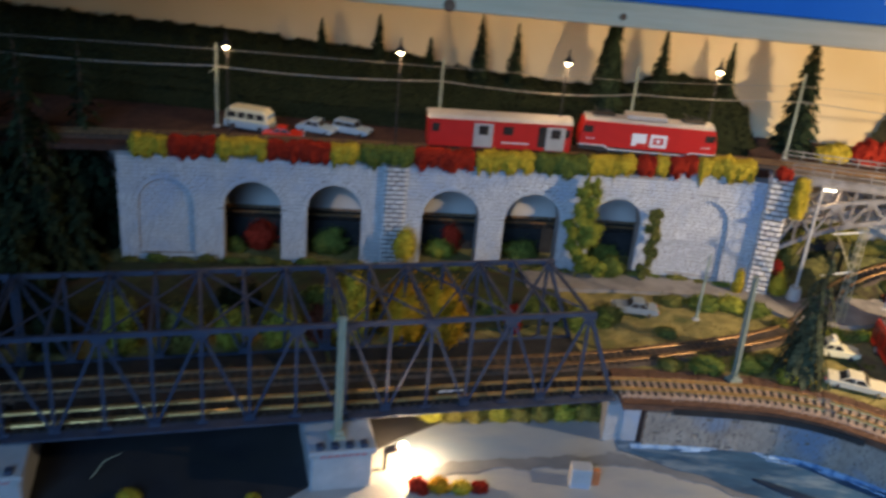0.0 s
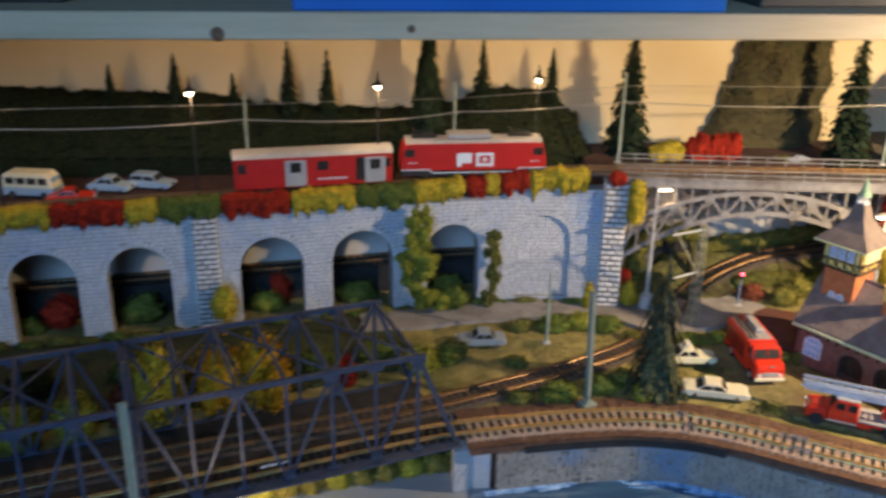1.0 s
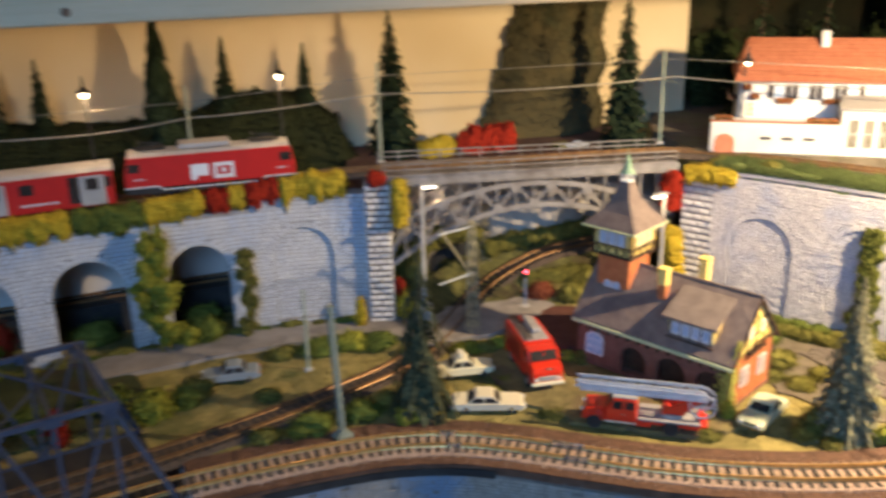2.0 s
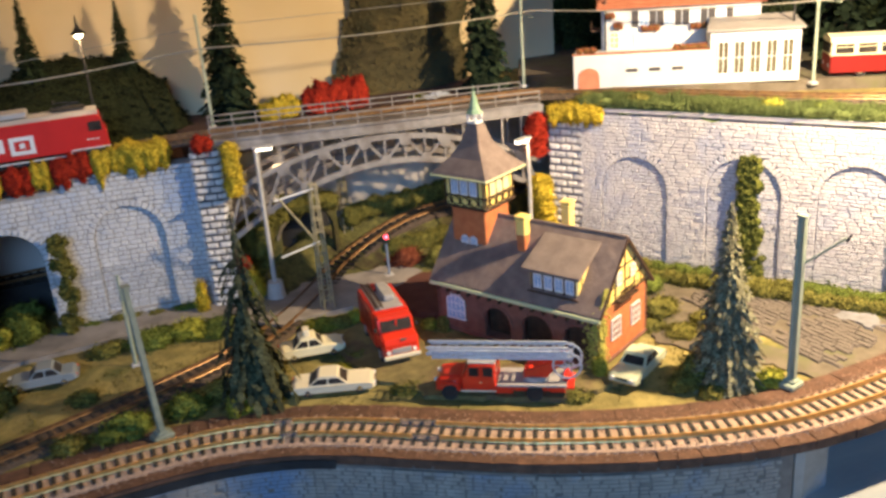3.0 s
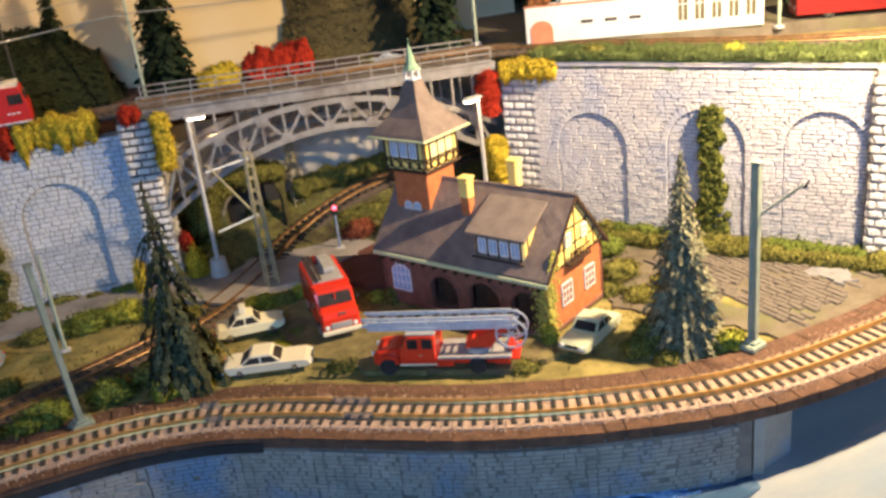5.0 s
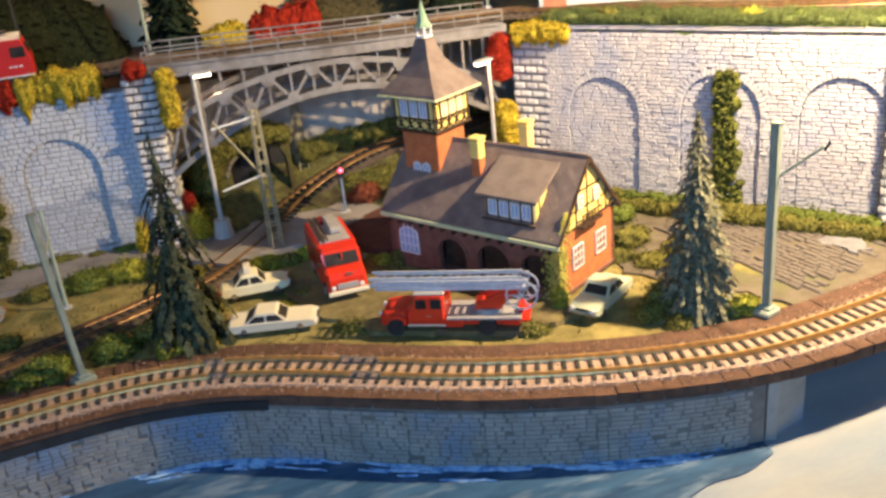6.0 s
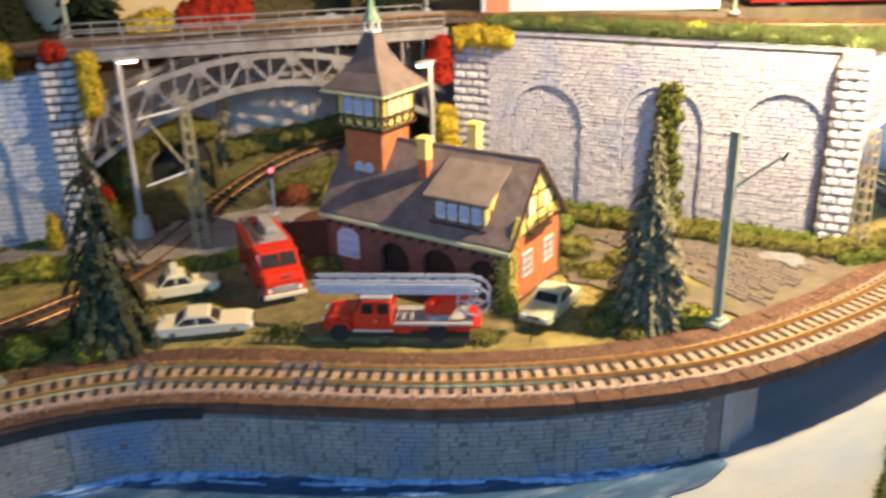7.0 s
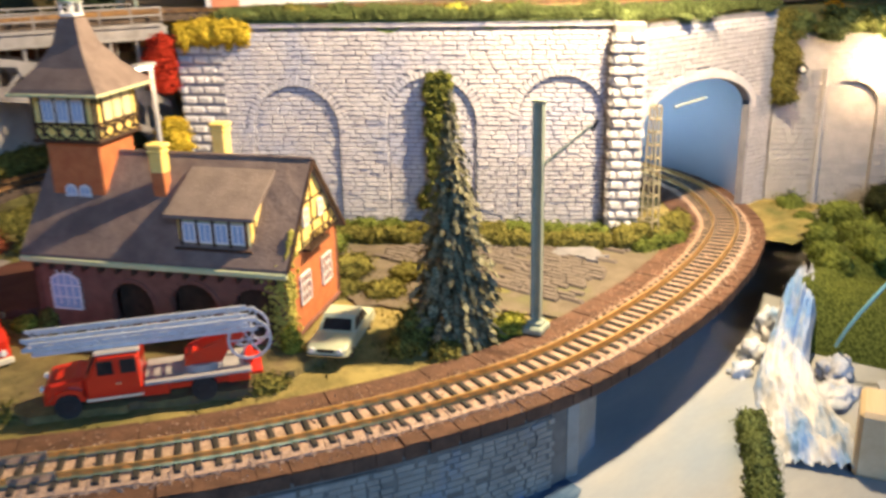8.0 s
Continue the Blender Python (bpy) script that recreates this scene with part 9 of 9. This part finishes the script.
hedge([(0.560, 1.004, 0.080), (0.600, 1.008, 0.082), (0.640, 1.012, 0.082)], 0.0090, L_OLIVE, 506, "olive scrub on the slope before the second track", 0.7)
bush((0.625, 1.060, 0.201), (0.012, 0.010, 0.007), L_OLIVE, 503, "low olive bush behind the bridge rail", lumps=2)
stone = Mesh()
clump(stone, (0, 0, 0.005), (0.020, 0.010, 0.008), rng(5), leaves=0)
ob = part("boulder", stone, mat("grey_blue_rock", (0.26, 0.29, 0.34), (0.38, 0.40, 0.44), 80, 0.9, bump=0.8, bscale=300), None)
ob.matrix_basis = pose(0.640, 1.055, 0.203)
tagged(ob, "grey-blue boulder beside the upper line", "rock")

# ---- waterfall and rocks at the river's edge ----
def rocky(name, spots, material, seed, label, category="rock"):
    r = rng(seed)
    m = Mesh()
    for x, y, z, rx, ry, rz in spots:
        sd = r.uniform(0, 99)
        rows, cols = 26, 34
        vs, fs = [], []
        for i in range(rows + 1):
            th = math.pi * i / rows
            for j in range(cols):
                ph = 2 * math.pi * j / cols
                d = Vector((math.sin(th) * math.cos(ph), math.sin(th) * math.sin(ph), math.cos(th)))
                q = d * 1.9 + Vector((sd, sd * 0.7, 0))
                k = 0.78 + 0.40 * noise.noise(q) + 0.24 * abs(noise.noise(q * 2.6)) + 0.13 * noise.noise(q * 6) + 0.07 * noise.noise(q * 13)
                vs.append((x + d.x * rx * k, y + d.y * ry * k, z + d.z * rz * k))
        for i in range(rows):
            for j in range(cols):
                k = (j + 1) % cols
                fs.append((i * cols + j, i * cols + k, (i + 1) * cols + k, (i + 1) * cols + j))
        m.add(vs, fs)
    ob = structure(name, m, material, label, category, smooth=True)
    return ob


def waterfall():
    """A sheet of plaster water that drops from the roadbed's edge and spreads over the river bed."""
    line = [Vector(p) for p in ((0.922, 0.582, 0.060), (0.905, 0.577, 0.057), (0.882, 0.570, 0.045), (0.860, 0.563, 0.034), (0.838, 0.551, 0.027), (0.818, 0.534, 0.0235), (0.799, 0.517, 0.0215), (0.778, 0.502, 0.0205))]
    width = (0.016, 0.021, 0.022, 0.026, 0.036, 0.046, 0.050, 0.048)
    origin = Vector((0.84, 0.55, 0))
    turn = math.atan2(0.08, 0.167)
    ca, sa = math.cos(-turn), math.sin(-turn)
    m = Mesh()
    nu, nv = 110, 44
    vs = []
    for i in range(nu + 1):
        g = i / nu * (len(line) - 1)
        k = min(int(g), len(line) - 2)
        t = g - k
        c = line[k].lerp(line[k + 1], t)
        w = width[k] + (width[k + 1] - width[k]) * t
        for j in range(nv + 1):
            v = j / nv - 0.5
            x, y = c.x + 0.43 * v * w, c.y - 0.90 * v * w
            q = Vector((g * 1.3, v * 9, 2.0))
            rough = 0.0060 * noise.noise(q) + 0.0055 * abs(noise.noise(Vector((g * 2.2, v * 22, 5)))) + 0.0016 * noise.noise(Vector((g * 6, v * 48, 8)))
            edge = 1 - (abs(v) * 2) ** 4
            z = c.z + rough * (0.4 + 0.6 * edge) + 0.003 * edge - 0.008 * (1 - edge)
            lx, ly = x - origin.x, y - origin.y
            vs.append((lx * ca - ly * sa, lx * sa + ly * ca, max(z, WATER_Z - 0.002)))
    m.add(vs, [(i * (nv + 1) + j, (i + 1) * (nv + 1) + j, (i + 1) * (nv + 1) + j + 1, i * (nv + 1) + j + 1) for i in range(nu) for j in range(nv)])
    ob = structure("waterfall", m, FALL, "white and blue streaky plaster waterfall", "waterfall", smooth=True)
    ob.matrix_basis = pose(origin.x, origin.y, 0, 0, 0, math.degrees(turn))


FALL = mat("streaky_waterfall_paint", (0.54, 0.55, 0.58), (0.12, 0.24, 0.48), 46, 0.5, bump=1.0, bscale=110, lo=0.40, hi=0.57, stretch=(0.35, 1.5, 1), third=(0.27, 0.28, 0.32), tscale=34)
waterfall()
rocky("splash_rock", [(0.868, 0.586, 0.022, 0.014, 0.009, 0.010), (0.845, 0.582, 0.020, 0.012, 0.008, 0.008), (0.895, 0.590, 0.030, 0.013, 0.008, 0.014), (0.850, 0.530, 0.020, 0.022, 0.012, 0.010), (0.875, 0.540, 0.024, 0.016, 0.010, 0.010)],
      ROCK_BLUE, 601, "white and blue plaster rock beside the waterfall", "rock")
def green_bank():
    """The mossy slope that falls from the tunnel to the river."""
    vs, n, k = [], 40, 26
    for i in range(n + 1):
        for j in range(k + 1):
            u, v = i / n, j / k
            x = 0.895 + 0.26 * u + 0.02 * v
            y = 0.575 - 0.115 * v + 0.03 * u
            z = 0.062 * (1 - v) ** 0.8 * (1 - 0.1 * u) + WATER_Z * v + 0.012 * u + 0.007 * noise.noise(Vector((x * 30, y * 30, 2))) + 0.003 * noise.noise(Vector((x * 90, y * 90, 4)))
            if i == 0:
                z = min(z, WATER_Z)
            vs.append((x, y, z))
    m = Mesh().add(vs, [(i * (k + 1) + j, (i + 1) * (k + 1) + j, (i + 1) * (k + 1) + j + 1, i * (k + 1) + j + 1) for i in range(n) for j in range(k)])
    structure("bank_slope", m, L_GREEN, "dark green mossy slope beside the waterfall", "bank", smooth=True)


green_bank()
structure("bank_edge", Mesh().slab(frayed([(0.80, 0.47), (0.83, 0.500), (0.87, 0.515), (0.93, 0.50), (0.97, 0.48), (0.90, 0.43)], 0.006), WATER_Z - 0.01, WATER_Z + 0.006), CONCRETE, "pale stone bank beside the waterfall", "bank")
hedge([(0.797, 0.552, 0.024), (0.778, 0.540, 0.024), (0.754, 0.524, 0.023), (0.722, 0.506, 0.022)], 0.0075, L_GRASS, 611, "green moss strip beside the waterfall", 0.6, 0.2)
bl = part("wooden_block", Mesh().box((0, 0, 0.017), (0.030, 0.024, 0.034), 0.002), WOOD)
bl.matrix_basis = pose(0.800, 0.487, 0.020, 0, 0, 20)
tagged(bl, "pale wooden block lit by the warm lamp", "block")
c = bpy.data.curves.new("cable", "CURVE")
c.dimensions, c.bevel_depth = "3D", 0.0009
s = c.splines.new("POLY")
s.points.add(7)
for k, p in enumerate(s.points):
    f = k / 7
    p.co = (0.905 - 0.03 * math.sin(f * 2.4), 0.515 + 0.03 * f, 0.095 - 0.06 * f, 1)
c.materials.append(CABLE)
tagged(new("cable", c), "thin pale blue cable beside the bushes", "cable")
# tiny camera-like lamp on the wing wall
sp = thing("wall_lamp", pose(*on_wall(WING, 1.056, -0.004, 0.166)), "small dark round lamp on the wing wall", "lamp")
part("housing", Mesh().rod((0, 0, 0), (-0.006, -0.005, 0), 0.0042, 0.0036, 12), STEEL_DARK, sp)
part("lens", Mesh().rod((-0.006, -0.005, 0), (-0.0066, -0.0056, 0), 0.0022, 0.0018, 10), LENS, sp)
wp = thing("wing_post", pose(*on_wall(WING, 1.069, -0.004, 0.040)), "thin grey post before the wing wall", "post")
part("shaft", Mesh().rod((0, 0, 0), (0, 0, 0.125), 0.0016, 0.0012, 8), POST_GREY, wp)

# ---- river foreground under the truss bridge ----
for k, (x, y, rx, rz, ml, word) in enumerate(((0.040, 0.632, 0.009, 0.009, L_RED, "red"), (0.058, 0.634, 0.010, 0.009, L_ORANGE, "yellow"), (0.076, 0.636, 0.009, 0.007, L_YELLOW, "yellow"), (0.092, 0.640, 0.008, 0.006, L_RED, "red"), (-0.185, 0.585, 0.010, 0.007, L_YELLOW, "yellow"), (-0.09, 0.60, 0.006, 0.004, L_YELLOW, "yellow"))):
    bush((x, y, 0.018), (rx, rx * 0.8, rz), ml, 620 + k, word + " foam flowers on the river bank", lumps=2, leaves=260, group="flowers on the river bank")
for k in range(9):
    bush((0.045 + 0.021 * k, 0.735 + 0.004 * k, 0.016), (0.016, 0.012, 0.012), (L_LIME, L_OLIVE, L_OLIVE)[k % 3], 640 + k, "olive and yellow bush on the bank under the bridge", leaves=220, group="bank under the bridge")
fl = thing("bank_lamp", pose(0.020, 0.655, 0.018), "lit bare bulb on a black socket under the bridge", "lamp")
part("socket", Mesh().rod((-0.010, 0, 0.022), (0.000, 0, 0.026), 0.0035, 0.0030, 10).rod((-0.010, 0, 0), (-0.010, 0, 0.023), 0.0016, n=8), STEEL_DARK, fl)
part("bulb", Mesh().loft([[(0.0045 + 0.0042 * math.cos(t), q * math.cos(k * math.pi / 5), 0.028 + q * math.sin(k * math.pi / 5)) for k in range(10)] for t, q in ((3.0, 0.001), (2.3, 0.0032), (1.57, 0.0044), (0.8, 0.0032), (0.1, 0.0008))]), BULB, fl, "glowing bare bulb")
wb = thing("white_post", pose(0.178, 0.662, 0.019), "small white block with a red post on the bank", "post")
part("block", Mesh().box((0, 0, 0.010), (0.018, 0.014, 0.020), 0.001), CONCRETE, wb)
part("post", Mesh().box((0.014, 0.002, 0.008), (0.006, 0.006, 0.016), 0.0008), BRICK, wb, "red-brown post")
tw = Mesh().rod((0, 0, 0), (0.012, 0.004, 0.018), 0.0007, 0.0005, 5).rod((0.012, 0.004, 0.018), (0.026, 0.006, 0.026), 0.0005, 0.0003, 5)
ob = part("dry_stalk", tw, LATTICE)
ob.matrix_basis = pose(-0.225, 0.605, 0.019)
tagged(ob, "thin dry stalk on the river bank", "plant")

# sandy forecourt slabs by the white wall
def slabs():
    """Long courses of thin worn stones over the forecourt, thinning out where sand covers them."""
    r = rng(81)
    path = bpy.data.objects["path"]
    meshes = []
    for k in range(3):
        i = 0.05 + 0.03 * k
        top = [(-0.5 + i * r.uniform(0.2, 1), -0.5 + i * r.uniform(0.6, 2), 0.5), (0.5 - i * r.uniform(0.2, 1), -0.5 + i * r.uniform(0.6, 2), 0.5), (0.5 - i * r.uniform(0.2, 1), 0.5 - i * r.uniform(0.6, 2), 0.5), (-0.5 + i * r.uniform(0.2, 1), 0.5 - i * r.uniform(0.6, 2), 0.5)]
        low = [(-0.5, -0.5, -0.5), (0.5, -0.5, -0.5), (0.5, 0.5, -0.5), (-0.5, 0.5, -0.5)]
        meshes.append(Mesh().add(top + low, [(0, 1, 2, 3), (4, 5, 1, 0), (5, 6, 2, 1), (6, 7, 3, 2), (7, 4, 0, 3)]).data("slab", COBBLE))
    along, across = Vector((0.14, -0.99)), Vector((0.99, 0.14))
    for row in range(22):
        s = r.uniform(0, 0.008)
        while s < 0.14:
            ln = r.uniform(0.008, 0.017)
            p = Vector((0.752, 0.800)) + across * (0.0050 * row) + along * (s + ln / 2)
            s += ln
            bend = 0.0025 * noise.noise(Vector((p.x * 40, p.y * 40, 3)))
            x, y = p.x + bend, p.y
            front = 0.650 + max(0, x - 0.78) * 0.30
            if y < front + 0.004 or (x - 0.80) * 0.795 + (y - 0.81) * 0.606 > -0.020 or noise.noise(Vector((x * 34, y * 34, 8))) > 0.30:
                continue
            st = new("slab", meshes[r.randrange(3)])
            st.parent = path
            st.matrix_basis = pose(x, y, 0.0668, r.uniform(-2, 2), r.uniform(-2, 2), -82 + r.uniform(-3, 3)) @ Matrix.Diagonal((ln * 0.97, 0.0045, 0.0016, 1))


slabs()
structure("plaster_patch", Mesh().slab(frayed([(0.836, 0.716), (0.852, 0.722), (0.858, 0.700), (0.852, 0.680), (0.838, 0.684), (0.832, 0.700)], 0.008), 0.0655, 0.0678), mat("pale_grey_patch", (0.16, 0.155, 0.165), (0.25, 0.245, 0.26), 60, 0.6, bump=0.5, bscale=300), "pale grey-white patch on the forecourt", "ground")

# ---- things on the shelf ----
bx = thing("blue_box", pose(0.2575, 0.945, 0.403), "large bright blue cardboard box lying on the shelf", "box")
part("carton", Mesh().box((0, 0, 0.055), (0.347, 0.240, 0.110), 0.0012), BLUEBOX, bx)
part("lid", Mesh().box((0, 0, 0.104), (0.3506, 0.2436, 0.016), 0.0012), BLUEBOX, bx)
part("label", Mesh().box((0.152, -0.1208, 0.030), (0.034, 0.0010, 0.026)), WHITE_LABEL, bx, "plain white label")
for x, w, h in ((-0.28, 0.36, 0.09), (0.58, 0.22, 0.05)):
    ob = part("storage_box", Mesh().box((0, 0, h / 2), (w, 0.2, h), 0.002), GREYBOX)
    ob.matrix_basis = pose(x, 0.96, 0.403, 0, 0, 2)
    tagged(ob, "dark grey storage box lying on the shelf", "box", "boxes on the shelf")


# ---- loose grains along the roadbed ----
def grains(name, line, spans, count, size, z, material, label, seed):
    """Small stray stones strewn along a strip."""
    r = rng(seed)
    m = Mesh()
    tan = tangents(line)
    for _ in range(count):
        i = r.randrange(len(line))
        lo, hi = r.choice(spans)
        d = lo + (hi - lo) * r.random() ** 1.6
        (x, y), (tx, ty) = line[i], tan[i]
        px, py, q = x - ty * d + r.uniform(-0.003, 0.003), y + tx * d + r.uniform(-0.003, 0.003), size * r.uniform(0.5, 1.3)
        a = r.uniform(0, 6.28)
        base = [(px + q * math.cos(a + k * 2.094), py + q * math.sin(a + k * 2.094), z - 0.0002) for k in range(3)]
        m.add(base + [(px, py, z + q * 1.1)], [(0, 1, 3), (1, 2, 3), (2, 0, 3)])
    return tagged(structure(name, m, material, label, "gravel"), kind="stuff")


town = part_of_line(MAIN, 0.26, 0.96)
grains("stray_gravel", town, ((-0.0155, -0.0245), (0.0155, 0.0310)), 1500, 0.00055, 0.0664, BALLAST, "stray pink-beige gravel on the cork roadbed", 701)
grains("ballast_edge", town, ((-0.0125, -0.0172), (0.0125, 0.0172)), 5200, 0.00085, 0.0666, BALLAST, "rough ballast grains along both track edges", 702)
